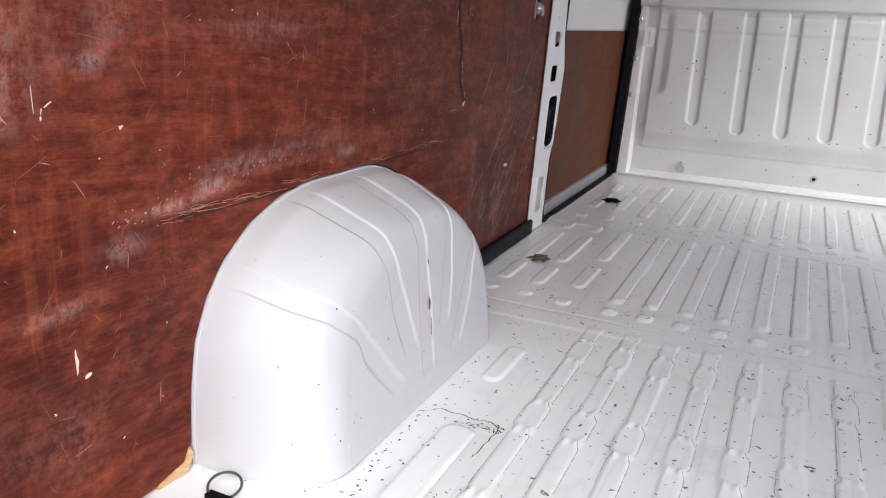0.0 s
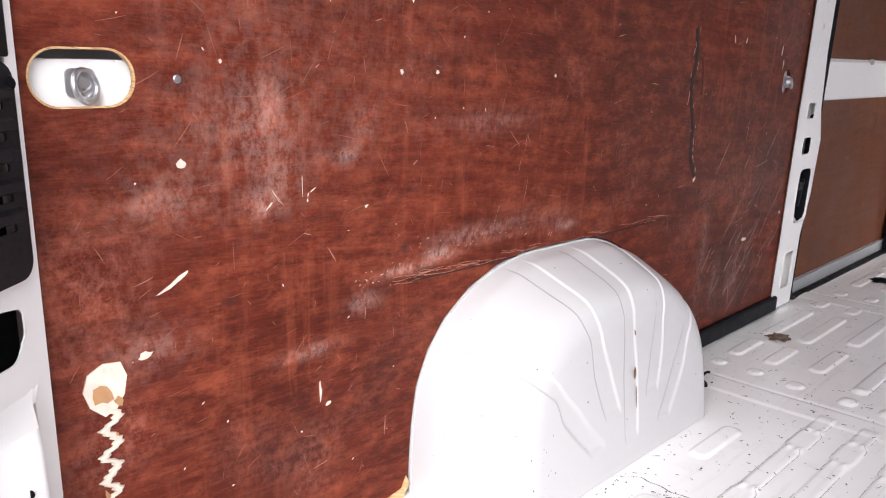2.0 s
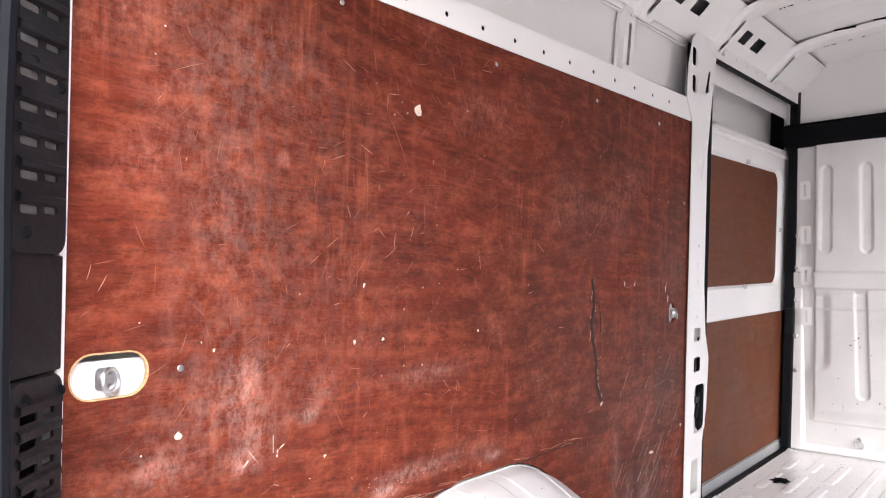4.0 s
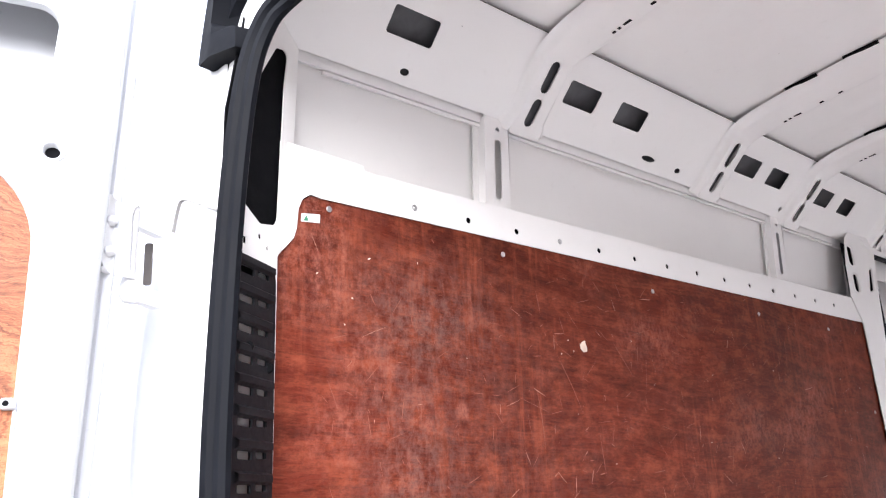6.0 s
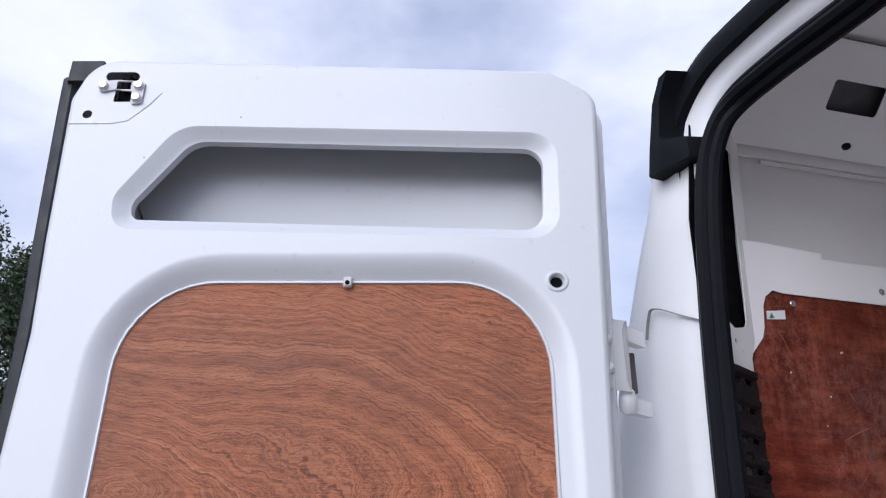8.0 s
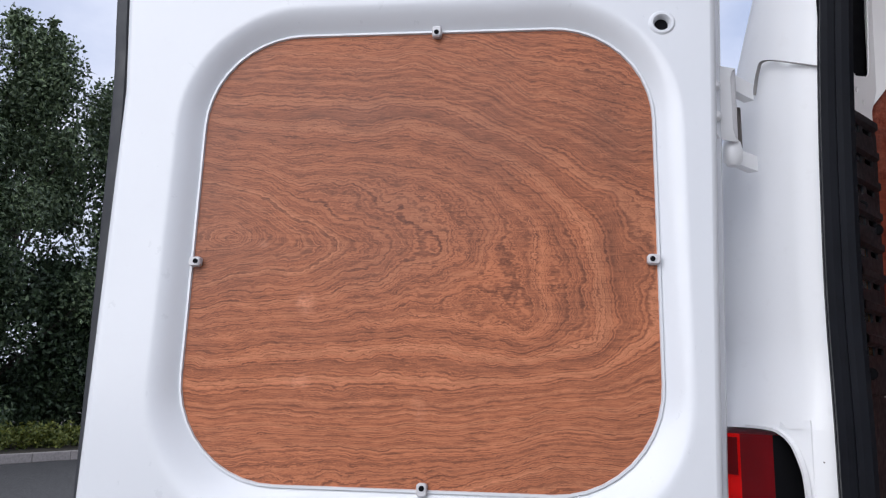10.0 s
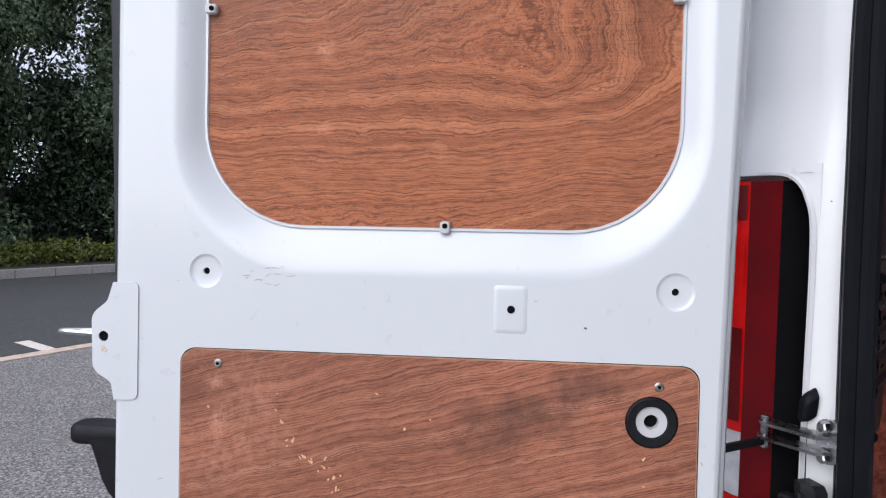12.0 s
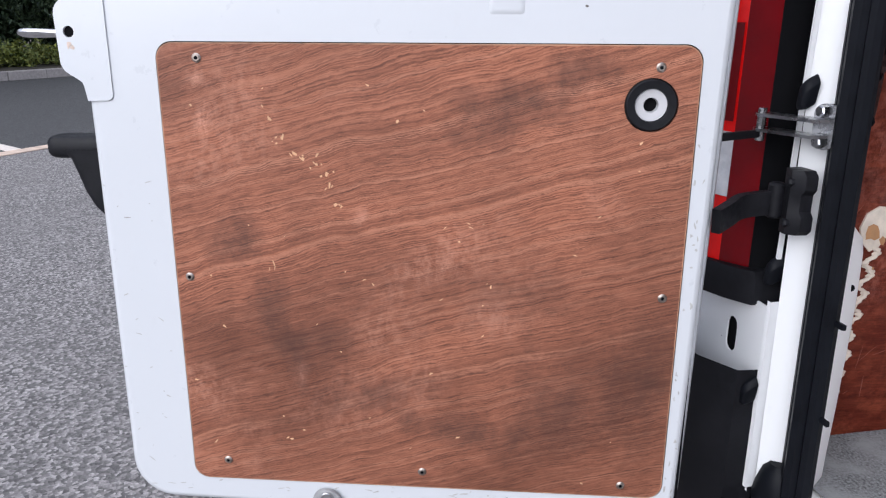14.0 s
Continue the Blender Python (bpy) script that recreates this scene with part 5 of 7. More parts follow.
def bow_rows(y):
    """The bow from the top of the slope, round the corner and across the roof."""
    p0, p1, p2 = on_cove(0, 0.166, 0), Vector((-0.694, 0, 2.443)), Vector((-0.60, 0, roof_z(-0.60) - 0.016))
    n0, n1 = Vector((CV_N.x, 0, CV_N.y)), Vector((0, 0, -1))
    stations = [(p0 * (1 - t) ** 2 + p1 * (2 * t * (1 - t)) + p2 * t * t, (n0 * (1 - t) + n1 * t).normalized(), t) for t in np.linspace(0, 1, 9).tolist()]
    stations += [(Vector((x, 0, roof_z(x) - 0.016)), n1, 1.0) for x in np.linspace(-0.56, 0.70, 24).tolist()]
    rows = []
    for k in range(len(COVE_SIDE)):
        (a, c), (d, e) = COVE_SIDE[k], ROOF_SIDE[k]
        rows.append([p + Vector((0, y + a + (d - a) * t, 0)) + n * (c + (e - c) * t) for p, n, t in stations])
    return rows


# Dark sheets behind the holes and slots; the hollow's shade is their colour.
M_SHADE = simple("hole_shade", (0.085, 0.085, 0.09), 0.5)
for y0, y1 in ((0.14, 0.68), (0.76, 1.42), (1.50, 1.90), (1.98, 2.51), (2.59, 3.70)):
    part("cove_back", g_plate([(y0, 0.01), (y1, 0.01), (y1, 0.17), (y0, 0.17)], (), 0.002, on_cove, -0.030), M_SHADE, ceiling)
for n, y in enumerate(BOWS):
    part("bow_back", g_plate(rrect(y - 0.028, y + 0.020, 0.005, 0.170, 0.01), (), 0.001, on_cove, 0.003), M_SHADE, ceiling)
    holes = [slot(y - 0.004, 0.022, y - 0.004, 0.062, 0.013), slot(y - 0.004, 0.102, y - 0.004, 0.150, 0.013)]
    b = part("roof_bow", g_plate(rpoly([(y - 0.052, -0.014, 0.012), (y + 0.052, -0.014, 0.012), (y + 0.037, 0.028, 0.02), (y + 0.037, 0.166, 0.0), (y - 0.037, 0.166, 0.0), (y - 0.037, 0.028, 0.02)], 5), holes, 0.002, on_cove, 0.020), M_IN, ceiling, "white pressed roof bow with slotted holes")
    for s in (-1, 1):
        part("bow_web", g_loft([[on_cove(y + s * (d + flare), bb, c) for bb, flare in ((-0.012, 0.014), (0.005, 0.009), (0.022, 0.002), (0.05, 0.0), (0.12, 0.0), (0.166, 0.0))] for d, c in ((0.0365, 0.0202), (0.041, 0.0185), (0.045, 0.013), (0.049, 0.005), (0.054, 0.0015), (0.060, 0.0))], False), M_IN, b)
    part("bow_channel", g_loft(bow_rows(y), False), M_IN, b)
    # Dark boxes and strips stand for the shade in the bow's openings.
    for x, w in ((-0.610, 0.008), (-0.594, 0.005), (-0.573, 0.014), (-0.506, 0.008), (-0.456, 0.008), (-0.312, 0.008), (-0.262, 0.008), (-0.10, 0.008), (-0.05, 0.008), (0.1, 0.008), (0.3, 0.008)):
        p = on_roof(x, y + 0.060, 0.0214)
        part("bow_hole_shade", g_box(-w * 0.75, w * 0.75, -0.004, 0.004, -0.001, 0.0008, 0.0005, lambda a, bb, c: p + Vector((a, bb, -c))), M_DARK, b)
    for x in (-0.503, -0.353, -0.203, -0.053, 0.097, 0.247, 0.397, 0.547):
        p = on_roof(x, y - 0.048, 0.001)
        part("bow_gap_shade", g_loft([[p + Vector((a, bb, -c)) for a in (-0.042, -0.034, 0.034, 0.042)] for bb, c in ((-0.0035, -0.006), (-0.003, 0.0), (0.003, 0.0012))], False), M_DARK, b)
part("roof_outer", g_loft([[(x, y, 2.527 - drop + 0.03 * (1 - (x / 0.8) ** 2)) for x in np.linspace(-0.76, 0.76, 9)] for y, drop in ((0.125, 0.12), (0.22, 0.075), (0.4, 0.03), (0.7, 0.0), (4.3, 0.0))], False), M_BODY, ceiling)
part("roof_edge", g_loft([[(-0.86, y, 2.36 - drop * 0.2), (-0.81, y, 2.44 - drop * 0.5), (-0.76, y, 2.527 - drop)] for y, drop in ((0.125, 0.12), (0.22, 0.075), (0.4, 0.03), (0.7, 0.0), (4.3, 0.0))], False), M_BODY, ceiling)
part("roof_edge", g_loft([[(0.89, y, 2.36), (0.81, y, 2.44), (0.76, y, 2.527)] for y in (0.4, 4.3)], False), M_BODY, ceiling)
part("cable_clip", g_join(g_torus((-0.60, 0.375, 2.47), (0.2, 0.5, 1), 0.016, 0.004, 16, 6), g_sweep([(-0.66, 0.30, 2.452), (-0.655, 0.25, 2.452), (-0.69, 0.25, 2.43)], [(0.001, 0), (0, 0.001), (-0.001, 0), (0, -0.001)], (0, 0, 1))), M_IN, ceiling)

# ---- rear opening ----
rear_frame = holder("rear_frame", (-0.85, 0, 0.45), "white rear door frame of the van with black rubber seal", "door frame", kind="structure")
SEAL_KEYS = [(-0.785, -0.005, 0.55), (-0.790, -0.005, 0.9), (-0.793, -0.005, 1.3), (-0.794, -0.003, 1.455), (-0.796, 0.0, 1.65), (-0.793, 0.012, 1.92), (-0.786, 0.028, 2.12), (-0.770, 0.048, 2.235), (-0.722, 0.068, 2.297),
             (-0.62, 0.084, 2.310), (-0.45, 0.098, 2.300), (-0.25, 0.108, 2.296), (0.0, 0.112, 2.295)]
half_seal = smooth_path(SEAL_KEYS, 8)
SEAL = half_seal + [Vector((-p.x, p.y, p.z)) for p in reversed(half_seal[:-1])]


def outward(i, path):
    a, b = path[max(i - 1, 0)], path[min(i + 1, len(path) - 1)]
    d = (b - a)
    return Vector((-d.z, 0, d.x)).normalized()


def frame_width(p):
    if p.z < 1.80:
        return 0.215 + 0.035 * min(1.0, max(0.0, (p.z - 1.46) / 0.2))
    if p.z < 2.15:
        return 0.25 - 0.12 * (p.z - 1.80) / 0.35
    return 0.13 - 0.02 * min(1.0, max(0.0, (0.78 - abs(p.x)) / 0.10))


FRAME_PROF = [(0.0, 0.012), (0.06, 0.0), (0.12, -0.020), (0.22, -0.034), (0.36, -0.038), (0.40, -0.050), (0.58, -0.056), (0.64, -0.068), (0.90, -0.072), (0.98, -0.055), (1.02, 0.0), (1.03, 0.12)]


def shallow(p):
    return 1.0 - 0.4 * min(1.0, max(0.0, (p.z - 1.46) / 0.1)) - 0.15 * min(1.0, max(0.0, (p.z - 1.85) / 0.3))


def frame_rows(test, lo, hi):
    rows = []
    for i, p in enumerate(SEAL):
        if test(p):
            n, w = outward(i, SEAL), frame_width(p)
            rows.append([p + n * (w * o) + Vector((0, dy * shallow(p), 0)) for o, dy in FRAME_PROF[lo:hi]])
    return rows


part("jamb", g_loft(frame_rows(lambda p: p.z > 1.454, 0, 12), False), M_BODY, rear_frame, "white painted door jamb", 70)
part("jamb", g_loft([row[:3] + [row[2] * 0.42 + row[3] * 0.58] for row in frame_rows(lambda p: p.x < 0 and p.z < 1.456, 0, 4)], False), M_BODY, rear_frame)
part("jamb", g_loft([[p for p in row] for row in frame_rows(lambda p: p.x < 0 and p.z < 0.70, 3, 12)], False), M_BODY, rear_frame)
seam = [Vector((-0.800, 0.006, 1.938)), Vector((-0.838, -0.012, 1.960)), Vector((-0.885, -0.022, 1.984)), Vector((-0.898, -0.025, 1.972)), Vector((-0.906, -0.028, 1.938))]
M_SEAM = simple("dusty_seam", (0.22, 0.21, 0.20), 0.8)
part("jamb_seam", g_sweep(smooth_path(seam, 5), [(-0.0011, -0.004), (0, 0.0010), (0.0011, -0.004)], (0, -1, 0)), M_SEAM, rear_frame, "dusty seam across the jamb")
# The seal: three lobes carried round the opening.
lobes = []
for cx, cw, r in ((0.036, 0.000, 0.010), (0.020, 0.008, 0.012), (0.004, 0.002, 0.010)):
    prof = [(cx + r * math.cos(a), cw + r * 1.2 * math.sin(a)) for a in np.linspace(0, 2 * math.pi, 9)[:-1]]
    lobes.append(g_sweep([p + Vector((0, -0.004, 0)) for p in SEAL], prof, (0, -1, 0)))
part("rubber_seal", g_join(*lobes), M_RUBBER, rear_frame, "black rubber seal round the opening")
# Black weather strip along the header with its end cap.
strip_path = []
for i, p in enumerate(SEAL):
    if p.z > 2.235:
        strip_path.append(p + outward(i, SEAL) * (frame_width(p) * 0.60) + Vector((0, -0.034, 0)))
part("header_strip", g_sweep(strip_path, [(-0.020, -0.01), (-0.020, 0.006), (0.0, 0.012), (0.020, 0.006), (0.020, -0.01)], (0, -1, 0)), M_RUBBER, rear_frame, "black weather strip over the opening")
part("strip_cap", g_join(g_loft([[Vector((x, y, z)) for x, y in ((a, 0.03), (a + 0.006, -0.014), (min(a + 0.04, b - 0.012), -0.012), (b - 0.008, 0.010), (b, 0.05))] for z, a, b in
                                 ((2.208, -0.862, -0.768), (2.214, -0.866, -0.766), (2.246, -0.858, -0.768), (2.258, -0.855, -0.788), (2.268, -0.852, -0.806), (2.335, -0.830, -0.792), (2.370, -0.80, -0.760))], True, True, True)), M_RUBBER, rear_frame, "black rubber end cap")
# Inner face of the rear pillar: white pressing with openings.
big_hole = rpoly([(0.010, 1.975, 0.02), (0.10, 1.938, 0.02), (0.155, 1.950, 0.02), (0.168, 2.20, 0.02), (0.178, 2.270, 0.02), (0.140, 2.262, 0.02), (0.085, 2.18, 0.03)], 5)
vent_hole = rrect(0.008, 0.138, 1.105, 1.872, 0.02)
low_hole = rpoly([(0.075, 1.082, 0.012), (0.118, 1.074, 0.012), (0.120, 1.045, 0.012), (0.098, 1.016, 0.02), (0.058, 1.018, 0.012), (0.056, 1.055, 0.012)], 5)
small = [circ(0.05, 1.925, 0.004, 8), rrect(0.050, 0.060, 1.895, 1.907, 0.001), circ(0.10, 1.918, 0.005, 8), circ(0.125, 1.905, 0.004, 8), circ(0.085, 0.93, 0.005, 8)]
part("pillar_face", g_plate([(0.004, 0.555), (0.158, 0.555), (0.158, 1.90), (0.20, 1.96), (0.21, 2.11), (0.225, 2.30), (0.15, 2.33), (0.055, 2.22), (0.004, 1.95)], [big_hole, vent_hole, low_hole, *small], 0.002, on_trim, 0.0), M_IN, rear_frame, "white inner face of the rear pillar")
# Dark sheets close the openings and stand for the shade inside the pillar.
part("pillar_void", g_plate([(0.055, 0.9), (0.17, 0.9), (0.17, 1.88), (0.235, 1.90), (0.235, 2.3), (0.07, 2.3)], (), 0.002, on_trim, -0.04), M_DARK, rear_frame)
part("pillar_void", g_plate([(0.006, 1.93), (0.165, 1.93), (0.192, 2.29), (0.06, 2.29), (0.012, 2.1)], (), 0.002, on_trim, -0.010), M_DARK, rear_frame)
vents = holder("pillar_vent", on_trim(0.08, 1.09, 0), "black plastic louvred vent cover on the rear pillar", "vent cover")


def vent(z0, z1, rows, zr0, pitch, parent):
    holes = []
    for k in range(rows):
        z = zr0 + pitch * k
        holes += [rrect(0.022, 0.066, z, z + 0.011, 0.003, 2), rrect(0.078, 0.112, z + 0.003, z + 0.012, 0.003, 2)]
    body = part("cover", g_plate(rrect(-0.001, 0.134, z0, z1, 0.022), holes, 0.003, on_trim, 0.010), M_PLASTIC, parent)
    for k in range(rows):
        z = zr0 + pitch * k
        part("louvre", g_loft([[on_trim(a, z + dz, c) for a in (0.014, 0.122)] for dz, c in ((0.012, 0.010), (0.015, 0.016), (0.024, 0.016), (0.028, 0.010))], False), M_PLASTIC, body)
    part("rim", g_loft([[on_trim(a, z, c) for a, z in rrect(-0.001 - e, 0.134 + e, z0 - e, z1 + e, 0.022)] for e, c in ((0.0, 0.010), (0.002, 0.006), (0.002, -0.006))], True), M_PLASTIC, body)
    return body


vent(1.500, 1.872, 8, 1.548, 0.0425, vents)
part("blank_cover", g_plate(rrect(0.0, 0.140, 1.345, 1.498, 0.004), (), 0.003, on_trim, 0.004), M_PLASTIC, vents)
vent(1.108, 1.340, 5, 1.160, 0.032, vents)
part("vent_backing", g_plate([(0.074, 1.50), (0.12, 1.50), (0.12, 1.86), (0.074, 1.86)], (), 0.002, on_trim, -0.020), M_IN, vents)
for a, z in ((0.035, 1.318), (0.035, 1.525), (0.05, 1.742), (0.115, 1.72), (0.125, 1.318), (0.03, 1.115)):
    p = on_trim(a, z, 0.010)
    part("screw", g_cyl(p, p + Vector((0.002, -0.002, 0)), 0.008, 10, 0.006), M_DARK, vents)
part("corner_mat", g_box(-0.946, -0.70, 0.06, 0.60, FLOOR + 0.004, FLOOR + 0.0065, 0.001), M_MAT, load_floor, "grey speckled floor covering")

# Tail lamp in its black pocket.
part("lamp_pocket", g_loft([[(-0.832, -0.026, z), (-0.826, 0.02, z), (-0.90, 0.03, z), (-1.0, 0.02, z)] for z in (0.84, 1.465)], False), M_DARK, rear_frame)
part("pocket_lip", g_sweep(smooth_path([(-0.838, -0.037, 0.92), (-0.832, -0.038, 1.15), (-0.828, -0.038, 1.36), (-0.836, -0.042, 1.42), (-0.862, -0.046, 1.448), (-0.90, -0.056, 1.455), (-0.99, -0.068, 1.455)], 5),
                           [(-0.0025, -0.004), (0.0025, -0.004), (0.002, 0.002), (-0.002, 0.002)], (0, -1, 0)), M_BODY, rear_frame)
corner_fill = [(-0.829, 1.34), (-0.832, 1.38), (-0.839, 1.420), (-0.860, 1.446), (-0.90, 1.456), (-0.90, 1.466), (-0.826, 1.466), (-0.826, 1.34)]
part("pocket_corner", g_plate(corner_fill, (), 0.002, lambda a, b, c: Vector((a, -0.0305 - c + 0.65 * max(a + 0.828, -0.014) + 0.1 * min(a + 0.842, 0.0), b)), 0.0), M_BODY, rear_frame)
lamp = holder("tail_light", (-0.95, -0.03, 0.84), "red van tail light with a clear lower section", "tail light")


def lens_rows(z0, z1, xs, n=6, top=0.0):
    rows = []
    for k in range(n + 1):
        z = z0 + (z1 - z0) * k / n
        rows.append([(x + 0.012 * (z - 1.1), y, z) for x, y in xs])
    return g_loft(rows, False)


inner_xs = [(-0.872, 0.03), (-0.878, -0.036), (-0.884, -0.048), (-0.903, -0.060), (-0.924, -0.0715)]
outer_xs = [(-0.924, -0.0715), (-0.935, -0.076), (-0.965, -0.084), (-0.995, -0.078), (-1.02, -0.05), (-1.028, 0.02)]
part("housing", lens_rows(0.888, 1.445, inner_xs[:3]), M_DARK, lamp, "black plastic housing side")
part("side_lens", lens_rows(0.888, 1.445, inner_xs[2:]), M_DKRED, lamp, "dark red side of the lens")
part("stop_lens", lens_rows(1.085, 1.445, outer_xs), M_RED, lamp, "red lens")
part("reverse_lens", lens_rows(0.99, 1.085, [(x, y + 0.002) for x, y in outer_xs]), M_CLEAR, lamp, "clear reversing section")
part("fog_lens", lens_rows(0.888, 0.99, outer_xs), M_RED, lamp, "red lower lens")
part("lamp_cap", g_loft([[(x + 0.004, y, z) for x, y in inner_xs + outer_xs[1:]] for z in (1.445,)] + [[(x * 0.995, y * 0.3, 1.456) for x, y in inner_xs + outer_xs[1:]]], False), M_DKRED, lamp)
# Dark red bands: dimmer zones between the bulbs, put into the lens colour.
for z0, z1 in ((1.10, 1.235), (1.39, 1.44)):
    part("lens_dim_band", lens_rows(z0, z1, [(-0.926, -0.0745), (-0.936, -0.0785), (-0.962, -0.0860)], 2), M_DKRED, lamp)
part("lamp_base", g_loft([[(x + d, y - 0.006, z) for x, y in ((-0.855, 0.02), (-0.860, -0.045), (-0.895, -0.066), (-0.955, -0.088), (-1.03, -0.05))] for z, d in ((0.842, -0.004), (0.846, 0.0), (0.880, 0.0), (0.892, -0.008), (0.893, -0.03))], False), M_PLASTIC, lamp, "black plastic foot")
part("lamp_reflector", lens_rows(1.27, 1.37, [(-0.927, -0.0750), (-0.938, -0.0792), (-0.965, -0.0865)], 2), M_RED, lamp)
part("corner_return", g_loft([[(-0.8285, -0.028, z), (-0.8275, -0.0455, z), (-0.834, -0.0465, z)] for z in (0.56, 0.86)], False), M_BODY, rear_frame)
# Below the lamp: white corner with a slot, black bumper corner.
part("corner_panel", g_plate([(-1.03, 0.68), (-0.828, 0.68), (-0.828, 0.85), (-1.03, 0.85)], [slot(-0.912, 0.762, -0.912, 0.793, 0.013)], 0.003, lambda a, b, c: Vector((a, -0.045 - c, b)), 0.0), M_BODY, rear_frame)
# Dark sheet so that the slot reads as an unlit hole.
part("slot_backing", g_plate(rrect(-0.95, -0.87, 0.73, 0.83, 0.01), (), 0.002, lambda a, b, c: Vector((a, -0.038 - c, b)), 0.0), M_DARK, rear_frame)
foot_rows = []
for z, e, c in ((0.553, 0.096, 0.037), (0.60, 0.092, 0.036), (0.68, 0.085, 0.036), (0.78, 0.077, 0.035), (0.86, 0.071, 0.034), (0.93, 0.074, 0.031), (0.950, 0.078, 0.027), (0.964, 0.100, 0.010), (0.978, 0.120, 0.000)):
    foot_rows.append([on_trim(a, z, d) for a, d in ((-0.012, -0.004), (0.004, 0.004), (e * 0.5, c * 0.55), (e - 0.006, c - 0.001), (e, c), (e + 0.006, c - 0.003), (e + 0.012, c * 0.6), (e + 0.020, -0.004))])
part("pillar_foot", g_loft(foot_rows, False), M_IN, rear_frame, "white pressed foot of the rear pillar")
q = on_trim(0.052, 0.885, 0.0245)
part("foot_hole", g_cyl(q, q + Vector((0.001, -0.001, 0)), 0.005, 10), M_DARK, rear_frame)
for z in (0.855, 0.715):
    part("seal_tab", g_box(-0.752, -0.728, -0.010, -0.004, z, z + 0.008, 0.001), M_RUBBER, rear_frame)
bumper = holder("rear_bumper", (-0.9, -0.08, 0.3), "black plastic rear bumper below the door frame", "bumper")
part("corner_cap", g_loft([[(x, y, z) for x, y in ((-0.835, -0.03), (-0.84, -0.075), (-0.90, -0.105), (-1.02, -0.11), (-1.05, 0.0))] for z in (0.30, 0.32, 0.72, 0.74, 0.752)], False), M_PLASTIC, bumper)
part("beam", g_box(-0.832, 0.84, -0.11, -0.05, 0.30, 0.505, 0.012), M_PLASTIC, bumper)
part("step_tread", g_box(-0.80, 0.80, -0.112, -0.066, 0.503, 0.509, 0.002), M_RUBBER, bumper)
for x, y, z in ((-0.843, -0.030, 0.905), (-0.838, -0.048, 0.722), (-0.824, -0.030, 1.152)):
    part("rubber_stop", g_loft([[(x + a * e, y - d, z + b * e - 0.010 * d / 0.02) for a, b in rpoly([(-0.010, -0.022, 0.005), (0.007, -0.018, 0.006), (0.012, 0.010, 0.006), (0.004, 0.022, 0.005), (-0.006, 0.016, 0.005)], 3)] for d, e in ((0.0, 1.0), (0.010, 1.0), (0.016, 0.85), (0.019, 0.55))], True, True, True), M_RUBBER, rear_frame, "black rubber door stop")
part("seal_boot", g_loft([[(-0.800 + 0.030 * e * math.cos(a), -0.016 + 0.024 * e * math.sin(a), z) for a in np.linspace(0, 2 * math.pi, 13)[:-1]] for z, e in ((0.540, 1.15), (0.560, 1.25), (0.585, 1.05), (0.605, 0.80), (0.615, 0.45))], True, True, True), M_RUBBER, rear_frame, "black rubber boot at the foot of the seal")

M_DULL = simple("dull_steel", (0.42, 0.42, 0.43), 0.27, 1.0, 0.3, 60)
# Door check strap: steel bracket and black arm.
check = holder("door_check", (-0.82, -0.03, 1.10), "steel check strap bracket bolted to the door jamb", "door check")
for dz in (0.012, -0.008):
    part("bracket_plate", g_loft([[(x, y, 1.104 + dz + t) for x, y in ((-0.778, -0.036), (-0.782, -0.058), (-0.856, -0.085), (-0.872, -0.078), (-0.87, -0.060), (-0.80, -0.034))] for t in (0.0, 0.004)], True, True, True), M_DULL, check)
part("bracket_back", g_plate(rrect(-0.806, -0.780, 1.080, 1.138, 0.012), (), 0.004, lambda a, b, c: Vector((a, -0.034 - c + 0.6 * (a + 0.80), b)), 0.0), M_DULL, check)
for z in (1.129, 1.090):
    part("bolt", g_cyl((-0.793, -0.030, z), (-0.791, -0.043, z), 0.008, 6, None, 0.002), M_DULL, check)
part("pin", g_cyl((-0.864, -0.072, 1.082), (-0.864, -0.072, 1.126), 0.006, 10, None, 0.001), M_DULL, check)
arm0, arm1 = Vector((-0.864, -0.072, 1.092)), on_door(0.09, 1.095, -0.03)
part("arm", g_sweep([arm0, arm0 * 0.5 + arm1 * 0.5, arm1], [(-0.003, -0.005), (0.003, -0.005), (0.003, 0.005), (-0.003, 0.005)], (0, 0, 1)), M_PLASTIC, check, "black check arm")

# Lower hinge, black.
def black_hinge(z, label):
    h = part("hinge", g_loft([[(x, y, z + dz) for x, y in ((-0.784 + e * 0.6, -0.034), (-0.786 + e * 0.6, -0.050), (-0.802, -0.060), (-0.820, -0.056), (-0.822, -0.034))] for dz, e in ((-0.043, -0.012), (-0.036, 0.0), (-0.018, 0.0), (-0.011, -0.010), (0.011, -0.010), (0.018, 0.0), (0.036, 0.0), (0.043, -0.012))], True, True, True), M_PLASTIC, rear_door, label)
    part("knuckle", g_cyl((-0.826, -0.062, z - 0.026), (-0.826, -0.062, z + 0.022), 0.011, 14, None, 0.003), M_PLASTIC, h)
    e0, e1 = Vector((-0.828, -0.066, z - 0.005)), on_door(0.05, z - 0.018, -0.030)
    path = smooth_path([e0, e0 * 0.7 + e1 * 0.3 + Vector((-0.012, -0.012, 0)), e0 * 0.3 + e1 * 0.7 + Vector((-0.010, 0, 0)), e1], 4)
    part("strap", g_sweep(path, [(-0.006, -0.016), (0.006, -0.016), (0.006, 0.016), (-0.006, 0.016)], (0, 0, 1)), M_PLASTIC, h)
    for dz in (0.034, -0.034):
        part("bolt", g_cyl((-0.802, -0.055, z + dz * 0.8), (-0.803, -0.064, z + dz * 0.8), 0.006, 6, None, 0.002), M_PLASTIC, h)


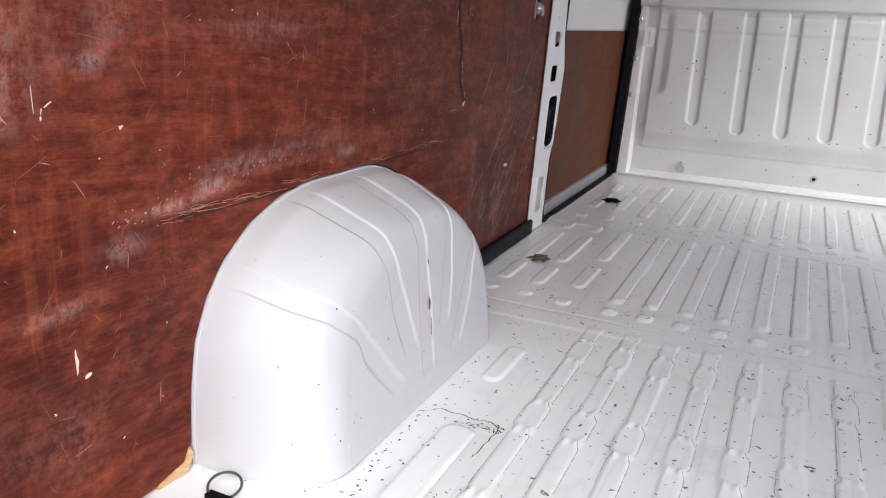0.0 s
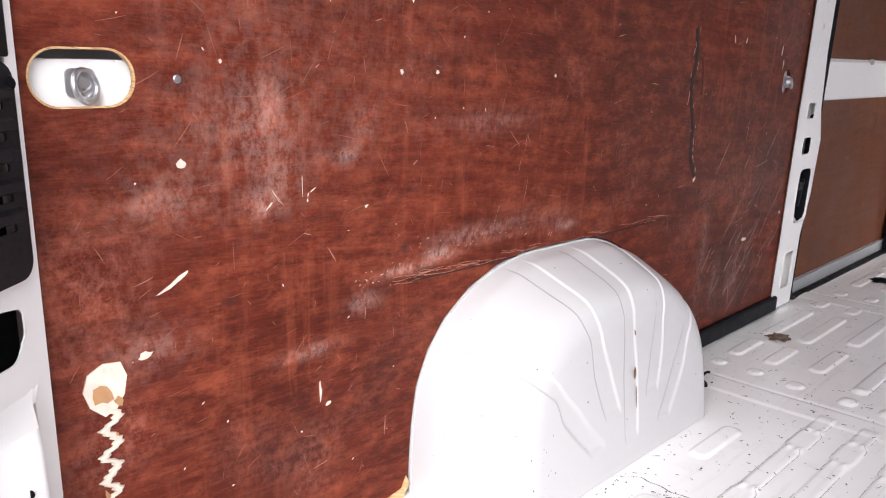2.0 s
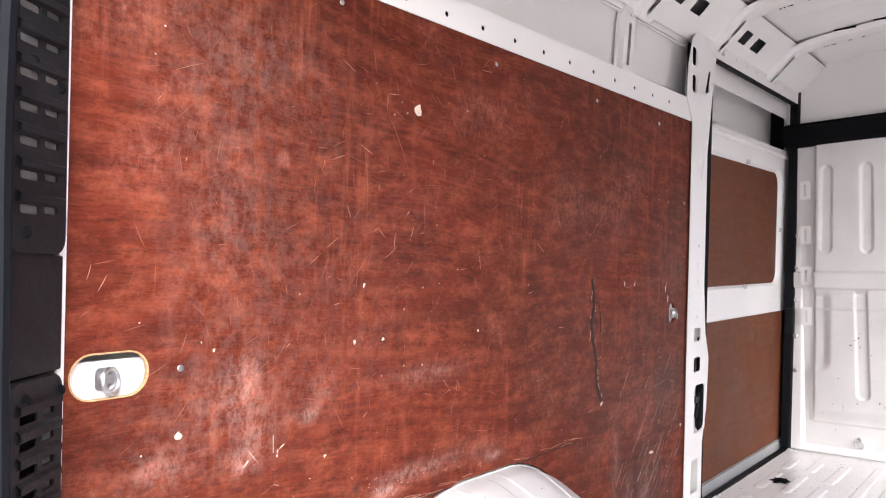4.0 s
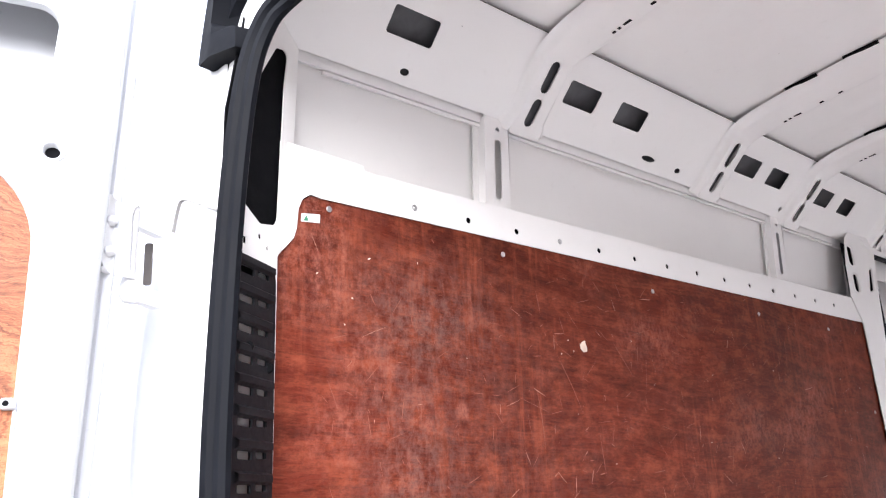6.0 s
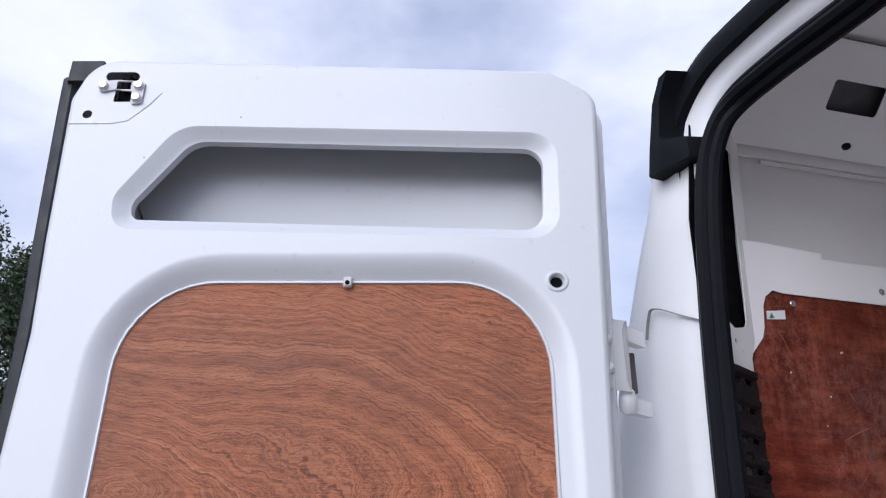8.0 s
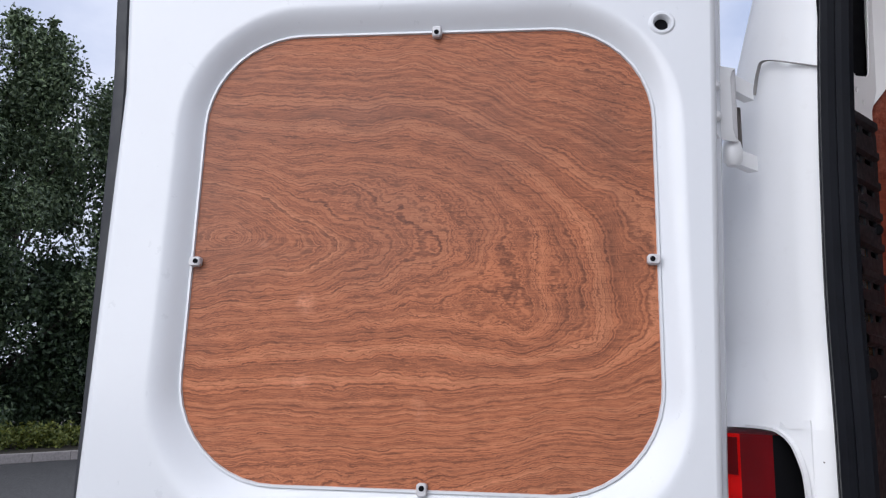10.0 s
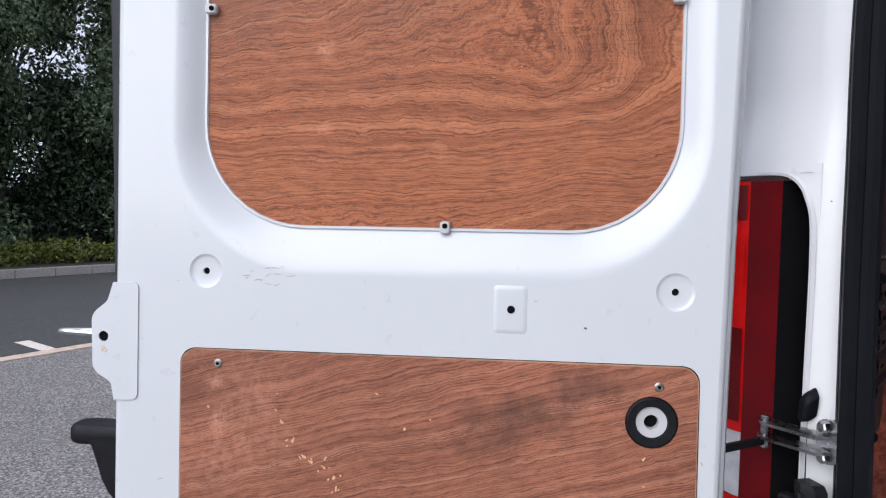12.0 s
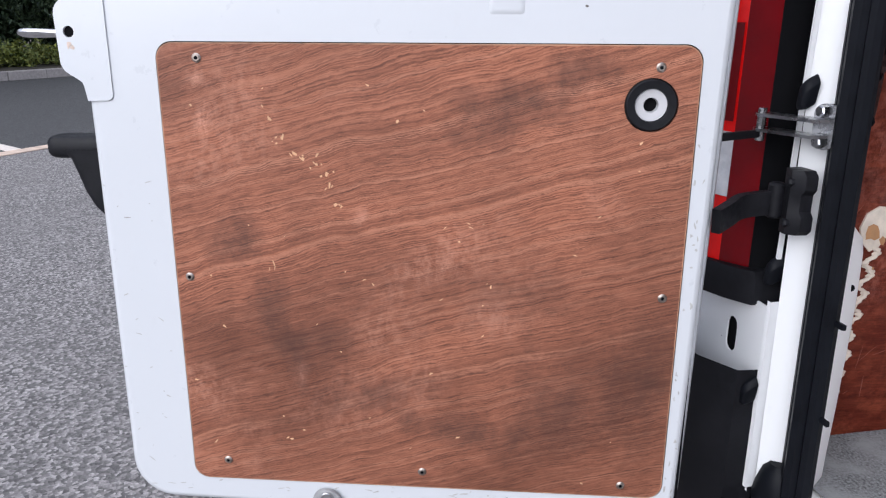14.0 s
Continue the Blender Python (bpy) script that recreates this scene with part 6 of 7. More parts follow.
# ---- left rear door, standing open ----
rear_door = holder("rear_door", on_door(0.03, 0.54, -0.05), "open white van rear door lined with two plywood panels", "door")
black_hinge(1.01, "black painted lower hinge")
hp = Vector((-0.840, -0.104, 1.802))
leaf_path = [(-0.806, -0.153), (-0.811, -0.153), (-0.818, -0.146), (-0.823, -0.138), (-0.826, -0.112), (-0.829, -0.110)]
hg = part("hinge", g_loft([[Vector((x + e * 0.3, y - e, z)) for x, y in leaf_path] + [Vector((x - 0.004, y + 0.001, z)) for x, y in reversed(leaf_path)] for z, e in ((1.832, -0.010), (1.836, -0.004), (1.848, 0.0), (1.922, 0.0), (1.934, -0.004), (1.938, -0.010))], True, True, True), M_BODY, rear_door, "white painted upper hinge")
for z in (1.862, 1.905):
    p = Vector((-0.822, -0.138, z))
    part("bolt", g_cyl(p, p + Vector((0.008, -0.004, 0)), 0.008, 10, 0.006, 0.002), M_BODY, hg)
part("pin", g_cyl(hp + Vector((0, 0, 0.03)), hp + Vector((0.003, 0, 0.138)), 0.006, 12, None, 0.001), M_ARCH, hg)
part("cup", g_loft([[hp + Vector((0.012 * e * math.cos(a) - 0.004, 0.014 * e * math.sin(a), dz)) for a in np.linspace(0, 2 * math.pi, 13)[:-1]] for dz, e in ((0.0, 0.55), (0.006, 0.9), (0.022, 1.0), (0.034, 0.8), (0.038, 0.5))], True, True, True), M_BODY, hg)
part("arm", g_loft([[Vector((x, y, z)) for x, y in ((-0.838, -0.110), (-0.846, -0.116), (-0.880, -0.060), (-0.868, -0.052))] for z in (1.806, 1.812, 1.828)], True, True, True), M_BODY, hg)
part("arm", g_loft([[Vector((x, y, z)) for x, y in ((-0.836, -0.108), (-0.846, -0.116), (-0.880, -0.060), (-0.868, -0.052))] for z in (1.912, 1.918, 1.936)], True, True, True), M_BODY, hg)
# Thin plate painting the shadow in the gap beside the hinge.
part("hinge_shadow", g_plate(rrect(-0.898, -0.890, 1.845, 1.910, 0.003), (), 0.002, lambda a, b, c: Vector((a, -0.062 - c + 1.0 * (a + 0.89), b)), 0.0), simple("shadow_brown", (0.12, 0.105, 0.095), 0.8), rear_frame)

D_OUT = rpoly([(0.083, 0.565, 0.02), (0.838, 0.575, 0.05), (0.838, 1.10, 0.0), (0.839, 1.9, 0.0), (0.852, 2.05, 0.0), (0.868, 2.30, 0.02), (0.845, 2.372, 0.05), (0.10, 2.345, 0.05), (0.032, 2.30, 0.04), (0.044, 2.0, 0.0), (0.057, 1.65, 0.0), (0.066, 1.4, 0.0), (0.072, 1.15, 0.0)], 6)
R_UP = (0.082, 0.770, 1.310, 2.024, 0.180)
slot_out = rpoly([(0.765, 2.062, 0.045), (0.772, 2.118, 0.04), (0.690, 2.246, 0.06), (0.092, 2.230, 0.045), (0.096, 2.044, 0.045)], 7)
slot_in = rpoly([(0.743, 2.085, 0.03), (0.746, 2.112, 0.03), (0.668, 2.224, 0.045), (0.114, 2.207, 0.03), (0.120, 2.066, 0.03)], 7)
low_open = rrect(0.0925, 0.7545, 0.6025, 1.2105, 0.021)
emb = [(0.721, 1.311, 0.0225), (0.124, 1.300, 0.0235), (0.106, 1.977, 0.0175)]
rect_emb = rrect(0.303, 0.345, 1.243, 1.303, 0.004, 2)
latch_hole = rpoly([(0.775, 2.292, 0.003), (0.805, 2.292, 0.003), (0.805, 2.325, 0.003), (0.826, 2.338, 0.01), (0.826, 2.352, 0.012), (0.775, 2.352, 0.012), (0.768, 2.34, 0.008), (0.782, 2.325, 0.003)], 3)
holes = [rrect(*R_UP, 10), slot_out, low_open, rect_emb, latch_hole, circ(0.842, 2.268, 0.008, 10)] + [circ(u, v, r, 20) for u, v, r in emb]
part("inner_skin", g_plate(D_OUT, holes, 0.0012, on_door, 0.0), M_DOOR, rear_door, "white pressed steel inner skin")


def grow(poly, e):
    cx, cy = 0.45, 1.45
    out = []
    n = len(poly)
    for k in range(n):
        a, b = Vector(poly[k - 1]), Vector(poly[(k + 1) % n])
        d = (b - a).normalized()
        p = Vector(poly[k]) + Vector((d.y, -d.x)) * e
        out.append((p.x, p.y))
    return out


edge_rings = [[(u, v, w) for u, v in grow(D_OUT, e)] for e, w in ((0.0, 0.0), (0.004, -0.001), (0.008, -0.005), (0.010, -0.012), (0.010, -0.048), (0.014, -0.050))]
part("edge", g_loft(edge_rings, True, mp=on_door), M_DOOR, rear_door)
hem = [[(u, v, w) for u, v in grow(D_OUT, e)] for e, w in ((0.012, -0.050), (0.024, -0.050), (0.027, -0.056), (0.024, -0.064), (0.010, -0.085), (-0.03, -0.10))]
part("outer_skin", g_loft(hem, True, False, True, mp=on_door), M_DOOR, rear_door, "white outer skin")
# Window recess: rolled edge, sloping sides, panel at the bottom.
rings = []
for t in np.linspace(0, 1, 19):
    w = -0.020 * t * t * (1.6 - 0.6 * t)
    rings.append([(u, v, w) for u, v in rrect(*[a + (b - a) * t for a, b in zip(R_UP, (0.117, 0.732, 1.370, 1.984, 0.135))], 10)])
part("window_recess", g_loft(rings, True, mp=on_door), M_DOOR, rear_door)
lip_path = [on_door(u, v, -0.018) for u, v in rrect(0.118, 0.731, 1.371, 1.983, 0.134, 10)]
part("recess_lip", g_sweep(lip_path, [(-0.0024, -0.003), (-0.0014, 0.0012), (0.0014, 0.0012), (0.0024, -0.003)], D_N, True), M_DOOR, rear_door)
part("upper_panel", g_plate(rrect(0.116, 0.733, 1.3695, 1.985, 0.136, 10), (), 0.006, on_door, -0.020), M_PLYDOOR, rear_door, "orange-brown plywood panel with swirling grain")
for u, v, du, dv in ((0.7245, 1.655, 1, 0), (0.125, 1.660, -1, 0), (0.4095, 1.3735, 0, -1), (0.4075, 1.981, 0, 1)):
    b = part("panel_clip", g_loft([[(u + x * s, v + y * s, w) for x, y in rrect(-0.008 if not dv else -0.0065, 0.008 if not dv else 0.0065, -0.0065 if not dv else -0.008, 0.0065 if not dv else 0.008, 0.004)] for w, s in ((-0.019, 1.0), (-0.012, 1.0), (-0.010, 0.8))], True, False, True, on_door), M_ARCH, rear_door, "small white plastic clip")
    p = on_door(u - du * 0.002, v - dv * 0.002, -0.010)
    part("clip_screw", g_cyl(p, p + D_N * 0.001, 0.0035, 8), M_DARK, b)
part("slot_rim", g_loft([[(a + (c - a) * t, b + (d - b) * t, w) for (a, b), (c, d) in zip(slot_out, slot_in)] for t, w in ((0.0, 0.0), (0.25, -0.003), (0.7, -0.012), (0.95, -0.014), (1.0, -0.018), (1.0, -0.026))], True, mp=on_door), M_DOOR, rear_door)
part("lower_panel", g_plate(rrect(0.094, 0.753, 0.604, 1.209, 0.020), [circ(0.149, 1.140, 0.032, 24)], 0.006, on_door, 0.0015), M_PLYLOW, rear_door, "worn brown plywood panel")
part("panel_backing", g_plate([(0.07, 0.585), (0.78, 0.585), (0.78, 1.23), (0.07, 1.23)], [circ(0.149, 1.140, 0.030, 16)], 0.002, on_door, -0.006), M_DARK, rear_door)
worn = [on_door(u, v, 0.0012) for u, v in rrect(0.0945, 0.7525, 0.6045, 1.2085, 0.020)]
part("worn_edge", g_sweep(worn, [(-0.0010, -0.003), (-0.0006, 0.0004), (0.0006, 0.0004), (0.0010, -0.003)], D_N, True), simple("worn_ply_edge", (0.34, 0.18, 0.11), 0.8, vary=0.6, scale=45), rear_door, "pale worn edge of the panel")
M_SCREW = simple("dull_screw", (0.36, 0.31, 0.27), 0.42, 1.0, 0.3, 80)
for u, v in ((0.702, 1.191), (0.141, 1.184), (0.116, 0.897), (0.735, 0.908), (0.703, 0.634), (0.425, 0.629), (0.150, 0.622)):
    p = on_door(u, v, 0.0015)
    s = part("screw", g_cyl(p, p + D_N * 0.0025, 0.0060, 12, 0.0045, 0.0008), M_SCREW, rear_door)
    part("recess", g_cyl(p + D_N * 0.0022, p + D_N * 0.0028, 0.0025, 6), M_DARK, s)


def rings_at(u, v, steps, n=24):
    return [[(x, y, w) for x, y in circ(u, v, r, n)] for r, w in steps]


for u, v, r in emb[:2]:
    d = part("dimple", g_loft(rings_at(u, v, ((r, 0.0), (r - 0.003, -0.002), (r - 0.005, -0.0025), (0.010, -0.0025), (0.0045, -0.0025), (0.0045, -0.008)), 20), True, mp=on_door), M_DOOR, rear_door)
    q = on_door(u, v, -0.0062)
    part("hole", g_cyl(q, q + D_N * 0.0005, 0.005, 10), M_DARK, d)
d = part("dimple", g_loft(rings_at(0.106, 1.977, ((0.0175, 0.0), (0.015, 0.002), (0.012, 0.002), (0.0095, -0.002), (0.0085, -0.012)), 20), True, mp=on_door), M_DOOR, rear_door)
q = on_door(0.106, 1.977, -0.008)
part("hole", g_cyl(q, q + D_N * 0.0005, 0.010, 12), M_DARK, d)
pad = part("pad", g_loft([[(u, v, w) for u, v in rrect(0.303 + e, 0.345 - e, 1.243 + e, 1.303 - e, 0.004, 2)] for e, w in ((0.0, 0.0), (0.003, 0.0014), (0.006, 0.0016))], True, False, True, on_door), M_DOOR, rear_door)
q = on_door(0.323, 1.273, 0.0017)
part("hole", g_cyl(q, q + D_N * 0.0004, 0.005, 12), M_DARK, pad)
# Round lock release: black ring, pale disc, dark bore.
ring = part("release_ring", g_loft(rings_at(0.149, 1.140, ((0.031, -0.004), (0.031, 0.002), (0.029, 0.004), (0.020, 0.003), (0.019, -0.004))), True, mp=on_door), M_PLASTIC, rear_door, "black plastic ring")
part("release_disc", g_loft(rings_at(0.149, 1.140, ((0.0195, -0.002), (0.019, 0.0), (0.009, -0.001), (0.008, -0.012))), True, mp=on_door), M_ARCH, ring, "white plastic disc")
q = on_door(0.149, 1.140, -0.011)
part("release_bore", g_cyl(q, q + D_N * 0.001, 0.009, 14), M_DARK, ring)
# Latch plate on the free edge, striker loop, outside handle.
plate = part("latch_plate", g_plate(rpoly([(0.813, 1.138, 0.008), (0.846, 1.137, 0.0), (0.850, 1.160, 0.01), (0.876, 1.176, 0.018), (0.878, 1.250, 0.02), (0.856, 1.268, 0.012), (0.848, 1.293, 0.0), (0.813, 1.294, 0.008)], 5), [circ(0.861, 1.221, 0.007, 12)], 0.03, on_door, 0.002), M_DOOR, rear_door)
q = on_door(0.861, 1.221, -0.002)
part("hole", g_cyl(q, q + D_N * 0.001, 0.008, 12), M_DARK, plate)
part("chipped_spot", fleck_geo([(0.862, 1.205, 0.004, 0.005, 0.2), (0.858, 1.202, 0.003, 0.003, 0.9)], lambda a, b, c: on_door(a, b, 0.0015 + c), random.Random(3)), M_FLECK, plate)
part("striker", g_sweep(smooth_path([on_door(0.875, 1.219, -0.028), on_door(0.935, 1.221, -0.03), on_door(0.952, 1.219, -0.045), on_door(0.945, 1.217, -0.062), on_door(0.875, 1.219, -0.066)], 6),
                        [(0.004 * math.cos(a), 0.004 * math.sin(a)) for a in np.linspace(0, 2 * math.pi, 9)[:-1]], (0, 0, 1)), M_STEEL, rear_door, "bright steel striker loop")
def handle_ring(u0, u1, w0, w1, v, r):
    return [(u, v, w) for u, w in rrect(u0, u1, w0, w1, r, 4)]


part("outside_handle", g_join(g_loft([handle_ring(0.845, u1, -0.115, -0.064, v, 0.014) for v, u1 in ((0.966, 0.872), (0.972, 0.884), (0.985, 0.897), (1.005, 0.908), (1.03, 0.916), (1.052, 0.924), (1.064, 0.936))], True, True, True, on_door),
                              g_loft([handle_ring(0.845, 0.956 - e, -0.112 + e, -0.066 - e, v, 0.012) for v, e in ((1.052, 0.006), (1.055, 0.002), (1.060, 0.0), (1.074, 0.0), (1.080, 0.003), (1.083, 0.009))], True, True, True, on_door)), M_PLASTIC, rear_door, "black plastic outside handle")
# Top catch with its plate and bolts.
catch = part("top_catch", g_plate(rpoly([(0.757, 2.287, 0.005), (0.775, 2.285, 0.004), (0.776, 2.31, 0.0), (0.806, 2.314, 0.0), (0.832, 2.309, 0.006), (0.832, 2.330, 0.006), (0.808, 2.333, 0.004), (0.776, 2.331, 0.0), (0.757, 2.329, 0.006)], 3),
                                  [rrect(0.779, 0.803, 2.314, 2.330, 0.001)], 0.003, on_door, 0.004), M_ARCH, rear_door, "white steel catch plate")
for u, v in ((0.824, 2.320), (0.766, 2.320), (0.766, 2.296)):
    q = on_door(u, v, 0.004)
    part("bolt", g_cyl(q, q + D_N * 0.006, 0.008, 12, 0.007, 0.001), M_STEEL, catch)
part("catch_body", g_join(g_box(0.775, 0.806, 2.29, 2.35, -0.03, -0.012, 0.002, on_door), g_box(0.785, 0.797, 2.315, 2.350, -0.012, -0.002, 0.003, on_door)), M_DARK, catch, "dark catch mechanism")
part("catch_step", g_sweep([on_door(u, v, 0.0) for u, v in ((0.868, 2.250), (0.80, 2.250), (0.775, 2.255), (0.745, 2.285), (0.728, 2.31))], [(-0.003, -0.001), (0.0, 0.0012), (0.003, -0.001)], D_N), M_DOOR, rear_door)
# Weather strip on the free edge.
strip = [on_door(u, v, -0.045) for u, v in ((0.850, 1.30), (0.858, 1.6), (0.868, 1.9), (0.880, 2.05), (0.898, 2.30), (0.902, 2.37))]
part("edge_strip", g_sweep(smooth_path(strip, 5), [(-0.020, -0.012), (-0.019, 0.006), (-0.012, 0.010), (0.0, 0.011), (0.010, 0.0), (0.008, -0.012)], D_N), M_GREYRUB, rear_door, "ribbed black rubber strip on the door edge")
part("strip_end", g_loft([[(u, v, w) for u, w in ((0.850, -0.025), (0.905, -0.025), (0.925, -0.07), (0.850, -0.07))] for v in (2.355, 2.36, 2.392, 2.396)], True, True, True, on_door), M_GREYRUB, rear_door, "grey rubber end of the strip")
low_strip = [on_door(u, v, -0.050) for u, v in ((0.855, 0.98), (0.855, 0.70), (0.855, 0.60), (0.828, 0.556), (0.70, 0.548), (0.2, 0.540), (0.06, 0.540))]
part("bottom_strip", g_sweep(smooth_path(low_strip, 4), [(-0.010, -0.012), (-0.008, 0.004), (0.008, 0.004), (0.010, -0.012)], D_N), M_RUBBER, rear_door, "black rubber strip along the bottom")
lk = part("bottom_catch", g_plate(rpoly([(0.540, 0.555, 0.004), (0.582, 0.557, 0.004), (0.582, 0.596, 0.02), (0.540, 0.594, 0.02)], 5), (), 0.006, on_door, 0.008), M_GREYKICK, rear_door, "small grey catch")
q = on_door(0.561, 0.584, 0.008)
part("bolt", g_cyl(q, q + D_N * 0.004, 0.009, 12, None, 0.001), M_STEEL, lk)
scr = [(rng.uniform(0.60, 0.67), rng.uniform(1.295, 1.325), rng.uniform(0.002, 0.008), 0.0006, rng.uniform(-0.5, 0.2)) for k in range(14)]
scr += [(rng.uniform(0.06, 0.85), rng.uniform(0.58, 1.35), rng.uniform(0.0012, 0.004), 0.0007, rng.uniform(-1, 1)) for k in range(26)]
scr += [(rng.uniform(0.09, 0.84), rng.uniform(0.578, 0.600), rng.uniform(0.001, 0.007), rng.uniform(0.0005, 0.0014), rng.uniform(-0.4, 0.4)) for k in range(36)]
scr += [(rng.uniform(0.765, 0.84), rng.uniform(0.62, 1.05), rng.uniform(0.001, 0.006), rng.uniform(0.0005, 0.001), rng.uniform(-0.8, 0.8)) for k in range(24)]
scr += [(rng.uniform(0.078, 0.09), rng.uniform(0.60, 1.1), rng.uniform(0.0008, 0.002), rng.uniform(0.001, 0.005), rng.uniform(-0.3, 0.3)) for k in range(26)]
scr = [s for s in scr if not (0.092 < s[0] < 0.77 and 0.602 < s[1] < 1.225)]
tagged(part("scuffs", fleck_geo(scr, lambda a, b, c: on_door(a, b, c * 0.5), rng), simple("grey_scuff", (0.40, 0.39, 0.37), 0.7), rear_door, "grey scuffs in the paint"), kind="stuff")
chips = [(0.600, 1.095, 0.004, 0.010, 0.3), (0.615, 1.118, 0.008, 0.004, 0.8), (0.585, 1.075, 0.010, 0.004, 0.5), (0.575, 1.068, 0.006, 0.005, 0.1), (0.558, 1.062, 0.006, 0.004, 0.6), (0.545, 1.05, 0.005, 0.007, 0.2), (0.542, 1.035, 0.003, 0.010, 0.1),
         (0.535, 1.010, 0.005, 0.005, 0.1), (0.528, 1.008, 0.002, 0.006, 0.4), (0.335, 0.905, 0.003, 0.005, 0), (0.62, 0.93, 0.002, 0.012, -0.3)]
chips = [(a, b, sa * 0.45, sb * 0.5, t) for a, b, sa, sb, t in chips] + [(a + rng.gauss(0, 0.006), b + rng.gauss(0, 0.006), sa * 0.3, sb * 0.25, t + 0.5) for a, b, sa, sb, t in chips for n in range(2)]
chips += [(rng.uniform(0.12, 0.74), rng.uniform(0.62, 1.19), rng.uniform(0.001, 0.004), rng.uniform(0.0007, 0.0016), rng.uniform(-1, 1)) for k in range(40)]
tagged(part("paint_chips", fleck_geo(chips, lambda a, b, c: on_door(a, b, c + 0.0012), rng), simple("raw_ply_chip", (0.62, 0.36, 0.20), 0.75), rear_door, "pale chips in the plywood"), kind="stuff")

# ---- loose marks on the load floor ----
tie = holder("floor_ring", (-0.84, 0.70, FLOOR), "dark steel lashing ring lying on the floor by the arch", "lashing ring", "lashing rings")
part("ring", g_torus((-0.845, 0.685, FLOOR + 0.012), (0.15, -0.25, 1), 0.026, 0.0023), simple("dull_wire", (0.12, 0.12, 0.125), 0.4, 0.8), tie)
part("foot", g_box(-0.862, -0.815, 0.655, 0.672, FLOOR + 0.001, FLOOR + 0.010, 0.003), M_DARK, tie)
for x, y, s in ((-0.807, 2.105, 0.035), (-0.80, 3.05, 0.04)):
    rag = [1 + 0.22 * math.sin(k * 2.3) + 0.15 * math.sin(k * 4.1 + 1) for k in range(16)]
    pl = thing("floor_plug", g_join(g_loft([[(x + s * e * (g if e > 0.8 else 1) * math.cos(a), y + s * e * 1.1 * (g if e > 0.8 else 1) * math.sin(a), FLOOR + h) for a, g in zip(np.linspace(0, 2 * math.pi, 17)[:-1], rag)] for e, h in ((0.95, 0.0005), (0.85, 0.003), (0.55, 0.002), (0.5, 0.008), (0.3, 0.010), (0.2, 0.003))], True, False, True)), simple("rusty_steel", (0.09, 0.06, 0.04), 0.7, vary=0.8, scale=110) if y < 3 else M_DARK,
               "rusty drain plug in the ribbed floor" if y < 3 else "dark lashing point in the ribbed floor", "floor plug")
scrap = holder("rubber_scrap", (-0.80, 1.61, FLOOR), "small black scrap of torn rubber on the floor by the arch", "scrap")
part("loop", g_torus((-0.795, 1.63, FLOOR + 0.010), (0.8, -0.5, 0.3), 0.016, 0.0035, 14, 6, 0.4, 4.6), M_RUBBER, scrap)
part("tail", g_sweep(smooth_path([(-0.81, 1.625, FLOOR + 0.004), (-0.785, 1.60, FLOOR + 0.003), (-0.79, 1.58, FLOOR + 0.004)], 4), [(-0.004, -0.002), (0.004, -0.002), (0.003, 0.002), (-0.003, 0.002)], (0, 0, 1)), M_RUBBER, scrap)
rust = [(1.137, 0.740, 0.005, 0.014, 0.0), (1.141, 0.685, 0.0016, 0.030, 0.0), (1.139, 0.822, 0.003, 0.008, 0.1)]
tagged(part("rust_marks", fleck_geo(rust, lambda y, z, c: Vector((-0.7258 + 0.020 * (1 - (z - FLOOR) / 0.30) + c, y, z)), rng), M_RUST, wheel_arch, "brown rust marks"), kind="stuff")

def on_floor(a, b, c):
    return Vector((a, b, FLOOR - 0.0025 + float(floor_height(np.array([[a]]), np.array([[b]]))[0, 0]) + c))


dirt = []
for k in range(120):
    near = rng.random() < 0.6
    x = rng.gauss(-0.62, 0.08) if near else rng.uniform(-0.8, 0.5)
    y = rng.uniform(0.55, 1.65) if near else rng.uniform(0.3, 3.3)
    if -0.705 < x < 0.7:
        dirt.append((x, y, rng.uniform(0.0012, 0.006), rng.uniform(0.0008, 0.0025), rng.uniform(-1.5, 1.5)))
for k in range(26):
    dirt.append((rng.gauss(-0.60, 0.05), rng.gauss(1.0, 0.09), rng.uniform(0.001, 0.004), rng.uniform(0.0008, 0.002), rng.uniform(-1.5, 1.5)))
dirt = [(a, b, sa * 0.75, sb * 1.0, t) for a, b, sa, sb, t in dirt if a > -0.70]
tagged(part("paint_chipping", fleck_geo(dirt, on_floor, rng), M_CHIP, load_floor, "dark chips in the floor paint"), kind="stuff")
rd = random.Random(77)
foot_dirt = [(-0.693 + abs(rd.gauss(0, 0.012)), rd.uniform(0.76, 1.36), rd.uniform(0.001, 0.005), rd.uniform(0.001, 0.0025), rd.uniform(-1.5, 1.5)) for k in range(44)]
foot_dirt += [(rd.gauss(-0.55, 0.035), rd.gauss(1.07, 0.007), rd.uniform(0.001, 0.006), rd.uniform(0.001, 0.0025), rd.uniform(-1.5, 1.5)) for k in range(30)]
tagged(part("loose_dirt", fleck_geo(foot_dirt, on_floor, rd), M_CHIP, load_floor, "dark crumbs along the foot of the arch"), kind="stuff")
part("tie_pad", g_loft([[(x, y, FLOOR - 0.002 + h) for x, y in rrect(-0.632 + e, -0.566 - e, 0.78 + e, 1.045 - e, 0.022)] for e, h in ((0.0, 0.0), (0.004, 0.0028), (0.010, 0.0036))], True, False, True), M_FLOOR, load_floor, "raised pad with cracked paint")
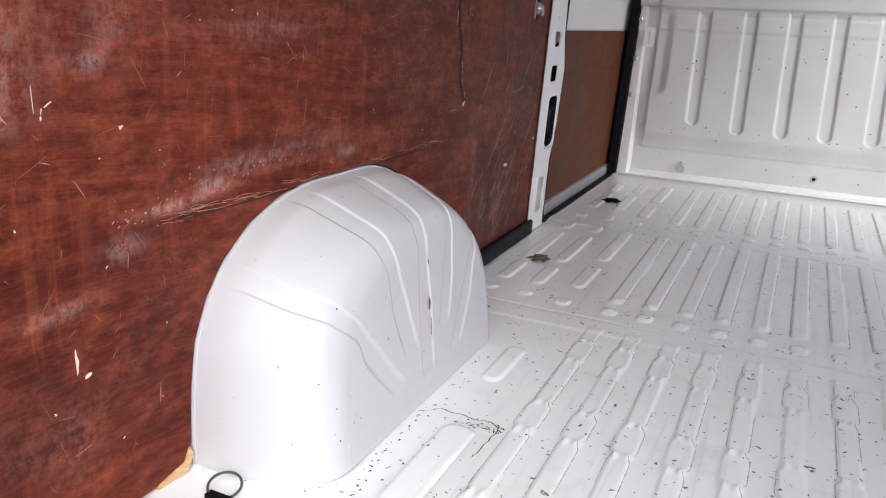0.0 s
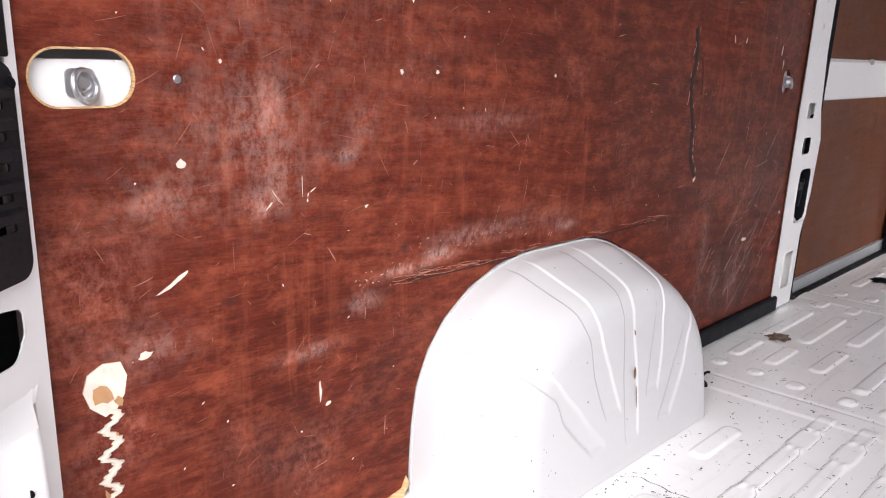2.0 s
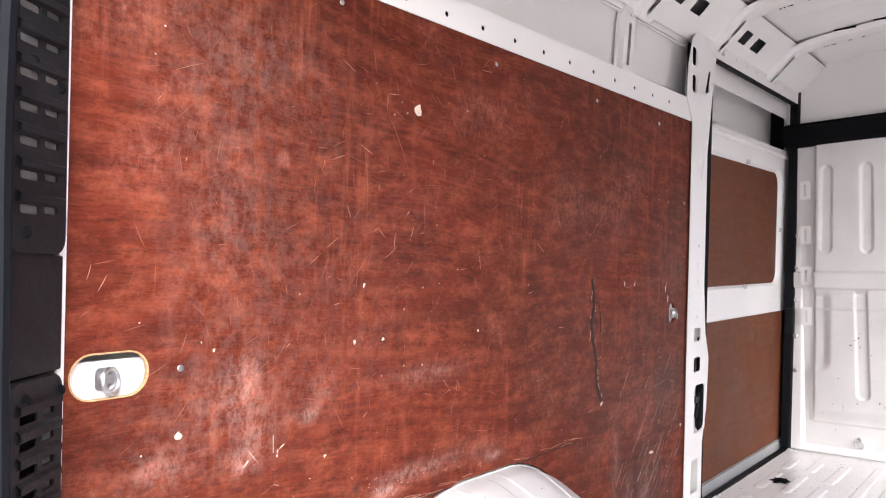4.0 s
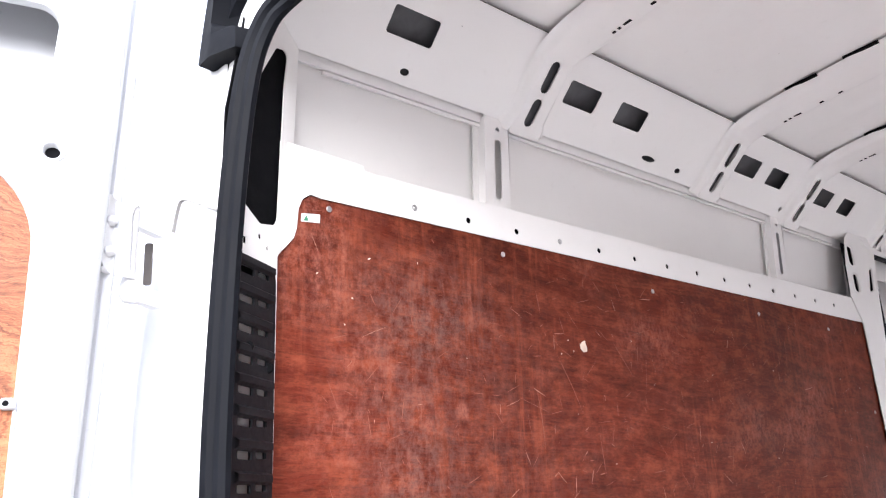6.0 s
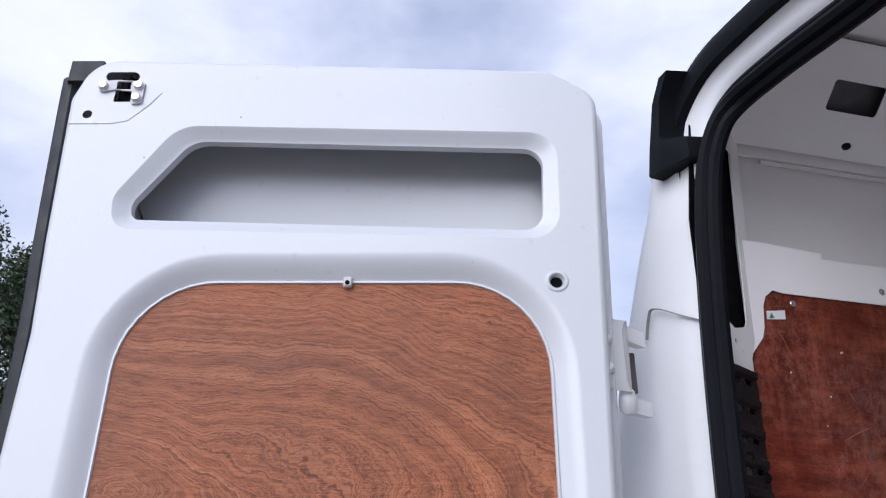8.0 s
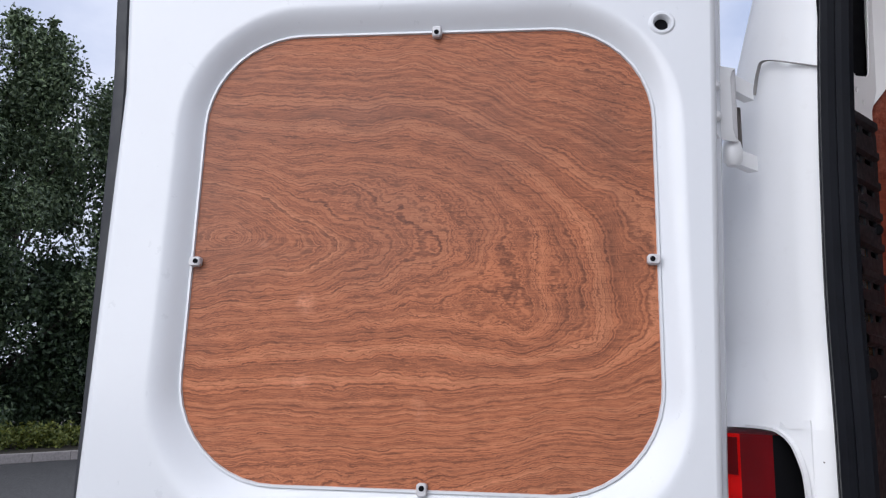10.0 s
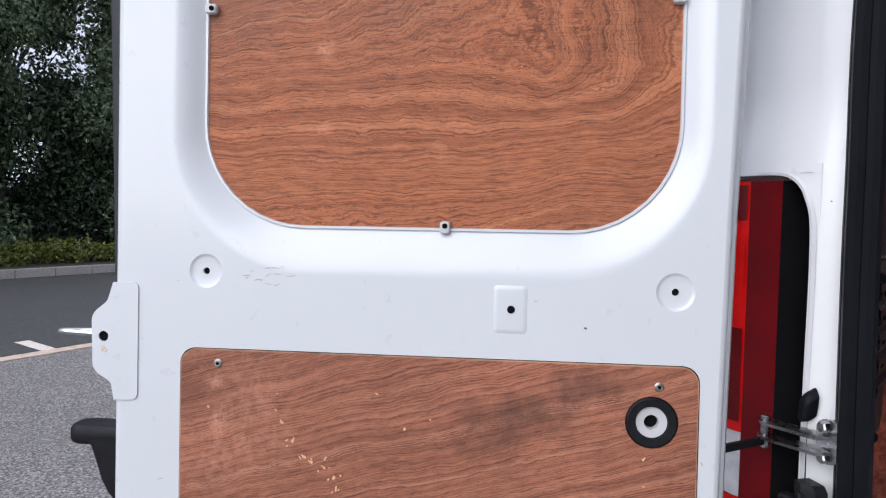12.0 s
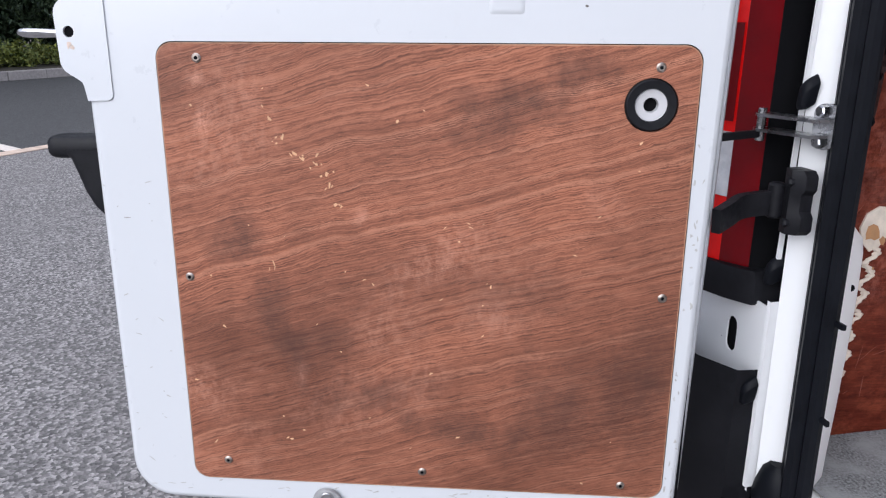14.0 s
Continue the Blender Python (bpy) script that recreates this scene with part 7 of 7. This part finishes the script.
crk = smooth_path([(-0.70, 1.04, FLOOR + 0.003), (-0.66, 1.075, FLOOR + 0.003), (-0.60, 1.072, FLOOR + 0.003), (-0.54, 1.068, FLOOR + 0.003), (-0.535, 1.02, FLOOR + 0.003), (-0.54, 0.95, FLOOR + 0.003)], 6)
part("paint_crack", g_loft([[Vector((p.x + 0.0015 * math.sin(i * 2.1) + e * 0.0010, p.y + 0.003 * math.sin(i * 1.3) + e * 0.0010, p.z)) for e in (-1, 1)] for i, p in enumerate(crk)], False), M_CHIP, load_floor, "cracked paint edge")

# ---- outside ----
ground = thing("ground", g_loft([[(-400, y, 0), (-40, y, 0), (-12, y, 0), (40, y, 0), (400, y, 0)] for y in (-400, -30, 30, 400)], False), M_ASPH, "grey coarse asphalt of a car park", "ground", kind="structure")
RD = Vector((-0.816, 0.577, 0)).normalized()
RN = Vector((-RD.y, RD.x, 0))
RN = RN if RN.x < 0 else -RN
RA = Vector((-7.44, -3.67, 0))


def on_road(s, d, h):
    return RA + RD * s + RN * d + Vector((0, 0, h))


part_road = thing("road", g_loft([[on_road(s, d, 0.004) for d in (0.06, 4.0, 8.0)] for s in (-60, -20, 0, 20, 60)], False), M_ROAD, "smooth dark asphalt roadway", "road", kind="structure")
thing("edge_line", g_box(-30, 30, -0.12, 0.06, 0.001, 0.010, 0.002, on_road), M_EDGE, "pale edging strip between two asphalt surfaces", "road marking", kind="structure")
thing("bay_line", g_box(0.46, 0.62, 0.08, 0.75, 0.005, 0.008, 0.001, lambda a, b, c: on_road(a + 0.25 * b, b, c)), M_LINE, "white painted parking bay line", "road marking", kind="structure")
kerb = holder("kerb", on_road(0, 8.1, 0), "pale concrete kerb along the road", "kerb", kind="structure")
for k in range(-12, 16):
    def kmap(a, b, c, k=k):
        return on_road(k * 0.92 + a, 8.0 + b, c)
    part("kerb_stone", g_box(0.004, 0.914, 0, 0.14, 0, 0.20, 0.014, kmap), M_KERB, kerb)
thing("verge", g_loft([[on_road(s, d, h) for d, h in ((8.14, 0.19), (10, 0.3), (14, 0.5), (40, 0.6), (120, 0.6))] for s in (-90, -30, 0, 30, 90)], False), M_SOIL, "dark leaf-littered soil verge behind the kerb", "verge", kind="structure")


def leaf_cloud(centres, count, size, rnd, mp=None):
    V, F = [], []
    for k in range(count):
        c, r = centres[rnd.randrange(len(centres))]
        d = Vector((rnd.gauss(0, 1), rnd.gauss(0, 1), rnd.gauss(0, 1))).normalized() * r * rnd.uniform(0.35, 1.05)
        p = c + d
        a = Vector((rnd.gauss(0, 1), rnd.gauss(0, 1), rnd.gauss(0, 1) - 0.4)).normalized()
        b = a.orthogonal().normalized()
        b = (b * math.cos(6.28 * rnd.random()) + a.cross(b) * math.sin(6.28 * rnd.random())).normalized()
        L, W = size * rnd.uniform(0.7, 1.3), size * rnd.uniform(0.22, 0.4)
        n = len(V)
        up = a.cross(b) * (W * 0.35)
        V += [p, p + a * L * 0.45 + b * W + up, p + a * L, p + a * L * 0.45 - b * W + up]
        F += [[n, n + 1, n + 2], [n, n + 2, n + 3]]
    return V, F


def tree(base, height, spread, seed, leaves):
    rnd = random.Random(seed)
    h = holder("tree", base, "tall dense dark green tree behind the kerb", "tree", "trees along the verge")
    path = smooth_path([base, base + Vector((rnd.uniform(-.2, .2), rnd.uniform(-.2, .2), height * 0.35)), base + Vector((rnd.uniform(-.4, .4), rnd.uniform(-.4, .4), height * 0.8))], 6)
    g = []
    for i in range(len(path) - 1):
        g.append(g_cyl(path[i], path[i + 1], 0.16 * (1 - 0.85 * i / len(path)), 8, 0.16 * (1 - 0.85 * (i + 1) / len(path))))
    centres = []
    for k in range(60):
        t = rnd.uniform(0.03, 1.08)
        ang = rnd.uniform(0, 6.28)
        wide = spread * (1.05 - 0.75 * t ** 1.6) * rnd.uniform(0.35, 1.0)
        c = base + Vector((math.cos(ang) * wide, math.sin(ang) * wide, height * t))
        centres.append((c, spread * rnd.uniform(0.22, 0.42)))
        s = path[min(len(path) - 1, int(t * 0.8 * len(path)))]
        g.append(g_cyl(s, c, 0.035, 5, 0.008))
    shoots = []
    for k in range(26):
        c, r = centres[rnd.randrange(len(centres))]
        if c.z < base.z + height * 0.45:
            continue
        tip = c + Vector((rnd.uniform(-0.5, 0.5), rnd.uniform(-0.5, 0.5), rnd.uniform(0.6, 1.3)))
        g.append(g_cyl(c, tip, 0.012, 5, 0.004))
        shoots += [(c + (tip - c) * t, 0.30 - 0.20 * t) for t in (0.3, 0.5, 0.65, 0.8, 0.92, 1.0)]
    part("trunk", g_join(*g), M_BARK, h)
    part("crown", g_join(leaf_cloud(centres, int(leaves * 0.88), 0.13, rnd), leaf_cloud(shoots, int(leaves * 0.12), 0.12, rnd)), M_LEAF, h)


for k, (s, d, ht, sp) in enumerate(((-3.5, 11.5, 9.0, 2.6), (-0.4, 10.9, 10.6, 2.3), (2.2, 11.6, 9.6, 2.6), (4.6, 10.8, 9.0, 2.4), (7.4, 11.4, 9.8, 2.6), (10.5, 11.2, 10.0, 2.6), (0.9, 13.8, 10.5, 3.0), (6.0, 14.0, 10.5, 3.0))):
    tree(on_road(s, d, 0.2), ht, sp, 20 + k, 56000 if d < 13 else 26000)
rnd = random.Random(77)
hedge = []
for k in range(150):
    hedge.append((on_road(rnd.uniform(-8, 14), rnd.uniform(9.8, 12.8), rnd.uniform(0.4, 4.6)), rnd.uniform(0.6, 1.0)))
tagged(part("hedge", leaf_cloud(hedge, 90000, 0.14, rnd), M_HEDGE, None), "dense hedge under the trees, coloured dark green for shade", "hedge", kind="stuff")
for k, s in enumerate((5.9, 6.6, 7.3, 5.0, 8.3)):
    rnd = random.Random(90 + k)
    cs = [(on_road(s + rnd.uniform(-0.4, 0.4), 8.9 + rnd.uniform(-0.3, 0.3), rnd.uniform(0.3, 0.62)), rnd.uniform(0.18, 0.30)) for j in range(9)]
    sh = holder("shrub", on_road(s, 8.9, 0.2), "low yellow-green shrub on the verge", "shrub", "shrubs on the verge")
    part("foliage", leaf_cloud(cs, 1100, 0.09, rnd), M_SHRUB, sh)
    part("stems", g_join(*[g_cyl(on_road(s, 8.9, 0.2), c, 0.012, 5, 0.005) for c, r in cs]), M_BARK, sh)
